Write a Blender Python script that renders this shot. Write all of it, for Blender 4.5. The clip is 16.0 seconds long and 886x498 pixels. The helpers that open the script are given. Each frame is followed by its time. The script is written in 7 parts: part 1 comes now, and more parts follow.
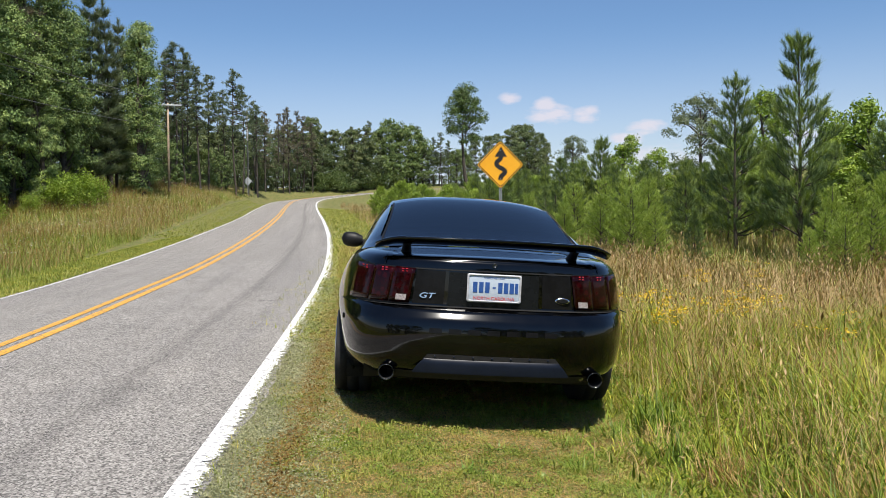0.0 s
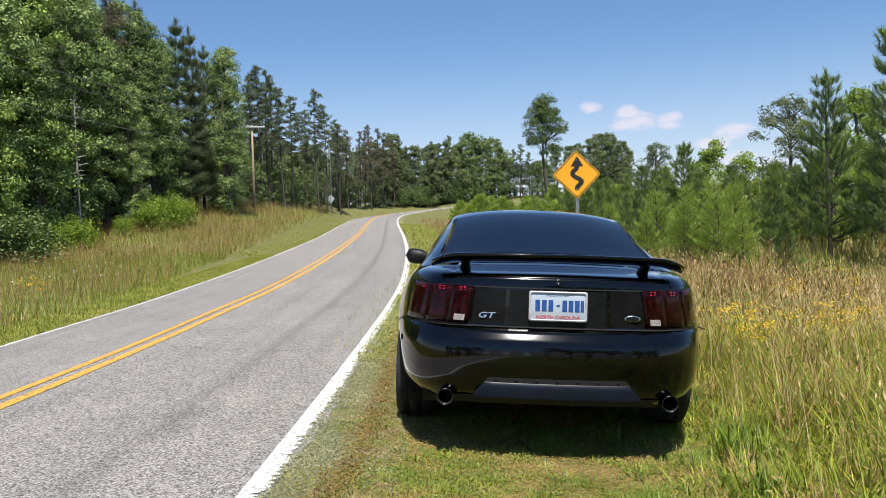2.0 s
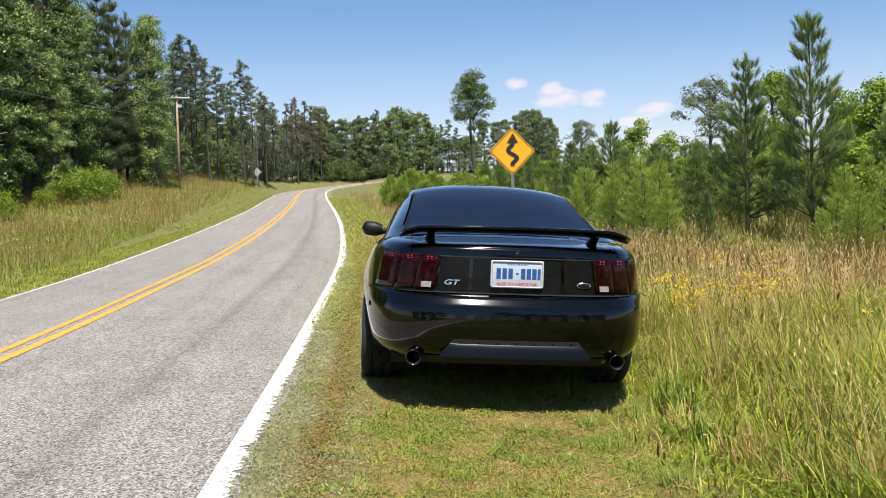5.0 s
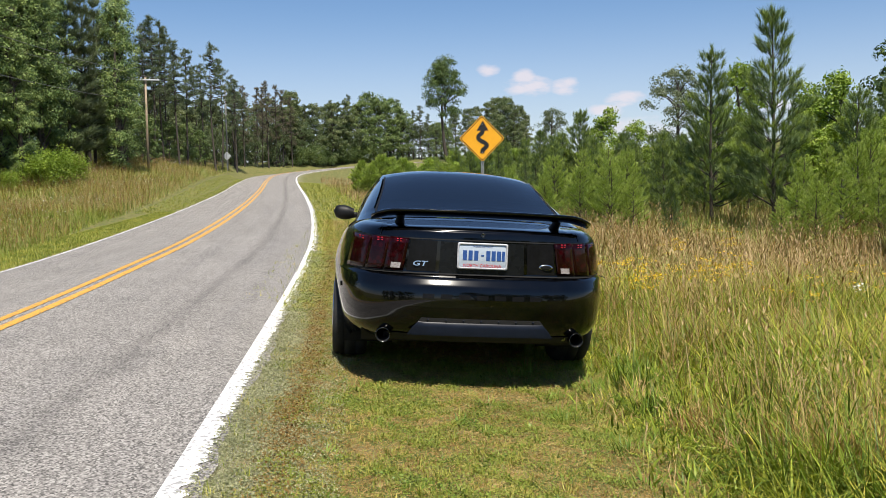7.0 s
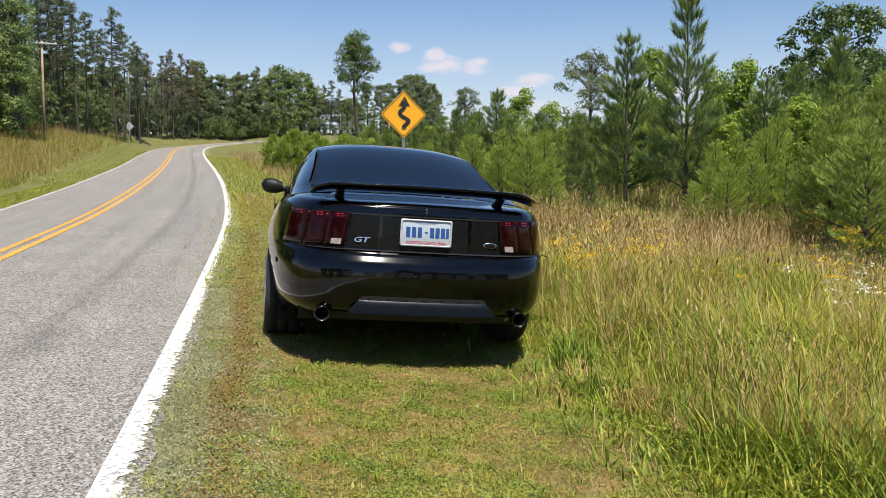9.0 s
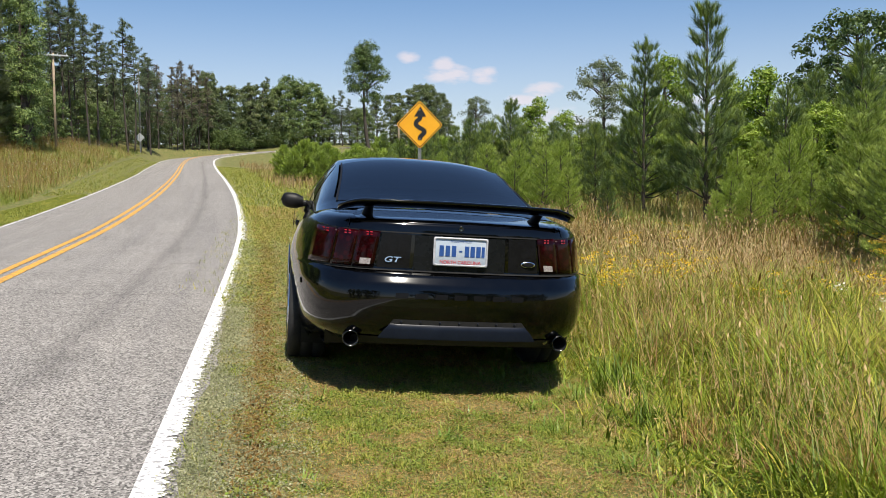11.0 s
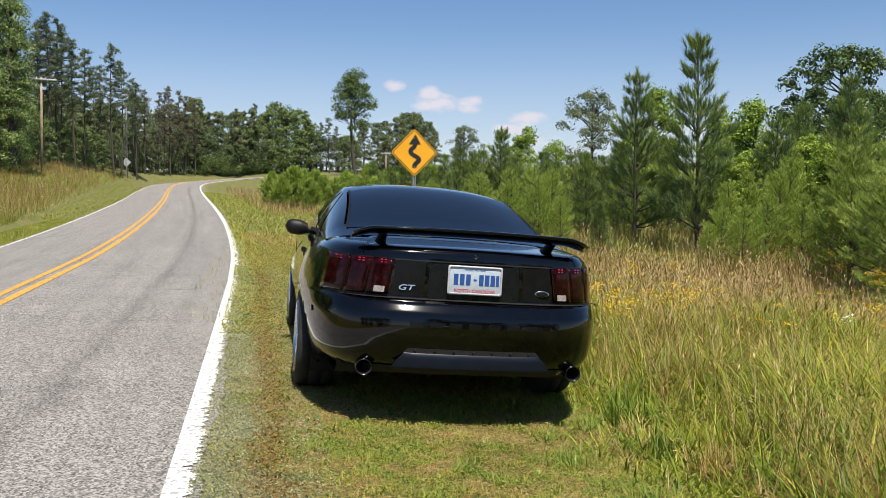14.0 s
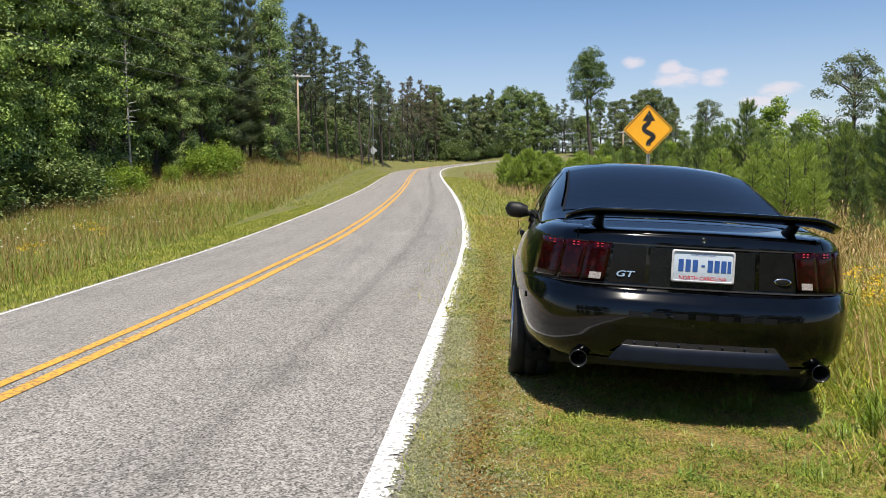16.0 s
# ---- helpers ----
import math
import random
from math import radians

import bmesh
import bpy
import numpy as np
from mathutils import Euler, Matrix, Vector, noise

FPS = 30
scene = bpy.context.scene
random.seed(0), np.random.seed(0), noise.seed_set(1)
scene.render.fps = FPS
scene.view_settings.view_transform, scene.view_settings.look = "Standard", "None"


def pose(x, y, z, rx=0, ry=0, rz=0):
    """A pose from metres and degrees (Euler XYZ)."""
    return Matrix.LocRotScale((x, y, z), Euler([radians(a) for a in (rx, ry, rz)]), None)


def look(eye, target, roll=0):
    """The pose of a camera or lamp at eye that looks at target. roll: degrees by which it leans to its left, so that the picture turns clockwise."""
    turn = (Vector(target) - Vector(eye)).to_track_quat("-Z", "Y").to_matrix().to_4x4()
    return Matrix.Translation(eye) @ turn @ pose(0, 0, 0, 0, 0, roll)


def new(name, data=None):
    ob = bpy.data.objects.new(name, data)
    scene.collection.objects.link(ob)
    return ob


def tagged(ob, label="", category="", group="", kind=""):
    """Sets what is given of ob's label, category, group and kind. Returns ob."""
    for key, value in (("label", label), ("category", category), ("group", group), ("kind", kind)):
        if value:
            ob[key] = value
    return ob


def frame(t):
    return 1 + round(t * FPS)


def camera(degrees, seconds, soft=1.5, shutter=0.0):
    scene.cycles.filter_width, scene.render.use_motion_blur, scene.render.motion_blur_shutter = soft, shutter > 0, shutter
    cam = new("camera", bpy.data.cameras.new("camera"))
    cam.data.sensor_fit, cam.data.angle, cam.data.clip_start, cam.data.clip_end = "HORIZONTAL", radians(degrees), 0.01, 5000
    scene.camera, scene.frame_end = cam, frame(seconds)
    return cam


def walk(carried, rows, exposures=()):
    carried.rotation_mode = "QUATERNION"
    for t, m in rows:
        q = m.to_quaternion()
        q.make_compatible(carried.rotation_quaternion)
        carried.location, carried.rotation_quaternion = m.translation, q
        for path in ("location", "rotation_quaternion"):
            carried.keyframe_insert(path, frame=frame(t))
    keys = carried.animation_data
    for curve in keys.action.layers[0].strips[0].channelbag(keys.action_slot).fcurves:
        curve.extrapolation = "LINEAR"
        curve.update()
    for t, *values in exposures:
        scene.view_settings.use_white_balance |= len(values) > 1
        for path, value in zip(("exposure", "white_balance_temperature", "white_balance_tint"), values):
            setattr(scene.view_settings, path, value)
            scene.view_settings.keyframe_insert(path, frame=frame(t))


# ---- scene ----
FOV = 55.21
cam = camera(FOV, 16.0, 0.7)

# seconds, x, y, z, then the turn as pose() takes it
PATH = [
    (0, -0.564, -4.825, 1.240, 87.52, 0.72, -3.79),
    (0.5, -0.554, -4.771, 1.241, 87.59, 0.92, -2.66),
    (1, -0.486, -4.622, 1.256, 88.39, 1.49, 0.33),
    (1.5, -0.448, -4.562, 1.259, 88.51, 2.03, 1.63),
    (2, -0.413, -4.570, 1.249, 88.54, 2.23, 1.80),
    (2.5, -0.395, -4.549, 1.254, 88.40, 2.79, 1.86),
    (3, -0.452, -4.559, 1.238, 87.91, 2.66, 2.52),
    (3.5, -0.523, -4.654, 1.257, 87.27, 2.72, 2.89),
    (4, -0.610, -4.805, 1.246, 86.74, 2.74, -0.00),
    (4.5, -0.656, -4.875, 1.252, 86.68, 2.34, -2.13),
    (7, -0.661, -5.177, 1.241, 85.70, 1.19, -5.17),
    (7.5, -0.822, -5.143, 1.236, 84.62, 1.72, -5.47),
    (8, -0.869, -5.156, 1.243, 84.28, 1.24, -5.93),
    (8.5, -0.885, -5.133, 1.236, 84.19, 0.35, -8.70),
    (9, -0.849, -4.991, 1.222, 84.16, -0.12, -11.23),
    (9.5, -0.798, -4.747, 1.240, 84.39, -0.06, -11.50),
    (10, -0.818, -4.690, 1.242, 84.22, 0.23, -10.36),
    (12.5, -1.122, -4.600, 1.269, 85.99, 0.00, -11.24),
    (13, -1.138, -4.606, 1.260, 86.22, -0.11, -11.23),
    (13.5, -1.130, -4.601, 1.262, 86.79, -0.33, -11.33),
    (14, -1.098, -4.591, 1.252, 86.66, -0.42, -11.64),
    (14.5, -1.005, -4.512, 1.245, 85.52, -0.13, -11.46),
    (15, -0.896, -4.419, 1.245, 85.30, 0.54, -5.78),
    (15.5, -0.885, -4.353, 1.248, 85.31, 0.83, -2.71),
    (16, -0.948, -4.336, 1.246, 85.51, 0.98, 4.26),
]
# the clip's own exposure drifts a little
DRIFT = [(0, 0.45, 6330, 10), (0.5, 0.47, 6420, 10), (1, 0.50, 6330, 10), (1.5, 0.51, 6220, 10), (2.5, 0.57, 6260, 10), (3.5, 0.65, 6470, 10), (4.5, 0.71, 6500, 10), (7, 0.49, 6500, 10), (9, 0.49, 6500, 10), (12.5, 0.46, 6500, 10), (16, 0.48, 6500, 10)]
walk(cam, [(row[0], pose(*row[1:])) for row in PATH], DRIFT)

# ---- world and sun ----
SUN_ELEVATION, SUN_AZIMUTH = radians(65), radians(172)  # azimuth from +y towards +x
world = bpy.data.worlds.new("sky")
scene.world = world
world.use_nodes = True
wn, wl = world.node_tree.nodes, world.node_tree.links
wn.clear()


sky = wn.new("ShaderNodeTexSky")
sky.sky_type, sky.sun_disc = "NISHITA", False
sky.sun_elevation, sky.sun_rotation = SUN_ELEVATION, SUN_AZIMUTH
sky.air_density, sky.dust_density, sky.ozone_density = 1.0, 0.15, 2.4
# small fair-weather clouds low over the woods
coord = wn.new("ShaderNodeTexCoord")
split = wn.new("ShaderNodeSeparateXYZ")
wl.new(coord.outputs["Generated"], split.inputs[0])
stretch = wn.new("ShaderNodeMapping")
stretch.inputs["Scale"].default_value = (1.0, 1.0, 2.6)
wl.new(coord.outputs["Generated"], stretch.inputs["Vector"])
puffs = wn.new("ShaderNodeTexNoise")
puffs.inputs["Scale"].default_value = 34.0
puffs.inputs["Detail"].default_value = 7.0
puffs.inputs["Roughness"].default_value = 0.55
wl.new(stretch.outputs["Vector"], puffs.inputs["Vector"])


def wmath(op, a, b):
    n = wn.new("ShaderNodeMath")
    n.operation = op
    for i, v in enumerate((a, b)):
        if isinstance(v, (int, float)):
            n.inputs[i].default_value = v
        else:
            wl.new(v, n.inputs[i])
    return n.outputs[0]


def wband(value, a, b, c, d):
    """1 between b and c, falling to 0 at a and d."""
    up, down = wn.new("ShaderNodeMapRange"), wn.new("ShaderNodeMapRange")
    for n, (lo, hi) in ((up, (a, b)), (down, (d, c))):
        n.interpolation_type = "SMOOTHSTEP"
        wl.new(value, n.inputs["Value"])
        n.inputs["From Min"].default_value, n.inputs["From Max"].default_value = min(lo, hi), max(lo, hi)
        n.inputs["To Min"].default_value, n.inputs["To Max"].default_value = (0, 1) if lo < hi else (1, 0)
    return wmath("MULTIPLY", up.outputs[0], down.outputs[0])


azimuth = wmath("ARCTAN2", split.outputs["X"], split.outputs["Y"])
# puffs: azimuth and height in degrees, their half sizes, strength
PUFFS = [(11.0, 6.4, 1.8, 0.75, 1.0), (10.7, 6.9, 0.9, 0.7, 1.0), (13.5, 6.3, 1.2, 0.65, 0.95), (17.3, 5.3, 1.6, 0.6, 1.0), (16.2, 4.7, 1.6, 0.5, 0.9), (8.4, 7.5, 0.9, 0.45, 0.8), (18.0, 3.4, 7.0, 1.3, 0.62), (27.0, 4.4, 5.0, 1.0, 0.6), (38.0, 8.4, 2.2, 0.6, 0.6),
         (-8.0, 17.0, 3.5, 0.8, 0.35), (3.0, 18.5, 2.2, 0.5, 0.3), (62.0, 9.0, 5.0, 1.4, 0.8), (-75.0, 10.0, 6.0, 1.6, 0.8), (150.0, 12.0, 9.0, 2.2, 0.9), (-140.0, 11.0, 8.0, 2.0, 0.9)]
cover = None
for az, el, wide, high, strength in PUFFS:
    across = wmath("DIVIDE", wmath("SUBTRACT", azimuth, radians(az)), radians(wide))
    upward = wmath("DIVIDE", wmath("SUBTRACT", split.outputs["Z"], math.sin(radians(el))), radians(high))
    square = wmath("ADD", wmath("MULTIPLY", across, across), wmath("MULTIPLY", upward, upward))
    puff = wmath("MULTIPLY", wmath("POWER", 2.718, wmath("MULTIPLY", square, -1.0)), strength)
    cover = puff if cover is None else wmath("MAXIMUM", cover, puff)
torn = wmath("MULTIPLY", wmath("SUBTRACT", puffs.outputs["Fac"], 0.5), 2.4)
thick = wn.new("ShaderNodeMapRange")
thick.interpolation_type = "SMOOTHSTEP"
wl.new(wmath("MULTIPLY", cover, wmath("ADD", torn, 1.0)), thick.inputs["Value"])
thick.inputs["From Min"].default_value, thick.inputs["From Max"].default_value = 0.12, 0.95
thick.inputs["To Max"].default_value = 0.8
haze = wband(split.outputs["Z"], -0.2, -0.05, 0.02, 0.22)
deep = wn.new("ShaderNodeMixRGB")
deep.blend_type, deep.inputs[0].default_value = "MULTIPLY", 1.0
deep.inputs[2].default_value = (0.83, 0.95, 1.09, 1)
wl.new(sky.outputs[0], deep.inputs[1])
cloudy = wn.new("ShaderNodeMixRGB")
wl.new(wmath("MAXIMUM", thick.outputs[0], wmath("MULTIPLY", haze, 0.36)), cloudy.inputs[0])
wl.new(deep.outputs[0], cloudy.inputs[1])
cloudy.inputs[2].default_value = (8.0, 7.3, 7.7, 1)
backdrop = wn.new("ShaderNodeBackground")
backdrop.inputs["Strength"].default_value = 0.078
wl.new(cloudy.outputs[0], backdrop.inputs["Color"])
out = wn.new("ShaderNodeOutputWorld")
wl.new(backdrop.outputs[0], out.inputs["Surface"])

sun = new("sun", bpy.data.lights.new("sun", "SUN"))
sun.data.energy, sun.data.angle, sun.data.color = 5.0, radians(0.53), (1.0, 0.93, 0.82)
toward = Vector((math.sin(SUN_AZIMUTH) * math.cos(SUN_ELEVATION), math.cos(SUN_AZIMUTH) * math.cos(SUN_ELEVATION), math.sin(SUN_ELEVATION)))
sun.matrix_world = look(toward * 50, (0, 0, 0))

# ---- materials ----
def nodes_of(name):
    m = bpy.data.materials.new(name)
    m.use_nodes = True
    n = m.node_tree.nodes
    return m, n, m.node_tree.links, n["Principled BSDF"]


def ramp(n, stops):
    r = n.new("ShaderNodeValToRGB")
    while len(r.color_ramp.elements) < len(stops):
        r.color_ramp.elements.new(0.5)
    for e, (at, c) in zip(r.color_ramp.elements, stops):
        e.position, e.color = at, (*c, 1)
    return r


def surface(name, dark, light, scale=8.0, rough=0.6, bump=0.0, metal=0.0, coat=0.0, fine=60.0, rough_var=0.1, spec=0.5):
    """A surface whose colour wanders between dark and light at two scales."""
    m, n, l, b = nodes_of(name)
    c = n.new("ShaderNodeTexCoord")
    big, small = n.new("ShaderNodeTexNoise"), n.new("ShaderNodeTexNoise")
    big.inputs["Scale"].default_value, small.inputs["Scale"].default_value = scale, fine
    big.inputs["Detail"].default_value, small.inputs["Detail"].default_value = 5, 3
    mixer = n.new("ShaderNodeMath")
    mixer.operation = "MULTIPLY_ADD"
    mixer.inputs[1].default_value = 0.45
    for t in (big, small):
        l.new(c.outputs["Object"], t.inputs["Vector"])
    half = n.new("ShaderNodeMath")
    half.operation = "MULTIPLY"
    half.inputs[1].default_value = 0.55
    l.new(big.outputs["Fac"], half.inputs[0])
    l.new(small.outputs["Fac"], mixer.inputs[0])
    l.new(half.outputs[0], mixer.inputs[2])
    r = ramp(n, [(0.34, dark), (0.66, light)])
    l.new(mixer.outputs[0], r.inputs["Fac"])
    l.new(r.outputs["Color"], b.inputs["Base Color"])
    rr = n.new("ShaderNodeMapRange")
    rr.inputs["To Min"].default_value, rr.inputs["To Max"].default_value = max(rough - rough_var, 0.02), min(rough + rough_var, 1)
    l.new(big.outputs["Fac"], rr.inputs["Value"])
    l.new(rr.outputs[0], b.inputs["Roughness"])
    b.inputs["Metallic"].default_value = metal
    b.inputs["Coat Weight"].default_value = coat
    b.inputs["Coat Roughness"].default_value = 0.03
    b.inputs["Specular IOR Level"].default_value = spec
    if bump:
        bp = n.new("ShaderNodeBump")
        bp.inputs["Strength"].default_value, bp.inputs["Distance"].default_value = 1.0, bump
        l.new(mixer.outputs[0], bp.inputs["Height"])
        l.new(bp.outputs[0], b.inputs["Normal"])
    return m


def foliage(name, stops, translucent=0.35, gloss=0.5, drift=1.6, spec=0.3, vary=0.50):
    """Leaves, needles or blades: colour differs from piece to piece, from plant to plant and in drifts."""
    m, n, l, b = nodes_of(name)
    geo, info = n.new("ShaderNodeNewGeometry"), n.new("ShaderNodeObjectInfo")
    c = n.new("ShaderNodeTexCoord")
    tone = n.new("ShaderNodeTexNoise")
    tone.inputs["Scale"].default_value, tone.inputs["Detail"].default_value = drift, 4
    l.new(c.outputs["Object"], tone.inputs["Vector"])
    wide = n.new("ShaderNodeMapRange")
    wide.inputs["From Min"].default_value, wide.inputs["From Max"].default_value = 0.33, 0.67
    l.new(tone.outputs["Fac"], wide.inputs["Value"])
    total = None
    for source, share in ((geo.outputs["Random Per Island"], vary), (info.outputs["Random"], 0.15), (wide.outputs[0], 0.85 - vary)):
        f = n.new("ShaderNodeMath")
        f.operation = "MULTIPLY_ADD"
        f.inputs[1].default_value = share
        l.new(source, f.inputs[0])
        if total:
            l.new(total, f.inputs[2])
        else:
            f.inputs[2].default_value = 0.0
        total = f.outputs[0]
    r = ramp(n, stops)
    l.new(total, r.inputs["Fac"])
    l.new(r.outputs["Color"], b.inputs["Base Color"])
    b.inputs["Roughness"].default_value = gloss
    b.inputs["Specular IOR Level"].default_value = spec
    t = n.new("ShaderNodeBsdfTranslucent")
    bright = n.new("ShaderNodeMixRGB")
    bright.blend_type = "MULTIPLY"
    bright.inputs[0].default_value = 1.0
    bright.inputs[2].default_value = (1.15, 1.18, 0.6, 1)
    l.new(r.outputs["Color"], bright.inputs[1])
    l.new(bright.outputs[0], t.inputs["Color"])
    mix = n.new("ShaderNodeMixShader")
    mix.inputs[0].default_value = translucent
    l.new(b.outputs[0], mix.inputs[1])
    l.new(t.outputs[0], mix.inputs[2])
    l.new(mix.outputs[0], n["Material Output"].inputs["Surface"])
    return m


def ground_material():
    """Sandy soil and thatch: grit beside the asphalt, moss and dry patches further out."""
    m, n, l, b = nodes_of("ground_soil")
    c = n.new("ShaderNodeTexCoord")
    at = n.new("ShaderNodeAttribute")
    at.attribute_name = "offset"
    wide, mid, grain = (n.new("ShaderNodeTexNoise") for _ in range(3))
    for t, s, d in ((wide, 0.7, 4), (mid, 4.5, 6), (grain, 120.0, 5)):
        t.inputs["Scale"].default_value, t.inputs["Detail"].default_value = s, d
        l.new(c.outputs["Object"], t.inputs["Vector"])
    turf = ramp(n, [(0.30, (0.055, 0.082, 0.014)), (0.44, (0.115, 0.135, 0.026)), (0.55, (0.175, 0.160, 0.045)), (0.68, (0.255, 0.195, 0.080))])
    l.new(mid.outputs["Fac"], turf.inputs["Fac"])
    grit = ramp(n, [(0.38, (0.19, 0.19, 0.10)), (0.52, (0.30, 0.285, 0.175)), (0.64, (0.43, 0.405, 0.29))])
    l.new(grain.outputs["Fac"], grit.inputs["Fac"])
    shade = n.new("ShaderNodeMixRGB")
    shade.blend_type = "MULTIPLY"
    shade.inputs[0].default_value = 0.6
    speck = ramp(n, [(0.35, (0.45, 0.45, 0.45)), (0.62, (1.2, 1.2, 1.2))])
    l.new(grain.outputs["Fac"], speck.inputs["Fac"])
    l.new(turf.outputs["Color"], shade.inputs[1])
    l.new(speck.outputs["Color"], shade.inputs[2])
    wob = n.new("ShaderNodeMath")
    wob.operation = "MULTIPLY_ADD"
    wob.inputs[1].default_value = 0.5
    l.new(mid.outputs["Fac"], wob.inputs[0])
    l.new(at.outputs["Fac"], wob.inputs[2])
    edge = n.new("ShaderNodeMapRange")
    edge.inputs["From Min"].default_value, edge.inputs["From Max"].default_value = 2.62, 3.35
    edge.inputs["To Min"].default_value, edge.inputs["To Max"].default_value = 0.6, 0.0
    l.new(wob.outputs[0], edge.inputs["Value"])
    mix = n.new("ShaderNodeMixRGB")
    l.new(edge.outputs[0], mix.inputs[0])
    l.new(shade.outputs[0], mix.inputs[1])
    l.new(grit.outputs["Color"], mix.inputs[2])
    l.new(mix.outputs[0], b.inputs["Base Color"])
    b.inputs["Roughness"].default_value = 0.95
    bp = n.new("ShaderNodeBump")
    bp.inputs["Distance"].default_value = 0.012
    l.new(grain.outputs["Fac"], bp.inputs["Height"])
    l.new(bp.outputs[0], b.inputs["Normal"])
    return m


def asphalt_material():
    """Old grey chip seal: pale stones in dark binder, worn wheel tracks, fine cross cracks."""
    m, n, l, b = nodes_of("asphalt")
    uv = n.new("ShaderNodeUVMap")
    uv.uv_map = "road"
    c = n.new("ShaderNodeTexCoord")
    chips = n.new("ShaderNodeTexVoronoi")
    chips.inputs["Scale"].default_value = 105.0
    l.new(c.outputs["Object"], chips.inputs["Vector"])
    fine = n.new("ShaderNodeTexNoise")
    fine.inputs["Scale"].default_value, fine.inputs["Detail"].default_value = 42.0, 5
    l.new(c.outputs["Object"], fine.inputs["Vector"])
    patch = n.new("ShaderNodeTexNoise")
    patch.inputs["Scale"].default_value, patch.inputs["Detail"].default_value = 1.1, 6
    l.new(c.outputs["Object"], patch.inputs["Vector"])
    bw = n.new("ShaderNodeRGBToBW")
    l.new(chips.outputs["Color"], bw.inputs[0])
    mixv = n.new("ShaderNodeMath")
    mixv.operation = "MULTIPLY_ADD"
    mixv.inputs[1].default_value = 0.85
    half = n.new("ShaderNodeMath")
    half.operation = "MULTIPLY"
    half.inputs[1].default_value = 0.22
    l.new(fine.outputs["Fac"], half.inputs[0])
    l.new(bw.outputs[0], mixv.inputs[0])
    l.new(half.outputs[0], mixv.inputs[2])
    stone = ramp(n, [(0.20, (0.060, 0.057, 0.053)), (0.42, (0.180, 0.169, 0.157)), (0.62, (0.295, 0.277, 0.257)), (0.84, (0.455, 0.430, 0.400))])
    l.new(mixv.outputs[0], stone.inputs["Fac"])
    # long streaks along the wheel tracks
    streak_map = n.new("ShaderNodeMapping")
    streak_map.inputs["Scale"].default_value = (2.3, 0.05, 1)
    l.new(uv.outputs["UV"], streak_map.inputs["Vector"])
    streak = n.new("ShaderNodeTexNoise")
    streak.inputs["Scale"].default_value, streak.inputs["Detail"].default_value = 1.6, 5
    l.new(streak_map.outputs[0], streak.inputs["Vector"])
    tone = ramp(n, [(0.33, (0.89, 0.89, 0.90)), (0.50, (0.99, 0.99, 0.98)), (0.66, (1.06, 1.055, 1.05))])
    l.new(streak.outputs["Fac"], tone.inputs["Fac"])
    tone2 = ramp(n, [(0.32, (0.90, 0.90, 0.90)), (0.65, (1.05, 1.045, 1.04))])
    l.new(patch.outputs["Fac"], tone2.inputs["Fac"])
    a = n.new("ShaderNodeMixRGB")
    a.blend_type, a.inputs[0].default_value = "MULTIPLY", 1.0
    l.new(stone.outputs["Color"], a.inputs[1])
    l.new(tone.outputs["Color"], a.inputs[2])
    a2 = n.new("ShaderNodeMixRGB")
    a2.blend_type, a2.inputs[0].default_value = "MULTIPLY", 1.0
    l.new(a.outputs[0], a2.inputs[1])
    l.new(tone2.outputs["Color"], a2.inputs[2])
    # a dark worn seam along the wheel track
    part_uv = n.new("ShaderNodeSeparateXYZ")
    l.new(uv.outputs["UV"], part_uv.inputs[0])
    away = n.new("ShaderNodeMath")
    away.operation = "MULTIPLY_ADD"
    away.inputs[1].default_value, away.inputs[2].default_value = 0.16, -0.08
    l.new(patch.outputs["Fac"], away.inputs[0])
    across = n.new("ShaderNodeMath")
    across.operation = "ADD"
    l.new(part_uv.outputs["X"], across.inputs[0])
    l.new(away.outputs[0], across.inputs[1])
    seam = n.new("ShaderNodeMath")
    seam.operation = "SUBTRACT"
    seam.inputs[1].default_value = 1.52
    l.new(across.outputs[0], seam.inputs[0])
    size = n.new("ShaderNodeMath")
    size.operation = "ABSOLUTE"
    l.new(seam.outputs[0], size.inputs[0])
    dark = ramp(n, [(0.0, (0.70, 0.70, 0.71)), (0.04, (0.80, 0.80, 0.80)), (0.16, (1.0, 1.0, 1.0))])
    l.new(size.outputs[0], dark.inputs["Fac"])
    a3 = n.new("ShaderNodeMixRGB")
    a3.blend_type, a3.inputs[0].default_value = "MULTIPLY", 1.0
    l.new(a2.outputs[0], a3.inputs[1])
    l.new(dark.outputs["Color"], a3.inputs[2])
    l.new(a3.outputs[0], b.inputs["Base Color"])
    b.inputs["Roughness"].default_value = 0.88
    b.inputs["Specular IOR Level"].default_value = 0.3
    bp = n.new("ShaderNodeBump")
    bp.inputs["Distance"].default_value = 0.006
    l.new(mixv.outputs[0], bp.inputs["Height"])
    l.new(bp.outputs[0], b.inputs["Normal"])
    return m


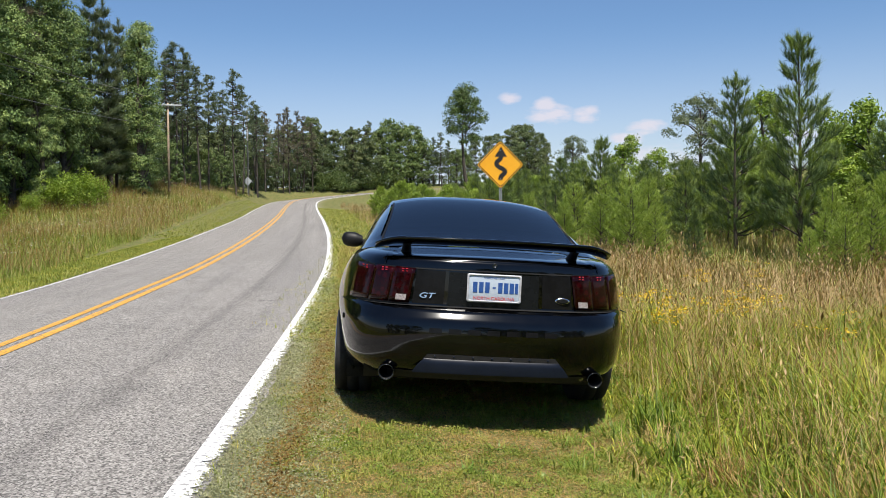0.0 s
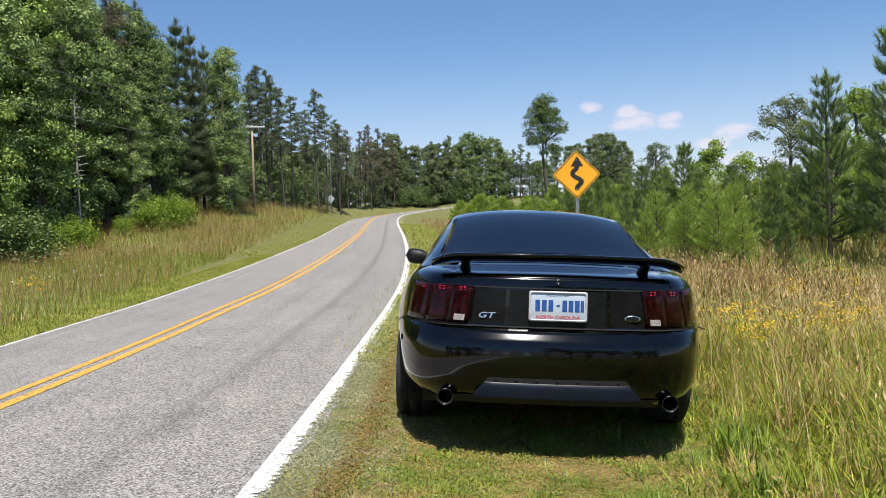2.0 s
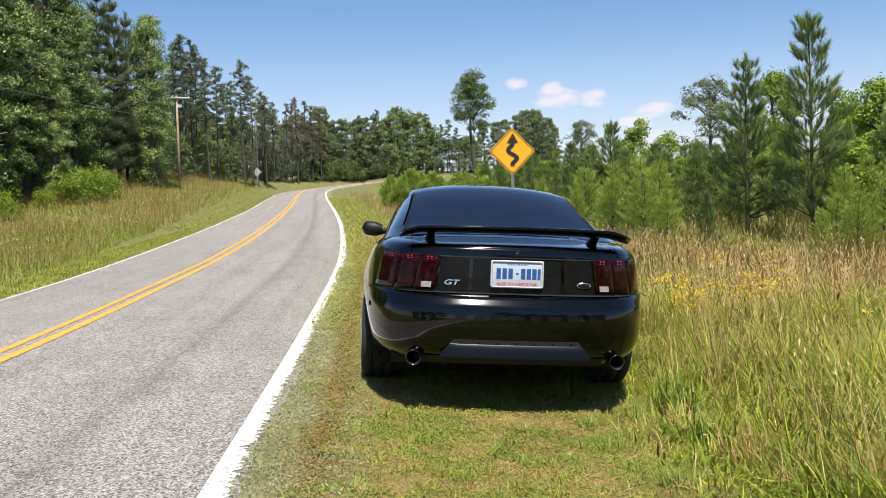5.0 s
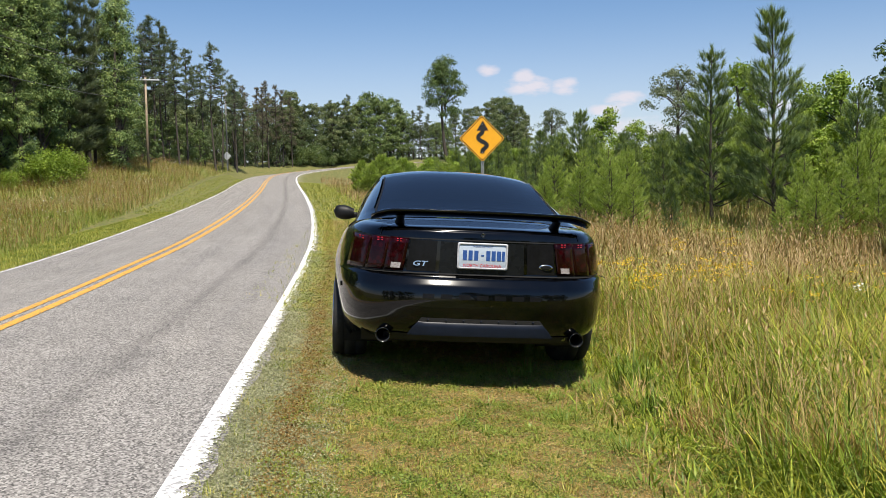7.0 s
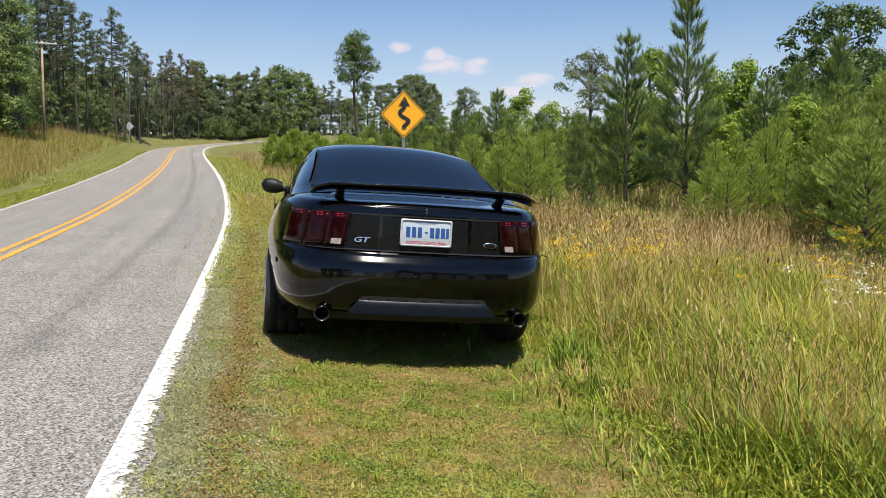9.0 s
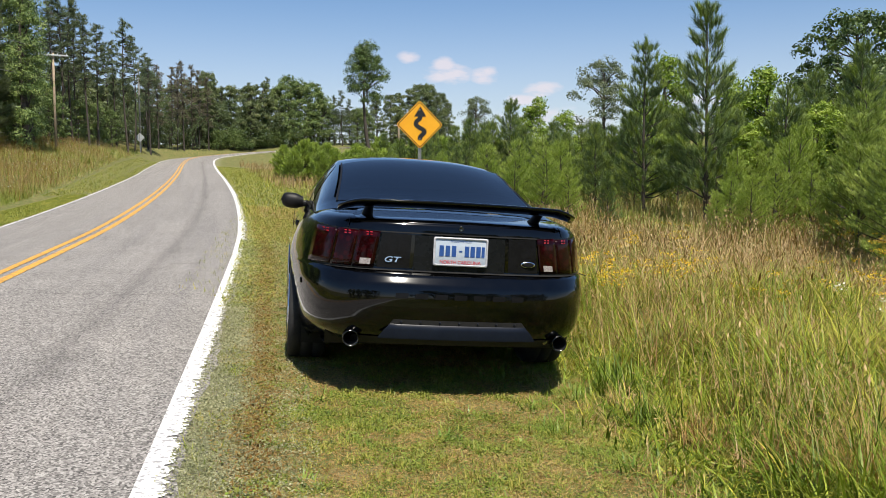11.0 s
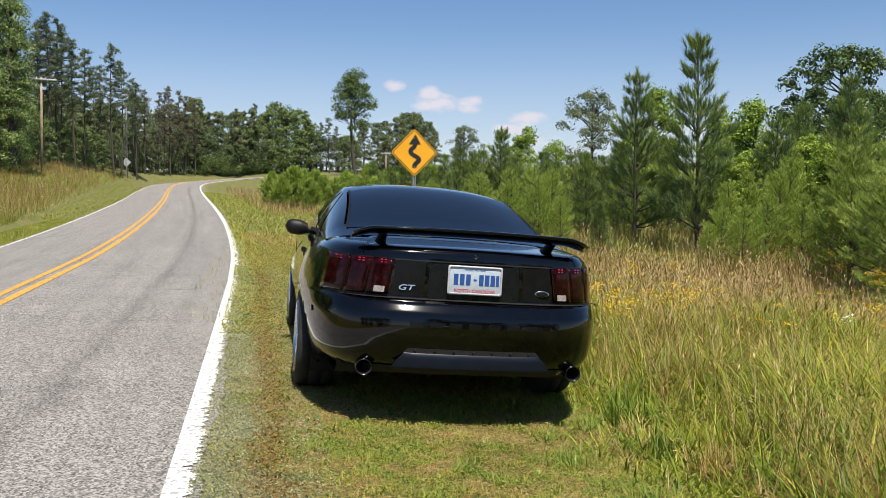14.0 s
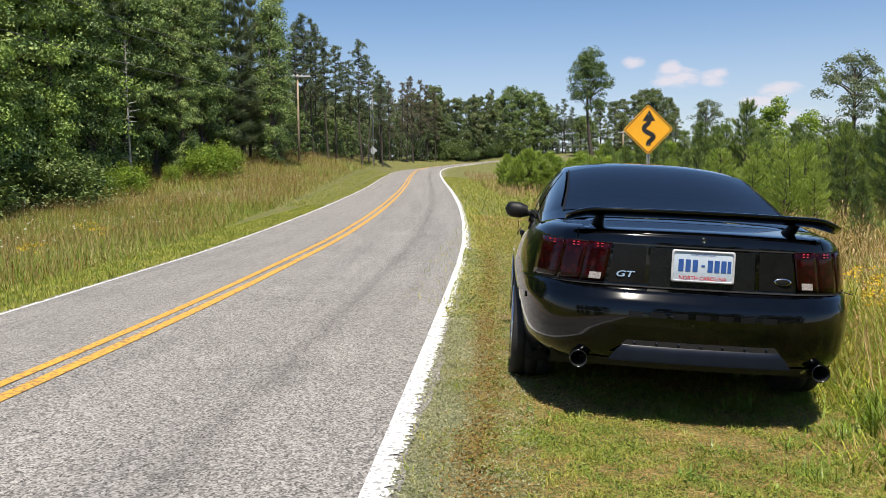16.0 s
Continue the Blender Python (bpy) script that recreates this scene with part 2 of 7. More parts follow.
def road_paint(name, colour, wear):
    m, n, l, b = nodes_of(name)
    c = n.new("ShaderNodeTexCoord")
    t = n.new("ShaderNodeTexNoise")
    t.inputs["Scale"].default_value, t.inputs["Detail"].default_value = 38.0, 6
    l.new(c.outputs["Object"], t.inputs["Vector"])
    r = ramp(n, [(wear - 0.05, tuple(0.35 * v + 0.05 for v in colour)), (wear + 0.04, colour)])
    l.new(t.outputs["Fac"], r.inputs["Fac"])
    l.new(r.outputs["Color"], b.inputs["Base Color"])
    b.inputs["Roughness"].default_value = 0.7
    bp = n.new("ShaderNodeBump")
    bp.inputs["Distance"].default_value = 0.004
    l.new(t.outputs["Fac"], bp.inputs["Height"])
    l.new(bp.outputs[0], b.inputs["Normal"])
    return m


def car_paint():
    """Black clear-coated paint with a faint film of dust low on the panels."""
    m, n, l, b = nodes_of("black_paint")
    c = n.new("ShaderNodeTexCoord")
    t = n.new("ShaderNodeTexNoise")
    t.inputs["Scale"].default_value, t.inputs["Detail"].default_value = 9.0, 6
    l.new(c.outputs["Object"], t.inputs["Vector"])
    r = ramp(n, [(0.35, (0.0006, 0.0006, 0.0008)), (0.75, (0.0020, 0.0020, 0.0022))])
    l.new(t.outputs["Fac"], r.inputs["Fac"])
    l.new(r.outputs["Color"], b.inputs["Base Color"])
    rr = n.new("ShaderNodeMapRange")
    rr.inputs["To Min"].default_value, rr.inputs["To Max"].default_value = 0.115, 0.15
    l.new(t.outputs["Fac"], rr.inputs["Value"])
    l.new(rr.outputs[0], b.inputs["Roughness"])
    b.inputs["Coat Weight"].default_value = 1.0
    b.inputs["Coat Roughness"].default_value = 0.03
    b.inputs["Coat IOR"].default_value = 1.46
    b.inputs["Specular IOR Level"].default_value = 0.06
    return m


def tinted_glass():
    m, n, l, b = nodes_of("tinted_glass")
    b.inputs["Base Color"].default_value = (0.008, 0.012, 0.020, 1)
    b.inputs["Roughness"].default_value = 0.02
    b.inputs["Transmission Weight"].default_value = 0.85
    b.inputs["IOR"].default_value = 1.95
    return m


def lens_material():
    m, n, l, b = nodes_of("smoked_red_lens")
    c = n.new("ShaderNodeTexCoord")
    v = n.new("ShaderNodeTexVoronoi")
    v.inputs["Scale"].default_value = 26.0
    l.new(c.outputs["Object"], v.inputs["Vector"])
    r = ramp(n, [(0.15, (0.026, 0.0014, 0.0024)), (0.60, (0.010, 0.0007, 0.0012))])
    l.new(v.outputs["Distance"], r.inputs["Fac"])
    l.new(r.outputs["Color"], b.inputs["Base Color"])
    b.inputs["Roughness"].default_value = 0.07
    b.inputs["Specular IOR Level"].default_value = 0.22
    return m


M = {}
M["ground"] = ground_material()
M["asphalt"] = asphalt_material()
M["white_line"] = road_paint("white_road_paint", (0.74, 0.73, 0.70), 0.44)
M["yellow_line"] = road_paint("yellow_road_paint", (0.66, 0.34, 0.045), 0.455)
M["paint"] = car_paint()
M["glass"] = tinted_glass()
M["lens"] = lens_material()
M["satin"] = surface("satin_black_panel", (0.006, 0.006, 0.006), (0.010, 0.010, 0.011), 12, 0.16, coat=0.0, spec=0.12)
M["panel"] = surface("black_plate_panel", (0.006, 0.0065, 0.007), (0.010, 0.011, 0.012), 12, 0.28, coat=0.0, spec=0.2)
M["trim"] = surface("black_trim", (0.004, 0.004, 0.004), (0.009, 0.009, 0.009), 14, 0.5, spec=0.3)
M["under"] = surface("dull_black_underbody", (0.006, 0.006, 0.006), (0.016, 0.015, 0.014), 6, 0.85)
M["insert"] = surface("grey_bumper_insert", (0.006, 0.0085, 0.0155), (0.009, 0.0125, 0.022), 10, 0.38, spec=0.2)
M["rubber"] = surface("tyre_rubber", (0.012, 0.012, 0.012), (0.030, 0.029, 0.028), 10, 0.8, bump=0.001)
M["alloy"] = surface("machined_alloy", (0.50, 0.51, 0.53), (0.68, 0.69, 0.71), 20, 0.25, metal=1.0)
M["chrome"] = surface("polished_chrome", (0.62, 0.62, 0.63), (0.8, 0.8, 0.8), 30, 0.12, metal=1.0, rough_var=0.08)
M["tip"] = surface("dark_exhaust_steel", (0.05, 0.05, 0.05), (0.12, 0.12, 0.12), 30, 0.2, metal=1.0, rough_var=0.08)
# pipe soot, also the black of seams and of the painted slot
M["soot"] = surface("pipe_soot", (0.004, 0.004, 0.004), (0.014, 0.013, 0.012), 18, 0.9)
M["clear_lens"] = surface("clear_reflector", (0.16, 0.13, 0.13), (0.50, 0.46, 0.45), 90, 0.12, fine=200, coat=1.0)
M["plate_rim"] = surface("pale_plate_rim", (0.38, 0.38, 0.40), (0.5, 0.5, 0.52), 30, 0.3)
# brighter red for sun glints painted on the lamps
M["red_glint"] = surface("red_reflector", (0.25, 0.008, 0.014), (0.55, 0.02, 0.03), 60, 0.2, coat=1.0)
M["plate"] = surface("plate_white_blue", (0.38, 0.45, 0.54), (0.48, 0.53, 0.58), 7, 0.45)
M["plate_blue"] = surface("plate_blue_ink", (0.015, 0.06, 0.22), (0.03, 0.09, 0.30), 40, 0.45)
M["plate_red"] = surface("plate_red_ink", (0.45, 0.02, 0.03), (0.60, 0.03, 0.04), 40, 0.45)
M["sign_yellow"] = surface("yellow_sign_sheeting", (0.80, 0.36, 0.012), (0.88, 0.43, 0.02), 5, 0.45, fine=120)
M["sign_black"] = surface("black_sign_ink", (0.012, 0.012, 0.012), (0.022, 0.021, 0.02), 12, 0.5)
M["zinc"] = surface("galvanised_steel", (0.30, 0.31, 0.31), (0.46, 0.47, 0.47), 16, 0.42, metal=0.7, bump=0.0006)
M["sign_back"] = surface("weathered_aluminium", (0.42, 0.44, 0.45), (0.58, 0.60, 0.61), 9, 0.5, metal=0.3)
M["pole_wood"] = surface("weathered_pole_wood", (0.25, 0.18, 0.12), (0.44, 0.35, 0.25), 5, 0.85, bump=0.006, fine=30)
M["pole_grey"] = surface("grey_pole_wood", (0.20, 0.185, 0.165), (0.34, 0.32, 0.29), 5, 0.85, bump=0.006, fine=30)
M["grit"] = surface("warm_grey_grit", (0.16, 0.145, 0.115), (0.36, 0.335, 0.28), 30, 0.9, fine=90)
M["cable"] = surface("weathered_cable", (0.09, 0.09, 0.09), (0.16, 0.16, 0.155), 9, 0.7)
M["bark"] = surface("brown_bark", (0.035, 0.028, 0.022), (0.105, 0.085, 0.068), 6, 0.9, bump=0.02, fine=26)
M["bark_pale"] = surface("bleached_dead_wood", (0.24, 0.225, 0.20), (0.46, 0.44, 0.41), 6, 0.85, bump=0.01, fine=26)
M["needle_dark"] = foliage("dark_pine_needles", [(0.0, (0.050, 0.078, 0.040)), (0.5, (0.120, 0.155, 0.080)), (1.0, (0.270, 0.300, 0.165))], 0.18, 0.45)
M["needle_brown"] = foliage("browning_pine_needles", [(0.0, (0.070, 0.068, 0.042)), (0.5, (0.165, 0.145, 0.095)), (1.0, (0.290, 0.245, 0.180))], 0.18, 0.5)
M["needle"] = foliage("young_pine_needles", [(0.0, (0.042, 0.076, 0.030)), (0.5, (0.138, 0.200, 0.074)), (1.0, (0.36, 0.44, 0.17))], 0.18, 0.4)
M["needle_bright"] = foliage("fresh_pine_needles", [(0, (0.088, 0.155, 0.026)), (0.5, (0.275, 0.38, 0.06)), (1, (0.55, 0.64, 0.13))], 0.24, 0.42)
M["leaf_dark"] = foliage("dark_leaves", [(0, (0.036, 0.068, 0.021)), (0.45, (0.178, 0.262, 0.074)), (1, (0.58, 0.68, 0.23))], 0.06, 0.42, vary=0.26)
M["leaf"] = foliage("green_leaves", [(0.0, (0.060, 0.112, 0.028)), (0.45, (0.205, 0.305, 0.068)), (1.0, (0.52, 0.63, 0.16))], 0.16, 0.42, vary=0.26)
M["leaf_bright"] = foliage("bright_leaves", [(0.0, (0.080, 0.145, 0.020)), (0.5, (0.225, 0.320, 0.042)), (1.0, (0.48, 0.56, 0.095))], 0.28, 0.42, vary=0.26)
M["leaf_olive"] = foliage("olive_far_leaves", [(0.0, (0.052, 0.074, 0.030)), (0.5, (0.130, 0.165, 0.068)), (1.0, (0.290, 0.320, 0.150))], 0.25, 0.5, 0.6, vary=0.26)
M["leaf_wood"] = foliage("green_wood_leaves", [(0, (0.046, 0.082, 0.028)), (0.45, (0.13, 0.188, 0.06)), (1, (0.32, 0.38, 0.13))], 0.2, 0.45, vary=0.26)
M["leaf_far"] = foliage("far_wood_leaves", [(0.0, (0.050, 0.078, 0.034)), (0.5, (0.120, 0.160, 0.068)), (1.0, (0.27, 0.31, 0.145))], 0.25, 0.5, 0.6, vary=0.26)
# darkest leaf tone; in the wood's back rows it stands in for shade
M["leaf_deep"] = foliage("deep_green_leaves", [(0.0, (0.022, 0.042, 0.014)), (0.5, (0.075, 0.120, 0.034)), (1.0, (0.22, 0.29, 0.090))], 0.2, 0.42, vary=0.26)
# pale new growth, lightened further for sunlit bough ends
M["needle_tip"] = foliage("fresh_needle_tips", [(0.0, (0.150, 0.225, 0.045)), (0.5, (0.330, 0.420, 0.095)), (1.0, (0.60, 0.66, 0.20))], 0.22, 0.42, vary=0.3)
M["needle_mid"] = foliage("mid_green_pine_needles", [(0, (0.06, 0.104, 0.024)), (0.5, (0.225, 0.305, 0.062)), (1, (0.54, 0.62, 0.16))], 0.2, 0.42)
# darkened leaf copy for the columns, their deep shade put into the colour
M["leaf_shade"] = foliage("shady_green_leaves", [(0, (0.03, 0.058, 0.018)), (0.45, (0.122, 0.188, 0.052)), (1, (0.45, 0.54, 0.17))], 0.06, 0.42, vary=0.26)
M["leaf_grey"] = foliage("grey_green_leaves", [(0.0, (0.075, 0.105, 0.056)), (0.5, (0.143, 0.175, 0.098)), (1.0, (0.255, 0.287, 0.175))], 0.3, vary=0.26)
M["blade"] = foliage("green_grass_blades", [(0, (0.066, 0.095, 0.011)), (0.35, (0.235, 0.268, 0.028)), (0.68, (0.5, 0.46, 0.068)), (1, (0.8, 0.63, 0.17))], 0.22, 0.45, 1.9, 0.2)
M["lush"] = foliage("lush_green_blades", [(0, (0.036, 0.072, 0.009)), (0.5, (0.145, 0.21, 0.022)), (1, (0.42, 0.46, 0.06))], 0.2, 0.45, 2.2, 0.2)
M["turf"] = foliage("mown_turf_blades", [(0, (0.068, 0.114, 0.015)), (0.4, (0.235, 0.28, 0.035)), (0.7, (0.45, 0.405, 0.085)), (1, (0.68, 0.51, 0.175))], 0.2, 0.45, 3.5)
M["turf_low"] = foliage("low_turf_leaves", [(0, (0.096, 0.142, 0.02)), (0.5, (0.245, 0.272, 0.044)), (1, (0.46, 0.39, 0.105))], 0.2, 0.5, 3.5)
M["clover"] = foliage("green_clover", [(0, (0.07, 0.14, 0.02)), (0.5, (0.18, 0.265, 0.036)), (1, (0.34, 0.41, 0.07))], 0.2, 0.4, 3.5)
M["straw"] = foliage("dry_seed_stalks", [(0.0, (0.235, 0.125, 0.052)), (0.5, (0.430, 0.285, 0.125)), (1.0, (0.66, 0.49, 0.25))], 0.18, 0.45)
M["rust_weed"] = foliage("reddish_sorrel", [(0, (0.13, 0.064, 0.018)), (0.5, (0.25, 0.145, 0.036)), (1, (0.33, 0.27, 0.058))], 0.2)
M["thatch"] = foliage("dry_turf_thatch", [(0.0, (0.21, 0.115, 0.034)), (0.5, (0.40, 0.265, 0.092)), (1.0, (0.62, 0.46, 0.19))], 0.18, 0.5, 4.0)
M["verge"] = foliage("thin_verge_grass", [(0, (0.13, 0.145, 0.07)), (0.5, (0.29, 0.295, 0.155)), (1, (0.52, 0.5, 0.31))], 0.2, 0.5, 5.0)
M["dusk"] = foliage("dusty_pink_seed_grass", [(0, (0.18, 0.112, 0.046)), (0.5, (0.36, 0.245, 0.11)), (1, (0.56, 0.43, 0.22))], 0.2, 0.5)
M["bank"] = foliage("olive_bank_grass", [(0, (0.06, 0.098, 0.018)), (0.35, (0.205, 0.25, 0.044)), (0.7, (0.4, 0.375, 0.112)), (1, (0.6, 0.49, 0.24))], 0.2, 0.45, 1.2)
M["rust_straw"] = foliage("rusty_dry_grass", [(0.0, (0.200, 0.090, 0.030)), (0.5, (0.400, 0.225, 0.080)), (1.0, (0.60, 0.41, 0.18))], 0.2, 0.5)
M["petal_yellow"] = foliage("yellow_petals", [(0.0, (0.55, 0.33, 0.01)), (1.0, (0.80, 0.56, 0.03))], 0.25)
M["petal_white"] = foliage("white_petals", [(0.0, (0.55, 0.55, 0.48)), (1.0, (0.78, 0.78, 0.72))], 0.25)

# ---- building helpers ----
rng = np.random.default_rng(7)


def smooth(ob, on=True):
    ob.data.polygons.foreach_set("use_smooth", [on] * len(ob.data.polygons))
    return ob


def np_mesh(name, verts, faces, material, smooth_faces=False):
    """A mesh from arrays: verts (n, 3), faces (m, 3) or (m, 4)."""
    verts, faces = np.asarray(verts, np.float32), np.asarray(faces, np.int32)
    k = faces.shape[1]
    me = bpy.data.meshes.new(name)
    me.vertices.add(len(verts))
    me.vertices.foreach_set("co", verts.ravel())
    me.loops.add(faces.size)
    me.loops.foreach_set("vertex_index", faces.ravel())
    me.polygons.add(len(faces))
    me.polygons.foreach_set("loop_start", np.arange(0, faces.size, k, dtype=np.int32))
    me.polygons.foreach_set("use_smooth", np.full(len(faces), smooth_faces))
    me.materials.append(material)
    me.update(calc_edges=True)
    return me


def part(name, bm, material, parent=None, label="", smoothed=True):
    """Links a bmesh as one mesh object under a thing or a part."""
    me = bpy.data.meshes.new(name)
    bm.to_mesh(me)
    bm.free()
    me.materials.append(material)
    ob = new(name, me)
    if smoothed:
        smooth(ob)
    ob.parent = parent
    if label:
        tagged(ob, label)
    return ob


def grid_part(name, rows, material, parent=None, label="", closed=False, smoothed=True, thick=0.0, caps=False):
    """One mesh from rows of points; closed joins each row's end to its start."""
    bm = bmesh.new()
    vs = [[bm.verts.new(p) for p in row] for row in rows]
    n = len(rows[0])
    for a, b in zip(vs[:-1], vs[1:]):
        for i in range(n if closed else n - 1):
            j = (i + 1) % n
            if len({a[i], a[j], b[j], b[i]}) == 4:
                bm.faces.new((a[i], a[j], b[j], b[i]))
    if caps and closed:
        bm.faces.new(vs[0][::-1])
        bm.faces.new(vs[-1])
    bmesh.ops.remove_doubles(bm, verts=bm.verts, dist=1e-5)
    if thick:
        bmesh.ops.solidify(bm, geom=bm.faces[:], thickness=thick)
    bmesh.ops.recalc_face_normals(bm, faces=bm.faces)
    return part(name, bm, material, parent, label, smoothed)


def tube(points, radii, sides=8):
    """Rings of points round a line, for grid_part."""
    pts = [Vector(p) for p in points]
    rows = []
    for i, p in enumerate(pts):
        d = (pts[min(i + 1, len(pts) - 1)] - pts[max(i - 1, 0)]).normalized()
        side = d.cross(Vector((0.31, 0.95, 0.05))).normalized()
        up = d.cross(side)
        rows.append([p + (side * math.cos(2 * math.pi * k / sides) + up * math.sin(2 * math.pi * k / sides)) * radii[i] for k in range(sides)])
    return rows


def box_bm(size, at=(0, 0, 0), bevel=0.0):
    bm = bmesh.new()
    bmesh.ops.create_cube(bm, size=1.0, matrix=Matrix.Translation(at) @ Matrix.Diagonal((*size, 1)))
    if bevel:
        bmesh.ops.bevel(bm, geom=bm.edges[:], offset=bevel, segments=2, profile=0.5, affect="EDGES")
    return bm


def thing(name, m, label, category, group="", kind=""):
    ob = new(name)
    ob.empty_display_size = 0.2
    ob.matrix_world = m
    return tagged(ob, label, category, group, kind)


# ---- the lie of the land ----
# the road's middle: x, y, z
ROAD = np.array([
    (-3.75, -60, -1.2), (-3.83, -20, -0.06), (-3.832, -6, 0.096), (-3.953, 4, 0.147), (-3.988, 7, 0.216), (-4.073, 10, 0.272), (-4.33, 15, 0.391), (-4.702, 20.5, 0.535), (-5.396, 29, 0.756),
    (-6.198, 38, 1.007), (-7.151, 48, 1.30), (-8.204, 59, 1.716), (-9.049, 69, 2.106), (-9.507, 77, 2.466), (-9.256, 84, 2.812), (-7.788, 90, 3.125), (-4.811, 95, 3.494),
    (0.269, 99, 3.90), (8, 103.5, 4.35), (20, 110, 4.85), (45, 120, 5.2), (120, 140, 5.6)])
HALF = 2.43
span = np.concatenate([[0], np.cumsum(np.hypot(*np.diff(ROAD[:, :2], axis=0).T))])


def road_at(s):
    """Catmull-Rom through ROAD at the lengths s."""
    s = np.asarray(s, float)
    i = np.clip(np.searchsorted(span, s) - 1, 0, len(span) - 2)
    t = ((s - span[i]) / (span[i + 1] - span[i]))[:, None]
    n = len(ROAD) - 1
    tangent = np.gradient(ROAD, span, axis=0)
    h = (span[i + 1] - span[i])[:, None]
    a, b = ROAD[i], ROAD[np.minimum(i + 1, n)]
    return (2 * t**3 - 3 * t**2 + 1) * a + (t**3 - 2 * t**2 + t) * h * tangent[i] + (3 * t**2 - 2 * t**3) * b + (t**3 - t**2) * h * tangent[i + 1]


S = np.arange(0, span[-1], 0.5)
MID = road_at(S)
HEAD = np.gradient(MID[:, :2], axis=0)
HEAD /= np.hypot(*HEAD.T)[:, None]


def lie(x, y):
    """Offset to the right of the road's middle, its height there, and the length along it."""
    x, y = np.atleast_1d(x).astype(float), np.atleast_1d(y).astype(float)
    off, zc, along = np.empty(len(x)), np.empty(len(x)), np.empty(len(x))
    for a in range(0, len(x), 4000):
        p = np.stack([x[a:a + 4000], y[a:a + 4000]], 1)
        near = np.clip(np.searchsorted(MID[:, 1], p[:, 1])[:, None] + np.arange(-14, 15), 0, len(MID) - 1)
        if (p[:, 1] > 70).any() or (np.abs(p[:, 0]) > 45).any():
            k = ((p[:, None] - MID[None, :, :2]) ** 2).sum(-1).argmin(1)
        else:
            k = near[np.arange(len(p)), ((p[:, None] - MID[near, :2]) ** 2).sum(-1).argmin(1)]
        d = p - MID[k, :2]
        ahead = (d * HEAD[k]).sum(1)
        off[a:a + 4000] = d[:, 0] * HEAD[k, 1] - d[:, 1] * HEAD[k, 0]
        slope = np.gradient(MID[:, 2], S)[k]
        zc[a:a + 4000] = MID[k, 2] + slope * np.clip(ahead, -1, 1)
        along[a:a + 4000] = S[k] + ahead
    return off, zc, along


def land(x, y, bare=True):
    """The ground's height at x, y (arrays)."""
    off, zc, along = lie(x, y)
    y = np.atleast_1d(y).astype(float)
    x = np.atleast_1d(x).astype(float)
    crown = np.where(off > 0, -0.029, -0.088) * np.minimum(np.abs(off), HALF)
    right = np.maximum(off - HALF, 0)
    left = np.maximum(-off - HALF, 0)
    fall = np.interp(right, [0, 3.3, 5, 8, 14, 30, 60], [0, -0.235, -0.315, -0.31, -0.18, 0.1, 0.4])
    bank = np.interp(y, [-20, 20, 30, 40, 48, 60, 85, 110], [-0.5, -0.40, 0.10, 0.98, 1.68, 2.1, 1.95, 0.9])
    rise = np.interp(left, [0, 0.6, 2.4, 7.0, 20, 60], [0, 0.02, 0.48, 1.0, 1.15, 1.25])
    z = zc + crown + fall + np.where(left > 0, np.where(rise > 0, rise * bank, rise), 0)
    rough = np.clip((np.maximum(right - 3.0, left - 1.2)) / 3, 0, 1)
    z += rough * (0.06 * np.sin(x * 0.9 + 1.3 * np.sin(y * 0.31)) * np.cos(y * 0.7) + 0.05 * np.sin(x * 0.37 + y * 0.23))
    return z


def land1(x, y):
    return float(land(np.array([x]), np.array([y]))[0])


def spaced(lo, hi, fine_lo, fine_hi, step, growth):
    pts = list(np.arange(fine_lo, fine_hi + 1e-6, step))
    s = step
    while pts[-1] < hi:
        s *= growth
        pts.append(pts[-1] + s)
    s = step
    while pts[0] > lo:
        s *= growth
        pts.insert(0, pts[0] - s)
    return np.array(pts)


gx = spaced(-1500, 1500, -13, 9, 0.28, 1.12)
gy = spaced(-1200, 2600, -6, 30, 0.35, 1.06)
GX, GY = np.meshgrid(gx, gy)
off_g, zc_g, along_g = lie(GX.ravel(), GY.ravel())
gz = land(GX.ravel(), GY.ravel())
far_out = np.hypot(GX.ravel(), GY.ravel() - 40)
gz = np.where(far_out > 160, np.minimum(gz, 5.0), gz)
gz -= 0.03 * (np.abs(off_g) < HALF - 0.4)
idx = np.arange(len(gx) * len(gy)).reshape(len(gy), len(gx))
quads = np.stack([idx[:-1, :-1], idx[:-1, 1:], idx[1:, 1:], idx[1:, :-1]], -1).reshape(-1, 4)
ground = new("ground", np_mesh("ground", np.stack([GX.ravel(), GY.ravel(), gz], 1), quads, M["ground"], True))
ground.data.attributes.new("offset", "FLOAT", "POINT").data.foreach_set("value", np.where(off_g > 0, off_g, -off_g + 1.2).astype(np.float32))
tagged(ground, "sandy grass verge and meadow ground beside the road", "ground", kind="structure")


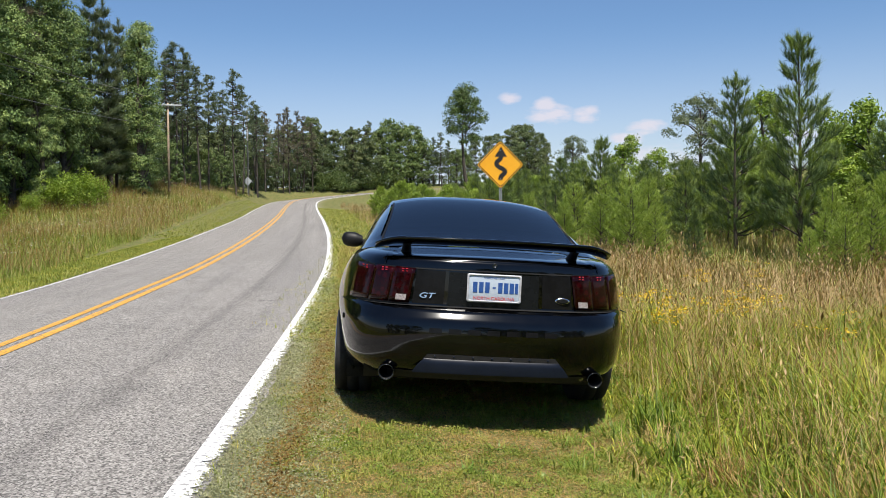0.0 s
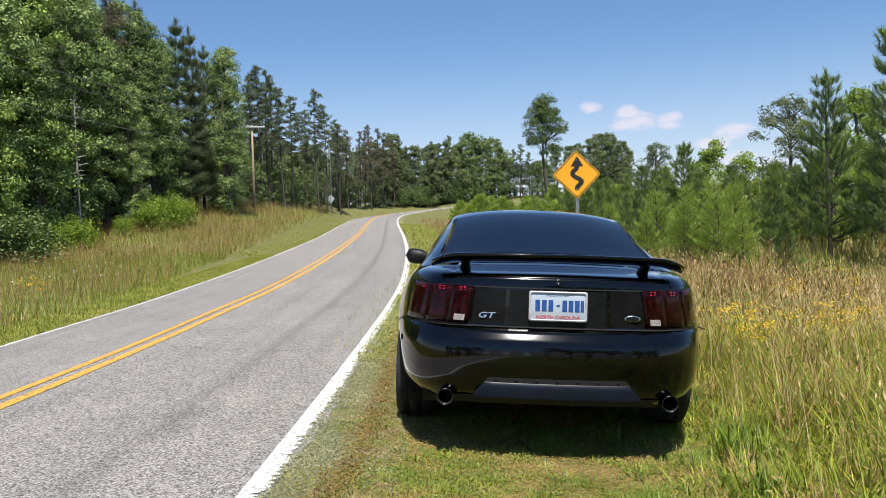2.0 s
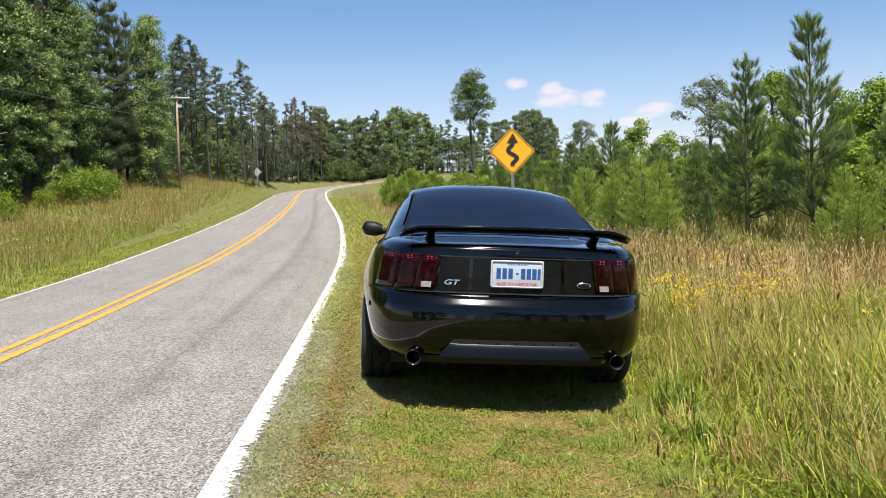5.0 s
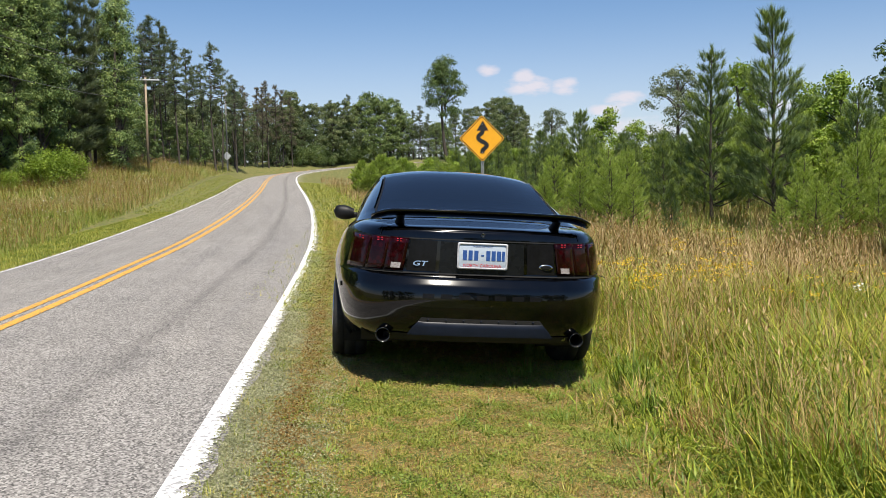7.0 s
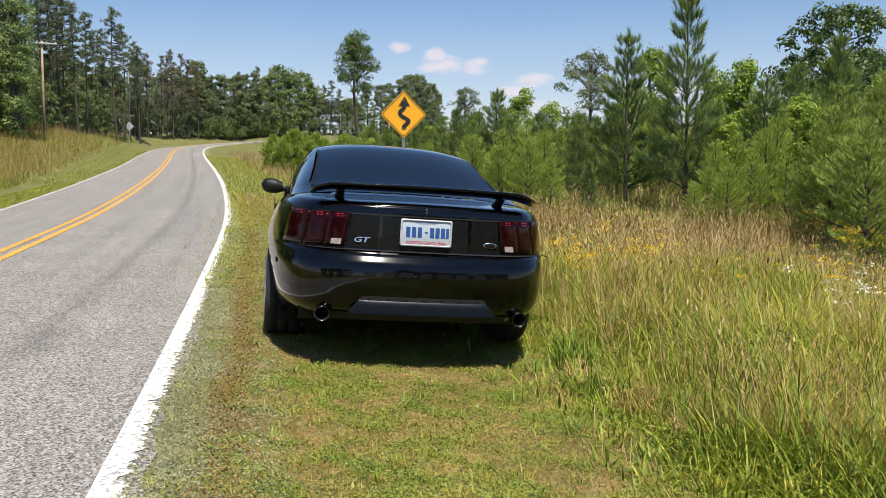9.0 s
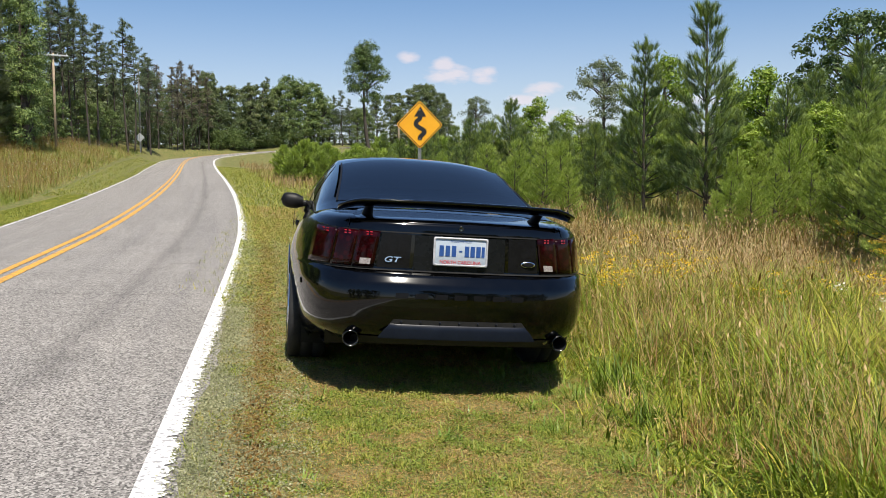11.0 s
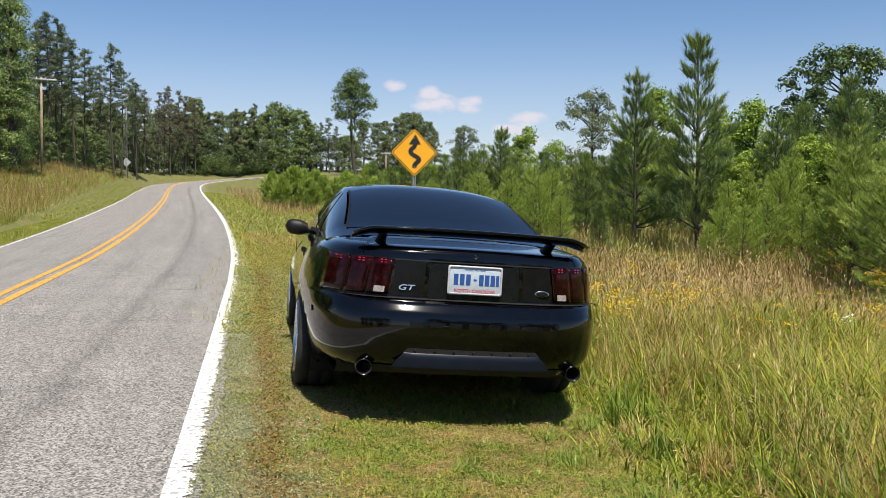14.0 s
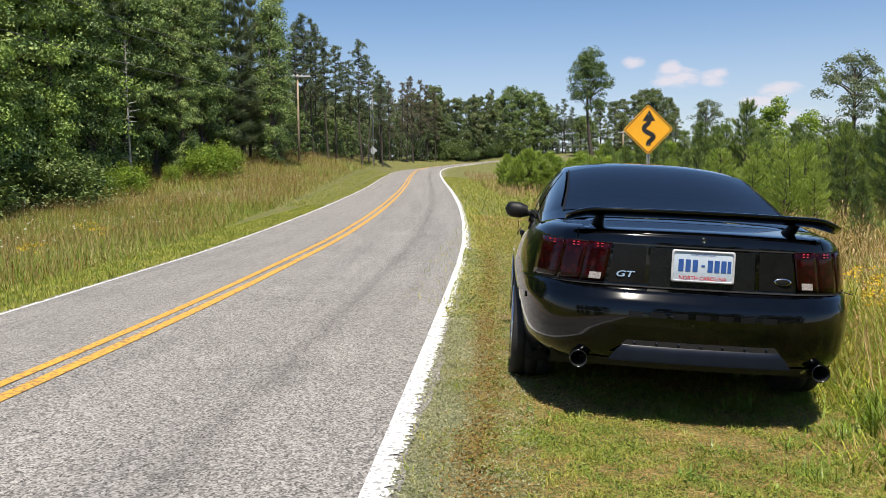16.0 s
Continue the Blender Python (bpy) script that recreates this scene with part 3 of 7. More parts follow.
def ribbon(name, s0, s1, offsets, lift, material, step=0.5, ragged=None):
    """A strip along the road between the lateral offsets."""
    s = np.arange(s0, s1, step)
    mid = road_at(s)
    head = np.gradient(mid[:, :2], axis=0)
    head /= np.hypot(*head.T)[:, None]
    offs = np.tile(np.asarray(offsets, float), (len(s), 1))
    if ragged is not None:
        offs = offs + ragged(s)
    x = mid[:, :1] + offs * head[:, 1:]
    y = mid[:, 1:2] - offs * head[:, :1]
    z = mid[:, 2:3] + np.where(offs > 0, -0.029, -0.088) * np.abs(offs) + lift
    n = offs.shape[1]
    i = np.arange(len(s) * n).reshape(len(s), n)
    f = np.stack([i[:-1, :-1], i[:-1, 1:], i[1:, 1:], i[1:, :-1]], -1).reshape(-1, 4)
    me = np_mesh(name, np.stack([x.ravel(), y.ravel(), z.ravel()], 1), f, material, True)
    layer = me.uv_layers.new(name="road")
    uv = np.stack([offs.ravel(), np.repeat(s, n)], 1)[f.ravel()]
    layer.data.foreach_set("uv", uv.astype(np.float32).ravel())
    return new(name, me)


BEHIND = 30.0
END = span[-1] - 2
road_edge = lambda s: np.stack([0.05 * np.sin(s * 3.1) + 0.04 * np.sin(s * 7.7)] + [0 * s] * 7 + [0.012 * np.sin(s * 2.3) + 0.015 * np.sin(s * 11.3) + 0.01 * np.sin(s * 23.1)], 1)
road = ribbon("road", 1, END, [-HALF - 0.10, -2.3, -1.6, -0.8, 0, 0.8, 1.6, 2.3, HALF + 0.085], 0.004, M["asphalt"], 0.25, road_edge)
tagged(road, "grey worn two-lane asphalt road with fine cracks", "road", kind="structure")


def ragged_line(side):
    """The painted edge line: clean towards the lane, eaten into by gravel and grass outside."""
    def wobble(s):
        r = np.random.default_rng(5 if side > 0 else 6)
        knots = np.arange(s[0] - 1, s[-1] + 1, 0.012)
        tooth = np.interp(s, knots, r.normal(0, 0.012, len(knots)))
        broad = np.cumsum(r.uniform(0.015, 0.07, int((s[-1] - s[0] + 2) / 0.05))) + s[0] - 1
        deep = np.where(np.arange(len(broad)) % 2, -np.abs(r.normal(0, 0.027 if side > 0 else 0.05, len(broad))), 0.0)
        tooth += np.interp(s, broad, np.clip(deep, -0.095 if side > 0 else -0.062, 0))
        return np.stack([0 * s, 0 * s, side * tooth], 1)
    return wobble


line_r = ribbon("edge_line", BEHIND + 24, BEHIND + 130, [2.355, 2.37, 2.48], 0.009, M["white_line"], 0.012, ragged_line(1))
tagged(line_r, "white edge line with a ragged outer side on the asphalt", "road marking", "edge lines", "structure")
line_b = ribbon("edge_line", 3, BEHIND + 24, [2.355, 2.37, 2.48], 0.009, M["white_line"], 0.12, ragged_line(1))
tagged(line_b, "white edge line with a ragged outer side on the asphalt", "road marking", "edge lines", "structure")
line_l = ribbon("edge_line", 3, END, [-2.235, -2.255, -2.315], 0.009, M["white_line"], 0.08, ragged_line(-1))
tagged(line_l, "narrow white edge line half hidden by grass", "road marking", "edge lines", "structure")
for lo in (-0.054, 0.130):
    yl = ribbon("centre_line", 3, END, [lo, lo + 0.096], 0.009, M["yellow_line"], 0.25)
    tagged(yl, "solid yellow centre line, one of a double pair", "road marking", "double centre line", "structure")


# hairline cracks across the lane
def crack(points, width=0.0045):
    pts = np.array(points, float)
    n = 40
    t = np.linspace(0, 1, n)
    x = np.interp(t, np.linspace(0, 1, len(pts)), pts[:, 0]) + 0.02 * rng.standard_normal(n)
    y = np.interp(t, np.linspace(0, 1, len(pts)), pts[:, 1]) + 0.025 * rng.standard_normal(n)
    w = width * rng.uniform(0.5, 1.4, n)
    z = np.concatenate([land(x, y + w), land(x, y - w)]) + 0.007
    v = np.stack([np.tile(x, 2), np.concatenate([y + w, y - w]), z], 1)
    i = np.arange(n - 1)
    ob = new("crack", np_mesh("crack", v, np.stack([i, i + n, i + n + 1, i + 1], 1), M["under"]))
    return tagged(ob, "dark hairline crack across the asphalt lane", "crack", "road cracks", "structure")


crack([(-1.75, 3.75), (-2.3, 3.68), (-3.0, 3.75), (-3.3, 3.95)])
crack([(-1.9, 7.7), (-2.5, 7.6), (-3.2, 7.3)])
crack([(-2.6, 0.9), (-3.3, 0.75)], 0.002)
crack([(-2.2, 16.2), (-3.4, 16.4)], 0.012)
crack([(-1.9, 6.1), (-2.3, 6.0)], 0.004)
crack([(-2.7, -0.6), (-3.6, -0.5)], 0.0015)

# ---- grass and weeds ----
def blades(name, x, y, height, width, material, lean=0.35, segments=3, droop=0.5, label="", head=0.0, turn=None):
    """Tapered, bent blades standing at x, y on the ground, all in one mesh."""
    n = len(x)
    turn = rng.uniform(0, 2 * np.pi, n) if turn is None else turn + rng.normal(0, 0.6, n)
    tilt = lean * np.minimum(0.4 + 0.8 * np.abs(rng.normal(0, 1, n)), 2.2)
    dx, dy = np.cos(turn), np.sin(turn)
    sx, sy = -dy * width, dx * width
    at, step = np.stack([x, y, land(x, y) - 0.01], 1), (height / segments)[:, None]
    levels = []
    for k in range(segments + 1):
        f = k / segments
        wide = (1 - f) ** 0.7 if k < segments else 0
        if k < segments:
            side = np.stack([sx * wide, sy * wide, 0 * sx], 1)
            levels += [at - side, at + side]
            bend = np.minimum(tilt * (0.7 + 1.5 * droop * (f + 0.5 / segments)), 2.3)
            at = at + step * np.stack([dx * np.sin(bend), dy * np.sin(bend), np.cos(bend)], 1)
        else:
            levels.append(at)
    k = len(levels)
    v = np.stack(levels, 1).reshape(-1, 3)
    base = np.arange(n)[:, None] * k
    tris = []
    for j in range(segments - 1):
        a, b, c, d = 2 * j, 2 * j + 1, 2 * j + 2, 2 * j + 3
        tris += [(a, b, d), (a, d, c)]
    tris.append((2 * segments - 2, 2 * segments - 1, 2 * segments))
    f = (base[:, None, :] + np.array(tris)[None]).reshape(-1, 3)
    if head:
        # a narrow seed head on each tip
        tip = levels[-1]
        d = tip - (levels[-2] + levels[-3]) / 2
        d /= np.linalg.norm(d, axis=1)[:, None] + 1e-9
        L = (head * rng.uniform(0.6, 1.4, n))[:, None]
        side = np.stack([dy, -dx, 0 * dx], 1) * L * 0.13
        k0 = len(v)
        v = np.concatenate([v, np.stack([tip - d * L * 0.2, tip + d * L * 0.35 + side, tip + d * L, tip + d * L * 0.35 - side], 1).reshape(-1, 3)])
        q = k0 + np.arange(n)[:, None] * 4
        f = np.concatenate([f, q + (0, 1, 2), q + (0, 2, 3)])
    ob = new(name, np_mesh(name, v, f, material, True))
    return tagged(ob, label, "grass", kind="stuff")


def patchy(x, y, seed, size):
    """A wandering value between 0 and 1 over the plan."""
    a, b, c = seed * 1.7, seed * 2.3, seed * 0.9
    return 0.5 + 0.25 * np.sin(x / size * 2.1 + a + 1.7 * np.sin(y / size * 1.3 + b)) + 0.25 * np.sin(y / size * 1.9 + c + 1.5 * np.sin(x / size * 1.1 + a))


def tufted(clumps, per, spread, x0, x1, y0, y1, keep):
    """Blades in tussocks: places, and the way each leans, out from its tussock's middle."""
    cx, cy = strewn(clumps, x0, x1, y0, y1, keep)
    k = np.repeat(np.arange(len(cx)), per)
    dx, dy = rng.normal(0, spread, len(k)), rng.normal(0, spread, len(k))
    size = rng.uniform(0.55, 1.25, len(cx))[k]
    return cx[k] + dx, cy[k] + dy, np.arctan2(dy, dx), size


def strewn(n, x0, x1, y0, y1, keep):
    x, y = rng.uniform(x0, x1, n), rng.uniform(y0, y1, n)
    k = keep(x, y)
    return x[k], y[k]




def shoulder_edge(y):
    """How far the mown shoulder reaches to the right of the road's middle."""
    return 4.78 + 0.12 * np.sin(y * 1.7) + 0.08 * np.sin(y * 4.1) + np.interp(y, [-4, 2, 12, 40], [-0.05, 0.05, 0.9, 1.2])


def on_shoulder(x, y):
    off = lie(x, y)[0]
    thin = np.clip((off - 2.55) / 0.75, 0.0, 1)
    bare = patchy(x, y, 3, 0.55)
    return (off < shoulder_edge(y) + 0.25) & (rng.random(len(x)) < (0.10 + 0.9 * thin**1.5) * (0.55 + 0.45 * bare))


def in_meadow(x, y):
    off = lie(x, y)[0]
    return (off > shoulder_edge(y) + rng.normal(0, 0.12, len(x)))


STRAWY, BRIGHT = (15, 0.42), (8, 0.50)  # seeds and sizes of the turf's dry and fresh drifts


def dryness(x, y):
    return 0.35 * patchy(x, y, *STRAWY) + 0.35 * patchy(x, y, 3, 0.16) + 0.30 * patchy(x, y, 19, 0.08)


cushion = lambda x, y: 0.35 + 1.0 * patchy(x, y, 12, 0.07) + 0.5 * (patchy(x, y, 23, 0.03) - 0.5)
x, y = strewn(250000, -1.45, 1.4, -3.3, 3.5, lambda x, y: on_shoulder(x, y) & (rng.random(len(x)) < np.clip(1.55 - 1.9 * dryness(x, y), 0.12, 1)))
blades("mown_grass", x, y, rng.uniform(0.016, 0.058, len(x)) * cushion(x, y), rng.uniform(0.0020, 0.0042, len(x)), M["turf"], 0.7, 1, label="short mown green and straw-coloured shoulder grass")
x, y = strewn(200000, -1.35, 1.35, -3.3, -0.3, lambda x, y: on_shoulder(x, y) & (rng.random(len(x)) < 1.2 - dryness(x, y)))
blades("mown_grass", x, y, rng.uniform(0.012, 0.040, len(x)) * cushion(x, y), rng.uniform(0.0014, 0.0028, len(x)), M["turf"], 0.6, 1, label="fine short turf behind the car")
x, y = strewn(60000, -1.35, 1.35, -3.3, -0.3, lambda x, y: on_shoulder(x, y) & (dryness(x, y) > 0.5))
blades("dry_turf", x, y, rng.uniform(0.010, 0.035, len(x)), rng.uniform(0.0012, 0.0022, len(x)), M["thatch"], 0.8, 1, label="dry straw-coloured turf behind the car")
x, y = strewn(90000, -2.0, 2.6, 3.5, 14, on_shoulder)
blades("mown_grass", x, y, rng.uniform(0.03, 0.08, len(x)), rng.uniform(0.003, 0.006, len(x)), M["turf"], 0.6, 1, label="short mown shoulder grass ahead of the car")
x, y = strewn(110000, -9, 3.0, 14, 60, lambda x, y: (lie(x, y)[0] > 2.5) & (lie(x, y)[0] < 7.5))
blades("mown_grass", x, y, rng.uniform(0.04, 0.12, len(x)), rng.uniform(0.007, 0.016, len(x)), M["turf"], 0.6, 1, label="rough shoulder grass along the rising road")
# a carpet of small leaves and litter over the mown strip


def litter(name, n, x0, x1, y0, y1, keep, size, material, label, up=0.012, slim=0.32):
    x, y = strewn(n, x0, x1, y0, y1, keep)
    c = np.stack([x, y, land(x, y) + np.abs(rng.normal(0, up, len(x)))], 1)
    v, f = leaf_array(c, size, rng, 0.35, slim)
    ob = new(name, np_mesh(name, v, f, material))
    return tagged(ob, label, "ground cover", kind="stuff")


def leaf_array(centres, size, r, flat=0.5, slim=0.32):
    """A folded diamond of two triangles for each centre."""
    n = len(centres)
    d = r.normal(0, 1, (n, 3)) * (1, 1, flat)
    d /= np.linalg.norm(d, axis=1)[:, None]
    e = np.cross(d, r.normal(0, 1, (n, 3)) * (0.5, 0.5, 1) + (0, 0, 1.2))
    e /= np.linalg.norm(e, axis=1)[:, None] + 1e-9
    s = (size * r.uniform(0.6, 1.35, n))[:, None]
    up = np.cross(d, e) * s * 0.12
    v = np.stack([centres - d * s * 0.5, centres + e * s * slim + up, centres + d * s * 0.5, centres - e * s * slim + up], 1).reshape(-1, 3)
    b = np.arange(n)[:, None] * 4
    f = np.concatenate([b + (0, 1, 2), b + (0, 2, 3)])
    return v, f


on_turf = lambda x, y: (lie(x, y)[0] > 2.62 + 0.20 * patchy(x, y, 21, 0.4) + rng.normal(0, 0.07, len(x))) & (lie(x, y)[0] < shoulder_edge(y) + 0.2)
tint = lambda x, y: dryness(x, y) + rng.normal(0, 0.09, len(x))
# the reddish strip, a quarter metre from the edge line
ruddy = lambda x, y: np.exp(-(((lie(x, y)[0] - 2.81 - 0.02 * np.sin(y * 1.3)) / 0.085) ** 2)) * (0.30 + 0.9 * patchy(x, y, 5, 0.5) * (0.4 + 0.8 * patchy(x, y, 41, 0.12)))
litter("turf_leaf", 230000, -1.5, 1.3, -3.3, 3.6, lambda x, y: on_turf(x, y) & (tint(x, y) < 0.51), 0.0130, M["turf_low"], "dense low turf leaves of green and olive")
litter("clover_leaf", 50000, -1.5, 1.3, -3.3, 3.6, lambda x, y: on_turf(x, y) & (tint(x, y) < 0.38), 0.0150, M["clover"], "fresh green clover leaves in the turf")
litter("dry_thatch", 165000, -1.5, 1.3, -3.3, 3.6, lambda x, y: on_turf(x, y) & (tint(x, y) > 0.43), 0.022, M["thatch"], "straw-coloured dry thatch in the turf", 0.008, 0.07)
litter("red_weed_leaf", 170000, -1.5, -0.5, -3.3, 9, lambda x, y: on_turf(x, y) & (rng.random(len(x)) < ruddy(x, y)), 0.0150, M["rust_weed"], "reddish weed leaves near the asphalt's edge", 0.022)
litter("verge_weed", 190000, -1.7, -0.8, -3.3, 9, lambda x, y: (lie(x, y)[0] > 2.46) & (rng.random(len(x)) < (0.25 + 0.55 * patchy(x, y, 31, 0.25)) * np.clip((3.3 - lie(x, y)[0]) / 0.6, 0, 1)), 0.012, M["verge"], "small olive weeds creeping over the gravel edge", 0.014)
litter("verge_thatch", 70000, -1.7, -0.8, -3.3, 9, lambda x, y: (lie(x, y)[0] > 2.42) & (rng.random(len(x)) < 0.75 * np.clip((3.2 - lie(x, y)[0]) / 0.6, 0, 1)), 0.022, M["verge"], "pale dry thatch over the gravel edge", 0.006, 0.08)
litter("turf_leaf", 90000, -2.2, 2.4, 3.2, 14, lambda x, y: (lie(x, y)[0] > 2.62) & (lie(x, y)[0] < shoulder_edge(y) + 0.4) & (rng.random(len(x)) < np.clip((y - 3.2) / 0.6, 0, 1)), 0.022, M["turf_low"], "turf leaves ahead of the car", 0.02)
litter("dry_thatch", 60000, -2.2, 2.4, 3.2, 18, lambda x, y: (lie(x, y)[0] > 2.62) & (lie(x, y)[0] < shoulder_edge(y) + 0.4), 0.045, M["thatch"], "straw-coloured thatch on the shoulder ahead", 0.014, 0.10)
litter("pebble_grit", 26000, -1.7, -0.9, -3.3, 9, lambda x, y: (lie(x, y)[0] > 2.44) & (lie(x, y)[0] < 2.70 + np.abs(rng.normal(0, 0.14, len(x)))), 0.010, M["grit"], "grey grit and small stones along the edge line", 0.004)
litter("verge_weed", 30000, -2.6, -0.6, 8, 22, lambda x, y: (lie(x, y)[0] > 2.42) & (lie(x, y)[0] < 2.9), 0.03, M["turf"], "small weeds along the edge line ahead", 0.012)
litter("verge_weed", 26000, -1.9, -0.9, 3, 9, lambda x, y: (lie(x, y)[0] > 2.42) & (lie(x, y)[0] < 2.9), 0.022, M["turf"], "olive weeds along the edge line beside the car", 0.012)
# pointed tufts that reach over the edge line
x, y, t, size = tufted(420, 16, 0.012, -2.0, -1.3, -3.3, 12, lambda x, y: np.abs(lie(x, y)[0] - 2.52 + 0.02 * np.sin(y * 5)) < 0.030)
blades("verge_tuft", x, y, rng.uniform(0.03, 0.075, len(x)) * size, rng.uniform(0.002, 0.004, len(x)), M["turf"], 0.75, 2, 0.5, "small grass tufts reaching over the edge line", 0.0, np.full(len(x), 2.6))
x, y = strewn(120000, -1.75, -0.9, -3.3, 9, lambda x, y: (lie(x, y)[0] > 2.50 + np.abs(rng.normal(0, 0.03, len(x)))) & (lie(x, y)[0] < 3.0) & (rng.random(len(x)) < 0.35 + 0.65 * patchy(x, y, 37, 0.12)))
blades("verge_grass", x, y, rng.uniform(0.012, 0.045, len(x)), rng.uniform(0.0014, 0.003, len(x)), M["verge"], 0.8, 1, label="thin grey-green grass in the gravel beside the edge line")
# coarse darker tufts scattered through the mown strip
x, y, t, size = tufted(420, 26, 0.024, -1.1, 1.25, -3.3, 3.4, lambda x, y: on_turf(x, y) & (rng.random(len(x)) < 0.25 + 0.75 * np.clip((x + 0.3) / 1.2, 0, 1)))
blades("turf_tuft", x, y, rng.uniform(0.025, 0.065, len(x)) * size, rng.uniform(0.0016, 0.0034, len(x)), M["clover"], 0.8, 2, 0.6, "coarse green grass tufts in the mown strip", 0.0, t)
x, y, t, size = tufted(60, 60, 0.05, 0.35, 1.25, -3.3, 2.2, on_turf)
blades("turf_tuft", x, y, rng.uniform(0.05, 0.13, len(x)) * size, rng.uniform(0.0025, 0.005, len(x)), M["clover"], 0.8, 3, 0.6, "larger green grass tufts towards the meadow", 0.0, t)
# clover and low weeds in the mown strip
x, y = strewn(26000, -1.05, 1.2, -3.3, 3.0, lambda x, y: tint(x, y) < 0.38)
blades("clover", x, y, rng.uniform(0.015, 0.045, len(x)), rng.uniform(0.004, 0.008, len(x)), M["clover"], 0.9, 2, label="low bright clover and weeds in the mown strip")
x, y = strewn(26000, -1.5, -0.5, -3.3, 12, lambda x, y: rng.random(len(x)) < ruddy(x, y))
blades("sorrel", x, y, rng.uniform(0.02, 0.06, len(x)), rng.uniform(0.0025, 0.005, len(x)), M["rust_weed"], 0.7, 2, label="reddish dry weeds along the asphalt's edge")

# tall meadow to the right of the car
def rise(x, y):
    """Height of the meadow: low beside the mown strip, higher inside."""
    inside = lie(x, y)[0] - shoulder_edge(y)
    return (0.13 + 0.27 * np.clip(inside / 1.1, 0, 1)) * (0.7 + 0.6 * patchy(x, y, 2, 0.9)) + np.clip(inside * 0.06, 0, 0.15)


short = lambda x, y: 1 - 0.5 * np.clip((x - 4.3) / 1.2, 0, 1) * np.clip((9.5 - y) / 2, 0, 1)
inner = lambda gap: lambda x, y: lie(x, y)[0] > shoulder_edge(y) + gap + rng.normal(0, 0.10, len(x))
x, y = strewn(20000, 0.6, 4.2, -3.6, 4.5, in_meadow)
blades("meadow_grass", x, y, rise(x, y) * rng.uniform(0.5, 1.15, len(x)), rng.uniform(0.002, 0.005, len(x)), M["blade"], 0.62, 4, 1.1, "tall green meadow grass, bent and tangled")
x, y, t, size = tufted(1700, 24, 0.035, 0.6, 4.2, -3.6, 4.5, in_meadow)
blades("grass_tussock", x, y, rise(x, y) * size * rng.uniform(0.6, 1.4, len(x)), rng.uniform(0.0025, 0.0065, len(x)), M["blade"], 0.68, 5, 1.4, "tussocks of arching yellow-green grass", 0.0, t)
x, y, t, size = tufted(900, 22, 0.045, 0.6, 4.2, -3.6, 4.5, lambda x, y: in_meadow(x, y) & (patchy(x, y, 27, 0.6) > 0.42))
blades("grass_tussock", x, y, rise(x, y) * size * rng.uniform(0.6, 1.3, len(x)), rng.uniform(0.004, 0.008, len(x)), M["lush"], 0.68, 5, 1.4, "tussocks of broad dark-green grass", 0.0, t)
x, y, t, size = tufted(520, 12, 0.05, 0.8, 4.2, -3.6, 4.5, inner(0.05))
blades("arching_grass", x, y, (rise(x, y) + 0.12) * size * rng.uniform(0.9, 1.5, len(x)), rng.uniform(0.003, 0.006, len(x)), M["lush"], 0.85, 6, 1.6, "long arching green blades over the meadow", 0.0, t)
x, y, t, size = tufted(900, 26, 0.035, 0.9, 4.2, -3.6, 4.5, lambda x, y: inner(0.1)(x, y) & (patchy(x, y, 6, 0.8) > 0.45))
blades("grass_tussock", x, y, rise(x, y) * size * rng.uniform(0.7, 1.4, len(x)), rng.uniform(0.002, 0.004, len(x)), M["straw"], 0.55, 4, 1.2, "tussocks of dry tan grass", 0.0, t)
x, y, t, size = tufted(3000, 15, 0.06, 0.8, 13, -3.6, 16, lambda x, y: in_meadow(x, y) & ((x > 4.2) | (y > 4.5)))
tall = (0.34 + 0.26 * patchy(x, y, 2, 1.6)) * size
blades("meadow_grass", x, y, tall * short(x, y) * rng.uniform(0.5, 1.2, len(x)), rng.uniform(0.004, 0.009, len(x)), M["bank"], 0.50, 3, 1.0, "tall green meadow grass before the pines", 0.0, t)
x, y = strewn(4500, 1.25, 4.5, -3.6, 5, lambda x, y: inner(0.25)(x, y) & (patchy(x, y, 6, 1.3) > 0.5))
blades("dry_stalks", x, y, rng.uniform(0.42, 0.78, len(x)), rng.uniform(0.0015, 0.003, len(x)), M["straw"], 0.36, 4, 0.9, "thin straw-coloured seed stalks in the meadow", 0.035)
x, y = strewn(26000, 1.6, 13, 3.0, 16, lambda x, y: inner(0.3)(x, y) & (patchy(x, y, 6, 2.3) > 0.38))
blades("dry_stalks", x, y, rng.uniform(0.42, 0.80, len(x)) * short(x, y), rng.uniform(0.003, 0.007, len(x)), M["dusk"], 0.42, 3, 0.9, "pale brown dry grass heads before the pines", 0.05)
x, y = strewn(4500, 1.8, 11, 1.5, 12, lambda x, y: inner(0.3)(x, y) & (patchy(x, y, 9, 1.6) > 0.55))
blades("sorrel", x, y, rng.uniform(0.35, 0.75, len(x)) * short(x, y), rng.uniform(0.003, 0.007, len(x)), M["rust_weed"], 0.36, 3, 0.7, "rusty seed heads of dock and sorrel", 0.06)
# leafy undergrowth and loose seed among the blades


def undergrowth(name, n, low, high, size, slim, material, label, keep):
    x, y = strewn(n, 0.8, 4.4, -3.6, 4.5, keep)
    c = np.stack([x, y, land(x, y) + rise(x, y) * rng.uniform(low, high, len(x))], 1)
    v, f = leaf_array(c, size, rng, 1.1, slim)
    tagged(new(name, np_mesh(name, v, f, material)), label, "ground cover", kind="stuff")


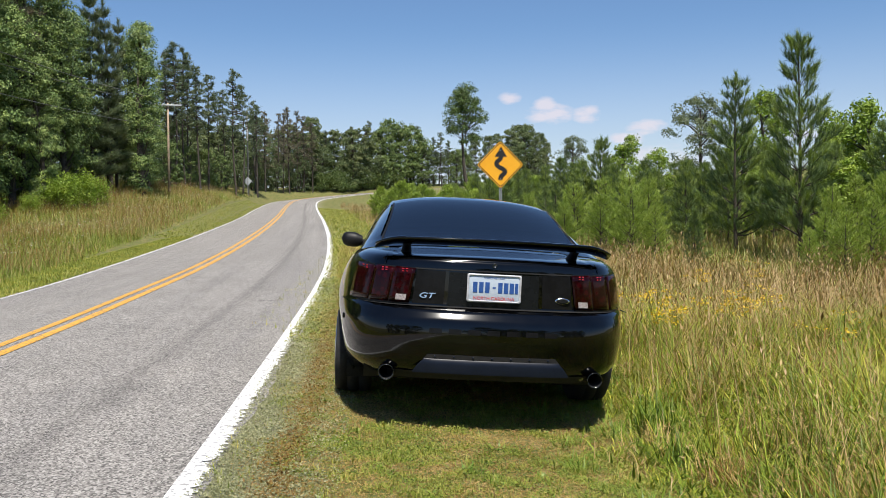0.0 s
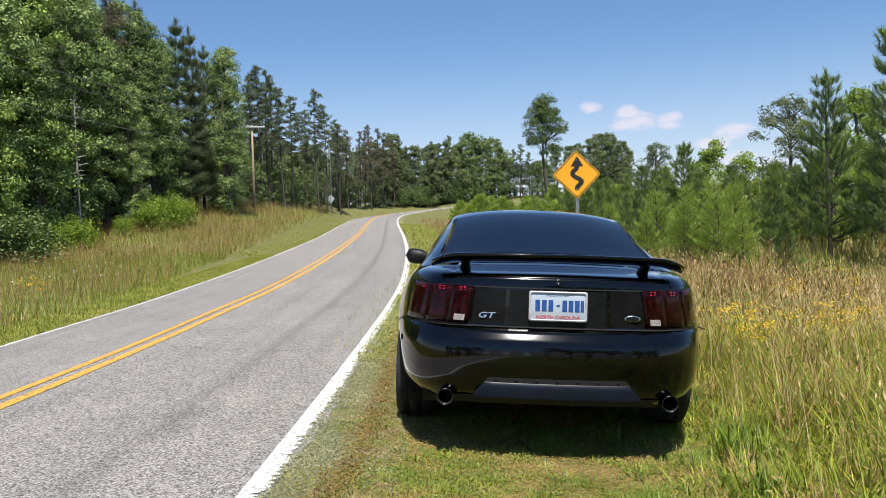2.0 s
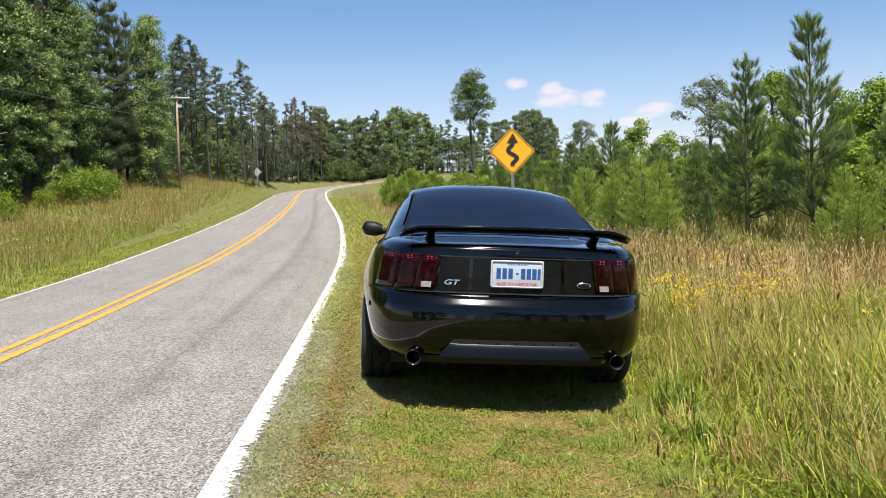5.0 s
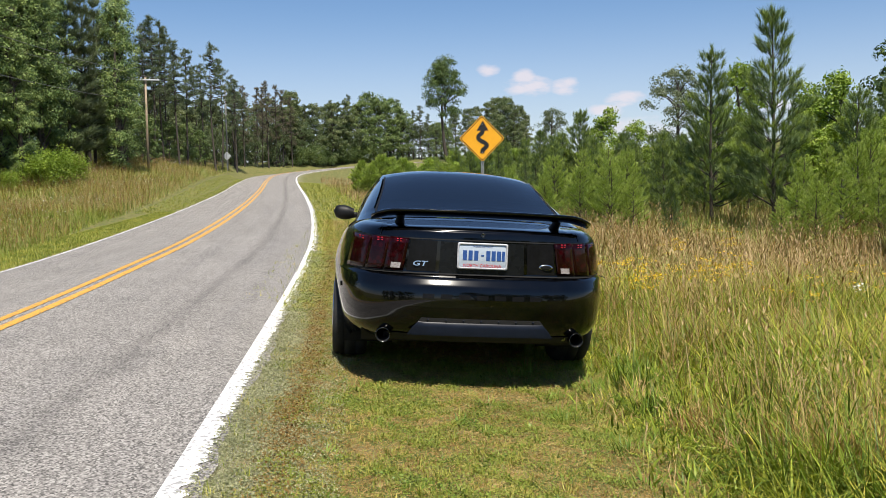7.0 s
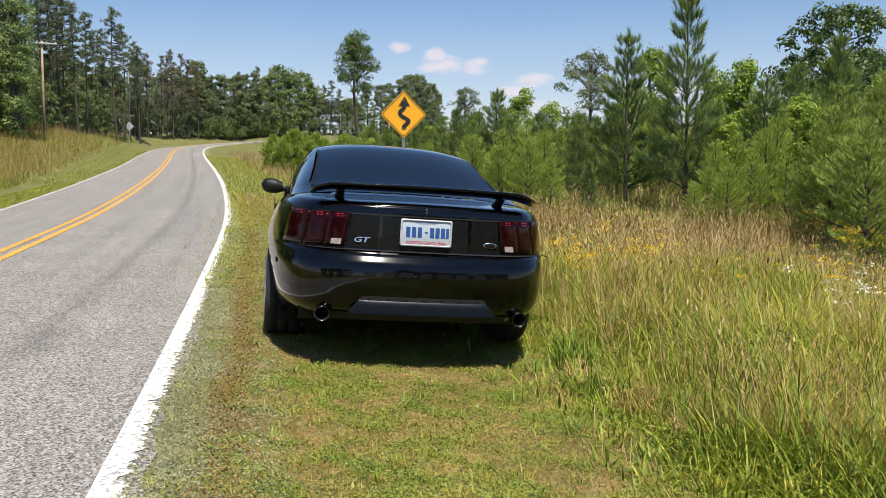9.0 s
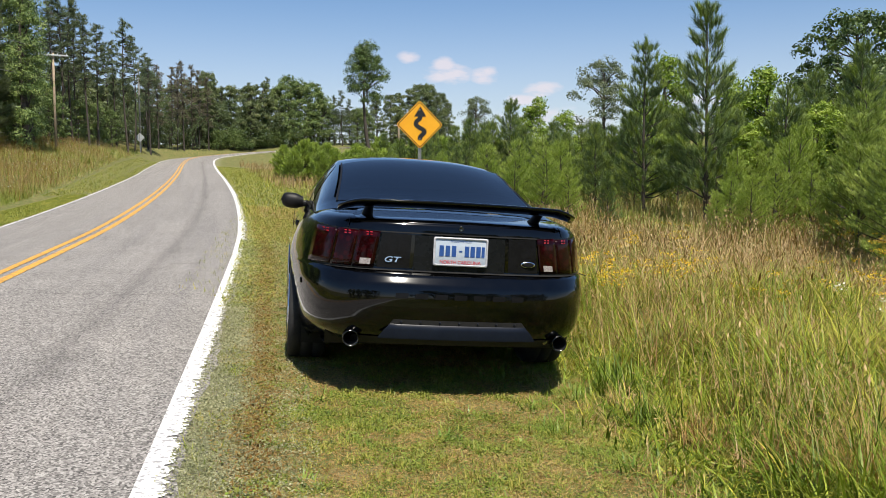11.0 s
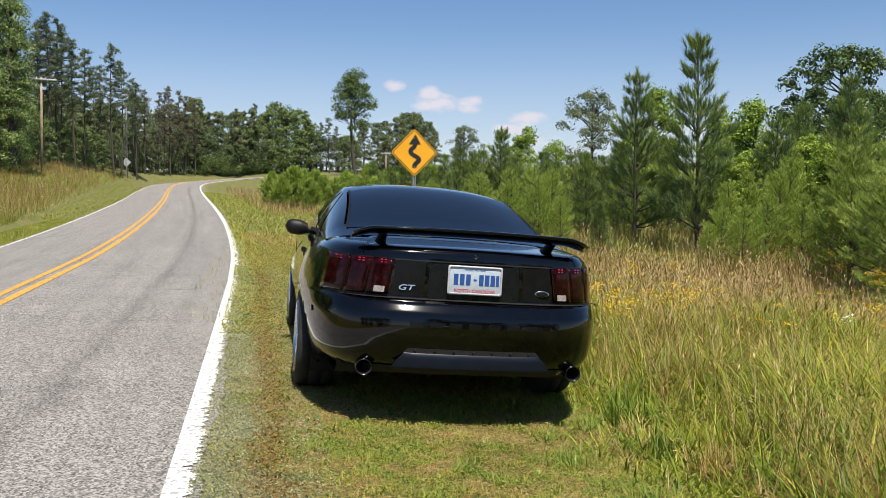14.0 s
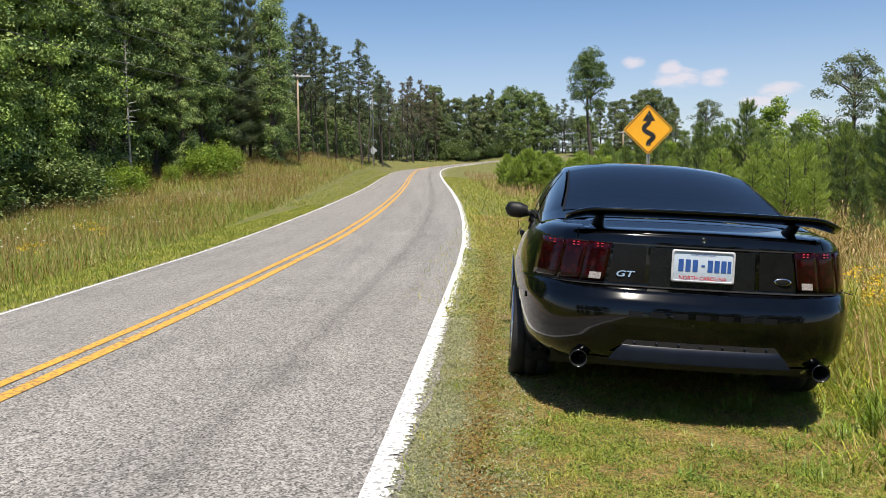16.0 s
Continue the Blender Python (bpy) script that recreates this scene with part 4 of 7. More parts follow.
undergrowth("undergrowth", 60000, 0.02, 0.6, 0.06, 0.05, M["lush"], "dark-green tangled undergrowth among the meadow grass", lambda x, y: inner(0.05)(x, y) & (patchy(x, y, 33, 0.5) > 0.3))
undergrowth("seed_head", 5000, 0.7, 1.15, 0.030, 0.12, M["straw"], "tan seed heads among the meadow grass", lambda x, y: inner(0.15)(x, y) & (patchy(x, y, 6, 0.9) > 0.4))
# low weeds and flattened straw where the mown strip meets the meadow
x, y = strewn(9000, 0.5, 2.2, -3.6, 1.5, lambda x, y: np.abs(lie(x, y)[0] - shoulder_edge(y) - 0.02) < np.abs(rng.normal(0, 0.16, len(x))))
blades("edge_weed", x, y, rng.uniform(0.04, 0.14, len(x)), rng.uniform(0.004, 0.010, len(x)), M["lush"], 0.8, 3, 0.8, "low dark-green weeds along the meadow's edge")
x, y = strewn(7000, 0.5, 1.9, -3.6, 1.5, lambda x, y: np.abs(lie(x, y)[0] - shoulder_edge(y) + 0.02) < np.abs(rng.normal(0, 0.14, len(x))))
blades("edge_straw", x, y, rng.uniform(0.05, 0.16, len(x)), rng.uniform(0.0015, 0.003, len(x)), M["straw"], 1.1, 3, 0.6, "pale flattened straw along the meadow's edge")

# the verge goes on behind
x, y, t, size = tufted(2600, 12, 0.08, 0.7, 14, -24, -3.4, in_meadow)
blades("meadow_grass", x, y, (0.30 + 0.2 * patchy(x, y, 2, 1.6)) * size, rng.uniform(0.008, 0.018, len(x)), M["blade"], 0.5, 2, 1.0, "tall green meadow grass farther back along the verge", 0.0, t)
x, y, t, size = tufted(1200, 12, 0.08, 0.7, 14, -24, -3.4, in_meadow)
blades("meadow_grass", x, y, 0.34 * size, rng.uniform(0.008, 0.018, len(x)), M["lush"], 0.5, 2, 1.0, "dark-green grass farther back along the verge", 0.0, t)
litter("turf_leaf", 60000, -1.6, 2.0, -20, -3.1, on_turf, 0.03, M["turf_low"], "turf leaves farther back along the shoulder", 0.012)
x, y = strewn(50000, -1.6, 2.0, -16, -3.1, on_turf)
blades("mown_grass", x, y, rng.uniform(0.02, 0.05, len(x)), rng.uniform(0.003, 0.006, len(x)), M["turf"], 0.7, 1, label="short mown grass farther back along the shoulder")
x, y = strewn(60000, -20, -6, -22, 2, lambda x, y: lie(x, y)[0] < -2.4)
blades("meadow_grass", x, y, rng.uniform(0.06, 0.2, len(x)), rng.uniform(0.006, 0.014, len(x)), M["blade"], 0.5, 1, 0.6, "rough grass on the far side of the road")

# left side: mown strip, then the bank
for n, y0, y1, wide in ((150000, 0, 26, 0.009), (90000, 26, 75, 0.018)):
    x, y = strewn(n, -8.2 if y1 < 30 else -16, -5.6, y0, y1, lambda x, y: (lie(x, y)[0] < -2.33) & (lie(x, y)[0] > -3.9))
    blades("mown_grass", x, y, rng.uniform(0.03, 0.09, len(x)), rng.uniform(0.4, 1.0, len(x)) * wide, M["turf"], 0.6, 1, label="mown green strip along the far edge line")
bank_rise = lambda x, y: np.clip((-3.2 - lie(x, y)[0]) / 1.6, 0, 1) * (0.75 + 0.5 * patchy(x, y, 4, 3))
BANK_EDGE = lambda y: -3.25 - 0.9 * np.clip((y - 10) / 10, 0, 1)
on_bank = lambda x, y: lie(x, y)[0] < BANK_EDGE(y) + rng.normal(0, 0.12, len(x))
for n, y0, y1, wide, mat, lab in (
        (100000, 2, 26, 0.007, "bank", "rough yellow-green grass on the roadside bank"), (60000, 2, 26, 0.008, "lush", "dark-green grass on the roadside bank"),
        (90000, 26, 80, 0.013, "bank", "rough yellow-green grass on the rising bank"), (40000, 26, 80, 0.014, "lush", "dark-green grass on the rising bank")):
    x, y = strewn(n, -20 if y1 < 30 else -30, -6.5, y0, y1, on_bank)
    blades("meadow_grass", x, y, (0.08 + 0.27 * bank_rise(x, y)) * rng.uniform(0.5, 1.2, len(x)), rng.uniform(0.4, 1.0, len(x)) * wide, M[mat], 0.45, 2, 0.7, lab)
x, y = strewn(80000, -30, -7, 2, 80, lambda x, y: on_bank(x, y) & (patchy(x, y, 7, 4) > 0.30))
blades("dry_stalks", x, y, (0.14 + 0.46 * bank_rise(x, y)) * rng.uniform(0.6, 1.1, len(x)), rng.uniform(0.002, 0.006, len(x)), M["dusk"], 0.30, 1, 0.5, "brownish dry seed stalks on the roadside bank", 0.045)
x, y = strewn(60000, -30, -7, 2, 60, lambda x, y: on_bank(x, y) & (patchy(x, y, 11, 3) > 0.34))
blades("sorrel", x, y, (0.14 + 0.42 * bank_rise(x, y)) * rng.uniform(0.6, 1.1, len(x)), rng.uniform(0.003, 0.008, len(x)), M["rust_weed"], 0.35, 1, 0.4, "reddish weeds on the roadside bank", 0.05)
x, y = strewn(7000, -30, -8, 3, 60, lambda x, y: (lie(x, y)[0] < -4.2) & (patchy(x, y, 17, 2.5) > 0.42))
c = np.stack([x, y, land(x, y) + (0.2 + 0.4 * bank_rise(x, y)) * rng.uniform(0.8, 1.1, len(x))], 1)
v, f = leaf_array(c, 0.045, rng, 0.3)
tagged(new("daisy_heads", np_mesh("daisy_heads", v, f, M["petal_white"])), "tiny pale flower heads scattered over the roadside bank", "wildflowers", kind="stuff")
# right verge beyond the sign
x, y = strewn(50000, -6, 16, 14, 62, lambda x, y: lie(x, y)[0] > 7.0)
blades("meadow_grass", x, y, rng.uniform(0.25, 0.65, len(x)), rng.uniform(0.007, 0.016, len(x)), M["bank"], 0.45, 2, 0.6, "rough grass between the road and the young pines")
x, y = strewn(16000, -6, 10, 14, 70, lambda x, y: (lie(x, y)[0] > 4.4) & (patchy(x, y, 13, 4) > 0.45))
blades("dry_stalks", x, y, rng.uniform(0.3, 0.7, len(x)), rng.uniform(0.005, 0.012, len(x)), M["dusk"], 0.4, 2, 0.5, "dry stalks on the far right verge")


def flower_heads(name, spots, spread, count, size, material, height, label, stem=True):
    """Loose heads of tiny petals on thin stems: one plant a spot."""
    for px, py in spots:
        gz0 = land1(px, py)
        plant = thing(name, pose(px, py, gz0), label, "wildflower", name + "s in the meadow")
        r = np.random.default_rng(int(abs(px * 977 + py * 131)) + 3)
        heads = int(count)
        hx, hy = r.normal(0, spread, heads), r.normal(0, spread, heads)
        hz = height * r.uniform(0.75, 1.08, heads)
        v, f = [], []
        for a, b, c in zip(hx, hy, hz):
            for _ in range(14):
                p = np.array([a, b, c]) + r.normal(0, 1, 3) * (size * 1.6, size * 1.6, size * 0.5)
                u, w = r.normal(0, 1, (2, 3)) * (1, 1, 0.35)
                u, w = u / np.linalg.norm(u) * size * 0.55, w / np.linalg.norm(w) * size * 0.4
                k = len(v)
                v += [p - u, p - w, p + u, p + w]
                f.append((k, k + 1, k + 2, k + 3))
        ob = new("blossom", np_mesh("blossom", np.array(v), np.array(f), material))
        ob.parent = plant
        tagged(ob, kind="stuff")
        sv, sf = [], []
        for a, b, c in zip(hx, hy, hz):
            k = len(sv)
            sv += [(a * 0.25 - 0.003, b * 0.25, -0.02), (a * 0.25 + 0.003, b * 0.25, -0.02), (a, b, c)]
            sf.append((k, k + 1, k + 2))
        st = new("stalk", np_mesh("stalk", np.array(sv), np.array(sf), M["leaf_bright"]))
        st.parent = plant
        tagged(st, kind="stuff")


flower_heads("yellow_wildflower", [(1.55, 1.6), (1.75, 1.9), (1.62, 2.2), (2.35, 2.4), (2.5, 2.1), (2.75, 2.7), (3.0, 4.6), (4.6, 1.4), (5.3, 3.0), (5.0, 0.9), (4.1, 5.6), (6.2, 4.4), (3.4, 0.9), (7.2, 6.5)], 0.10, 14, 0.020, M["petal_yellow"], 0.70, "tall weed topped with loose golden-yellow flowers")
flower_heads("yellow_wildflower", [(3.6, 0.2), (3.2, -0.5), (4.6, 0.4), (2.9, 1.4), (4.2, 2.6)], 0.22, 9, 0.020, M["petal_yellow"], 0.6, "sparse weed with a few yellow flowers")
flower_heads("white_wildflower", [(3.5, 0.6), (4.0, 0.3), (3.2, -0.1), (4.5, 0.8), (3.8, 1.0), (2.9, 0.5)], 0.13, 4, 0.022, M["petal_white"], 0.64, "slender weed with flat white flower heads")
flower_heads("yellow_wildflower", [(-9.0, 9.5), (-11.5, 16), (-9.6, 13)], 0.16, 10, 0.03, M["petal_yellow"], 0.5, "yellow-flowered weed on the roadside bank")


def tuft(name, px, py, n, h, material, label, w=0.004, spread=0.07, lean=0.6):
    """One clump of long arching blades."""
    x, y = px + rng.normal(0, spread, n), py + rng.normal(0, spread, n)
    ob = blades(name, x, y, h * rng.uniform(0.6, 1.15, n), rng.uniform(0.6, 1.4, n) * w, material, lean, 4, 1.2, label)
    ob["kind"], ob["category"] = "", "grass clump"
    del ob["kind"]
    return ob


for px, py, h in ((1.30, -1.05, 0.30), (1.22, -1.6, 0.34), (1.55, -0.45, 0.36), (1.42, -2.15, 0.42), (1.75, -0.9, 0.40), (1.2, -2.7, 0.36), (1.12, 0.25, 0.24), (1.05, -0.45, 0.20), (1.9, -1.9, 0.46), (2.3, -1.1, 0.44), (1.62, -1.45, 0.46), (1.75, -2.35, 0.52), (1.35, -1.85, 0.40), (2.1, -2.4, 0.50), (2.5, -1.8, 0.50), (1.55, -2.75, 0.48)):
    tuft("grass_clump", px, py, 170, h * 1.15, M["lush"], "dense clump of long arching dark-green grass", 0.0062, 0.10, 0.50)
for px, py, h in ((1.28, -1.32, 0.34), (1.5, -1.75, 0.42), (1.45, -2.6, 0.44), (1.85, -1.3, 0.46), (1.12, -0.8, 0.24), (1.38, -1.62, 0.44), (1.66, -2.1, 0.48), (2.2, -1.6, 0.50), (2.7, -0.4, 0.5), (3.1, 0.3, 0.5), (2.4, 0.6, 0.48), (3.4, -0.9, 0.5), (1.9, 0.9, 0.42), (2.9, 1.6, 0.55)):
    tuft("dry_grass_clump", px, py, 150, h, M["rust_straw"], "clump of dry reddish-tan grass at the meadow's edge", 0.0028, 0.08, 0.36)
x, y, t, size = tufted(46, 30, 0.030, -0.95, 1.15, -3.2, 1.2, on_turf)
blades("low_weeds", x, y, rng.uniform(0.04, 0.085, len(x)) * size, rng.uniform(0.004, 0.008, len(x)), M["clover"], 1.0, 3, 1.0, "small leafy dark-green weeds in the mown grass", 0.0, t)

# ---- trees ----
def limb_mesh(name, limbs, material, sides=6):
    """Tapered bent limbs, joined: each a list of points with radii at both ends."""
    v, f = [], []
    for pts, r0, r1 in limbs:
        n = len(pts)
        rows = tube(pts, [r0 + (r1 - r0) * i / (n - 1) for i in range(n)], sides)
        k = len(v)
        v += [tuple(p) for row in rows for p in row]
        for i in range(n - 1):
            for j in range(sides):
                q = (j + 1) % sides
                f.append((k + i * sides + j, k + i * sides + q, k + (i + 1) * sides + q, k + (i + 1) * sides + j))
    return np_mesh(name, np.array(v), np.array(f), material, True)


def bent(a, b, sag, r, n=5):
    a, b = np.asarray(a, float), np.asarray(b, float)
    t = np.linspace(0, 1, n)[:, None]
    p = a + (b - a) * t
    p += np.sin(t * np.pi) * r.normal(0, 1, 3) * sag * np.linalg.norm(b - a)
    return [tuple(q) for q in p]


def needle_array(centres, axes, length, width, per, r, spread=0.75):
    """Sprays of thin needles round an axis at each centre."""
    n = len(centres)
    c, a = np.repeat(centres, per, 0), np.repeat(axes, per, 0)
    d = a * r.uniform(0.3, 1.0, (n * per, 1)) + r.normal(0, spread, (n * per, 3))
    d /= np.linalg.norm(d, axis=1)[:, None]
    w = np.cross(d, r.normal(0, 1, (n * per, 3)))
    w /= np.linalg.norm(w, axis=1)[:, None] + 1e-9
    L = (length * r.uniform(0.7, 1.2, n * per))[:, None]
    base = c + a * r.uniform(-0.35, 0.25, (n * per, 1)) * length
    v = np.stack([base - w * width, base + w * width, base + d * L], 1).reshape(-1, 3)
    return v, np.arange(n * per * 3).reshape(-1, 3)


def dome_leaves(cents, sizes, per, leaf, r, flat=0.85, low=0.45):
    """Leaves lying like scales on the upper sides of flattened clumps, a few hanging below."""
    k = np.repeat(np.arange(len(cents)), per)
    n = len(k)
    d = r.normal(0, 1, (n, 3))
    d[:, 2] = np.abs(d[:, 2]) * 1.1 - low
    d /= np.linalg.norm(d, axis=1)[:, None]
    pts = cents[k] + d * (sizes[k] * r.uniform(0.55, 1.12, n))[:, None] * (1, 1, flat)
    normal = d * (1, 1, 1.2) + r.normal(0, 0.40, (n, 3))
    normal /= np.linalg.norm(normal, axis=1)[:, None]
    a = np.cross(normal, r.normal(0, 1, (n, 3)))
    a /= np.linalg.norm(a, axis=1)[:, None] + 1e-9
    b = np.cross(normal, a)
    s = (leaf * r.uniform(0.6, 1.35, n))[:, None]
    fold = normal * s * 0.10
    v = np.stack([pts - a * s * 0.5, pts + b * s * 0.34 + fold, pts + a * s * 0.5, pts - b * s * 0.34 + fold], 1).reshape(-1, 3)
    q = np.arange(n)[:, None] * 4
    return v, np.concatenate([q + (0, 1, 2), q + (0, 2, 3)])


def broadleaf(height, width, seed, leaf=0.16, clumps=70, per=90, bare=0.25, leaf_mat="leaf_dark", lean=0.0, puff=(0.09, 0.17), flat=0.85, low=0.45):
    """Trunk and crown meshes of a broad-leaved tree, foot at the origin."""
    r = np.random.default_rng(seed)
    top = np.array([r.normal(0, 0.03) * height + lean, r.normal(0, 0.03) * height, height * 0.9])
    limbs = [(bent((0, 0, -0.3), top, 0.03, r, 8), 0.018 * height + 0.03, 0.02)]
    cents, sizes = [], []
    for i in range(clumps):
        f = r.beta(1.2, 1.0)
        z = height * (bare + (0.97 - bare) * f)
        radius = width * 0.5 * (np.sin(np.pi * (0.12 + 0.82 * f)) ** 0.7) * r.uniform(0.15, 1.0) ** 0.6
        ang = r.uniform(0, 2 * np.pi)
        c = np.array([np.cos(ang) * radius + lean * f, np.sin(ang) * radius, z])
        cents.append(c)
        sizes.append(width * r.uniform(*puff))
        if i % 3 == 0:
            at = (z - 0.25 * radius) / (height * 0.9)
            limbs.append((bent(top * min(max(at - 0.08, 0.1), 0.95), c, 0.06, r, 4), 0.006 * height, 0.012))
    v, f = dome_leaves(np.array(cents), np.array(sizes), per, leaf, r, flat, low)
    return limb_mesh("trunk", limbs, M["bark"]), np_mesh("crown", v, f, M[leaf_mat])


def tall_pine(height, seed, start=0.45, spread=2.6, needle_mat="needle_dark", tufts=7, per=16, size=0.34, branches=46):
    """An old pine: straight bare trunk, stubs, an irregular crown of level boughs."""
    r = np.random.default_rng(seed)
    top = np.array([r.normal(0, 0.2), r.normal(0, 0.2), height])
    limbs = [(bent((0, 0, -0.3), top, 0.012, r, 9), 0.0085 * height + 0.02, 0.025)]
    cents, axes = [], []
    for i in range(branches):
        f = (i + r.uniform(0, 1)) / branches
        z = height * (start + (1.0 - start) * f)
        reach = spread * (1.05 - f) ** 0.6 * r.uniform(0.35, 1.0) * (0.55 if f < 0.2 else 1.0)
        ang = r.uniform(0, 2 * np.pi)
        d = np.array([np.cos(ang), np.sin(ang), r.uniform(-0.05, 0.35)])
        a = top * (z / height)
        b = a + d * reach
        limbs.append((bent(a, b, 0.06, r, 4), 0.035 + 0.002 * height, 0.012))
        for _ in range(tufts):
            g = r.uniform(0.45, 1.05)
            cents.append(a + d * reach * g + r.normal(0, 0.16, 3) * (1, 1, 0.5))
            axes.append(d * 0.5 + (0, 0, 0.6))
    for _ in range(8):
        z = height * r.uniform(0.2, start)
        ang = r.uniform(0, 2 * np.pi)
        a = top * (z / height)
        limbs.append((bent(a, a + np.array([np.cos(ang), np.sin(ang), -0.1]) * r.uniform(0.4, 1.3), 0.05, r, 3), 0.02, 0.006))
    v, f = needle_array(np.array(cents), np.array(axes), size, 0.013, per, r, 0.8)
    return limb_mesh("trunk", limbs, M["bark"], 5), np_mesh("crown", v, f, M[needle_mat])


def young_pine(height, seed, spread=0.42, per=20, needle_mat="needle", length=0.19, width=0.0055, low=0.05, tip_mat="needle_tip", step=0.15):
    """A young pine: whorls of upswept boughs set with needle brushes, a candle on top."""
    r = np.random.default_rng(seed)
    top = np.array([r.normal(0, 0.02) * height, r.normal(0, 0.02) * height, height])
    limbs = [(bent((0, 0, -0.1), top, 0.012, r, 7), 0.010 * height + 0.012, 0.008)]
    cents, axes, tips = [], [], []
    z = height * low
    while z < height * 0.97:
        f = z / height
        a = top * f
        boughs = int(r.integers(4, 7))
        start = r.uniform(0, 6.28)
        for k in range(boughs):
            ang = start + k * 6.283 / boughs + r.normal(0, 0.25)
            reach = height * spread * (1.02 - f) ** 0.72 * r.uniform(0.55, 1.1) * min(1, 0.6 + f * 1.6)
            rise = 0.35 + 0.75 * f + r.normal(0, 0.12)
            d = np.array([np.cos(ang), np.sin(ang), rise])
            d /= np.linalg.norm(d)
            b = a + d * reach
            limbs.append((bent(a, b, 0.05, r, 4), 0.004 * height * (1.1 - f) + 0.004, 0.003))
            count = max(2, int(reach / step))
            for j in range(count):
                g = 0.38 + 0.68 * (j + 0.5) / count
                cents.append(a + d * reach * g)
                axes.append(d * 0.8 + (0, 0, 0.7))
                tips.append(j == count - 1 or r.random() < 0.10)
                for sgn in (-1, 1):
                    if g > 0.4 and r.random() < 0.8:
                        side = np.cross(d, (0, 0, 1)) * sgn * r.uniform(0.14, 0.34) * (1.25 - g * 0.7) * min(height / 3, 1.4)
                        cents.append(a + d * reach * g + side + (0, 0, 0.06))
                        axes.append(d * 0.7 + side + (0, 0, 0.7))
                        tips.append(g > 0.75 and r.random() < 0.6)
        z += height * r.uniform(0.055, 0.085)
    for k in range(4):
        cents.append(top + np.array([0, 0, -0.08 * k]))
        axes.append(np.array([0, 0, 1.3]))
        tips.append(True)
    v, f = needle_array(np.array(cents), np.array(axes), length, width, per, r, 0.30)
    crown = np_mesh("crown", v, f, M[needle_mat])
    # outer brushes take a paler material: new growth plus painted light against darker insides
    crown.materials.append(M[tip_mat])
    crown.polygons.foreach_set("material_index", np.repeat(np.array(tips, np.int32), per))
    return limb_mesh("trunk", limbs, M["bark"], 5), crown


def bush(height, width, seed, leaf=0.09, clumps=26, per=80, leaf_mat="leaf_bright"):
    """A many-stemmed shrub."""
    r = np.random.default_rng(seed)
    limbs, cents = [], []
    for i in range(clumps):
        ang, f = r.uniform(0, 6.283), r.uniform(0.2, 1)
        rad = width * 0.5 * np.sqrt(r.uniform(0, 1)) * (1.08 - 0.55 * f)
        c = np.array([np.cos(ang) * rad, np.sin(ang) * rad, height * f * r.uniform(0.75, 1.08)])
        cents.append(c)
        if i % 2 == 0:
            limbs.append((bent((c[0] * 0.12, c[1] * 0.12, -0.1), c, 0.08, r, 4), 0.014, 0.004))
    cents = np.array(cents)
    k = r.integers(0, clumps, clumps * per)
    s = np.minimum(height, width) * 0.13
    pts = cents[k] + r.normal(0, 1, (len(k), 3)) * s * (1, 1, 0.8)
    pts[:, 2] = np.maximum(pts[:, 2], 0.02)
    v, f = leaf_array(pts, leaf, r)
    return limb_mesh("branchwork", limbs, M["bark"], 4), np_mesh("crown", v, f, M[leaf_mat])


MODELS = {}


def plant(kind, name, x, y, scale, turn, label, category, group, sink=0.05, tall=None):
    """One plant from a model: an Empty at its foot with trunk and crown; alike plants share meshes."""
    trunk, crown, base = MODELS[kind]
    ob = thing(name, pose(x, y, land1(x, y) - sink, 0, 0, turn), label, category, group)
    ob.scale = (scale, scale, scale if tall is None else tall)
    a, b = new(trunk.name.split(".")[0], trunk), new("crown", crown)
    a.parent = b.parent = ob
    return ob


def model(kind, meshes, base):
    MODELS[kind] = (*meshes, base)


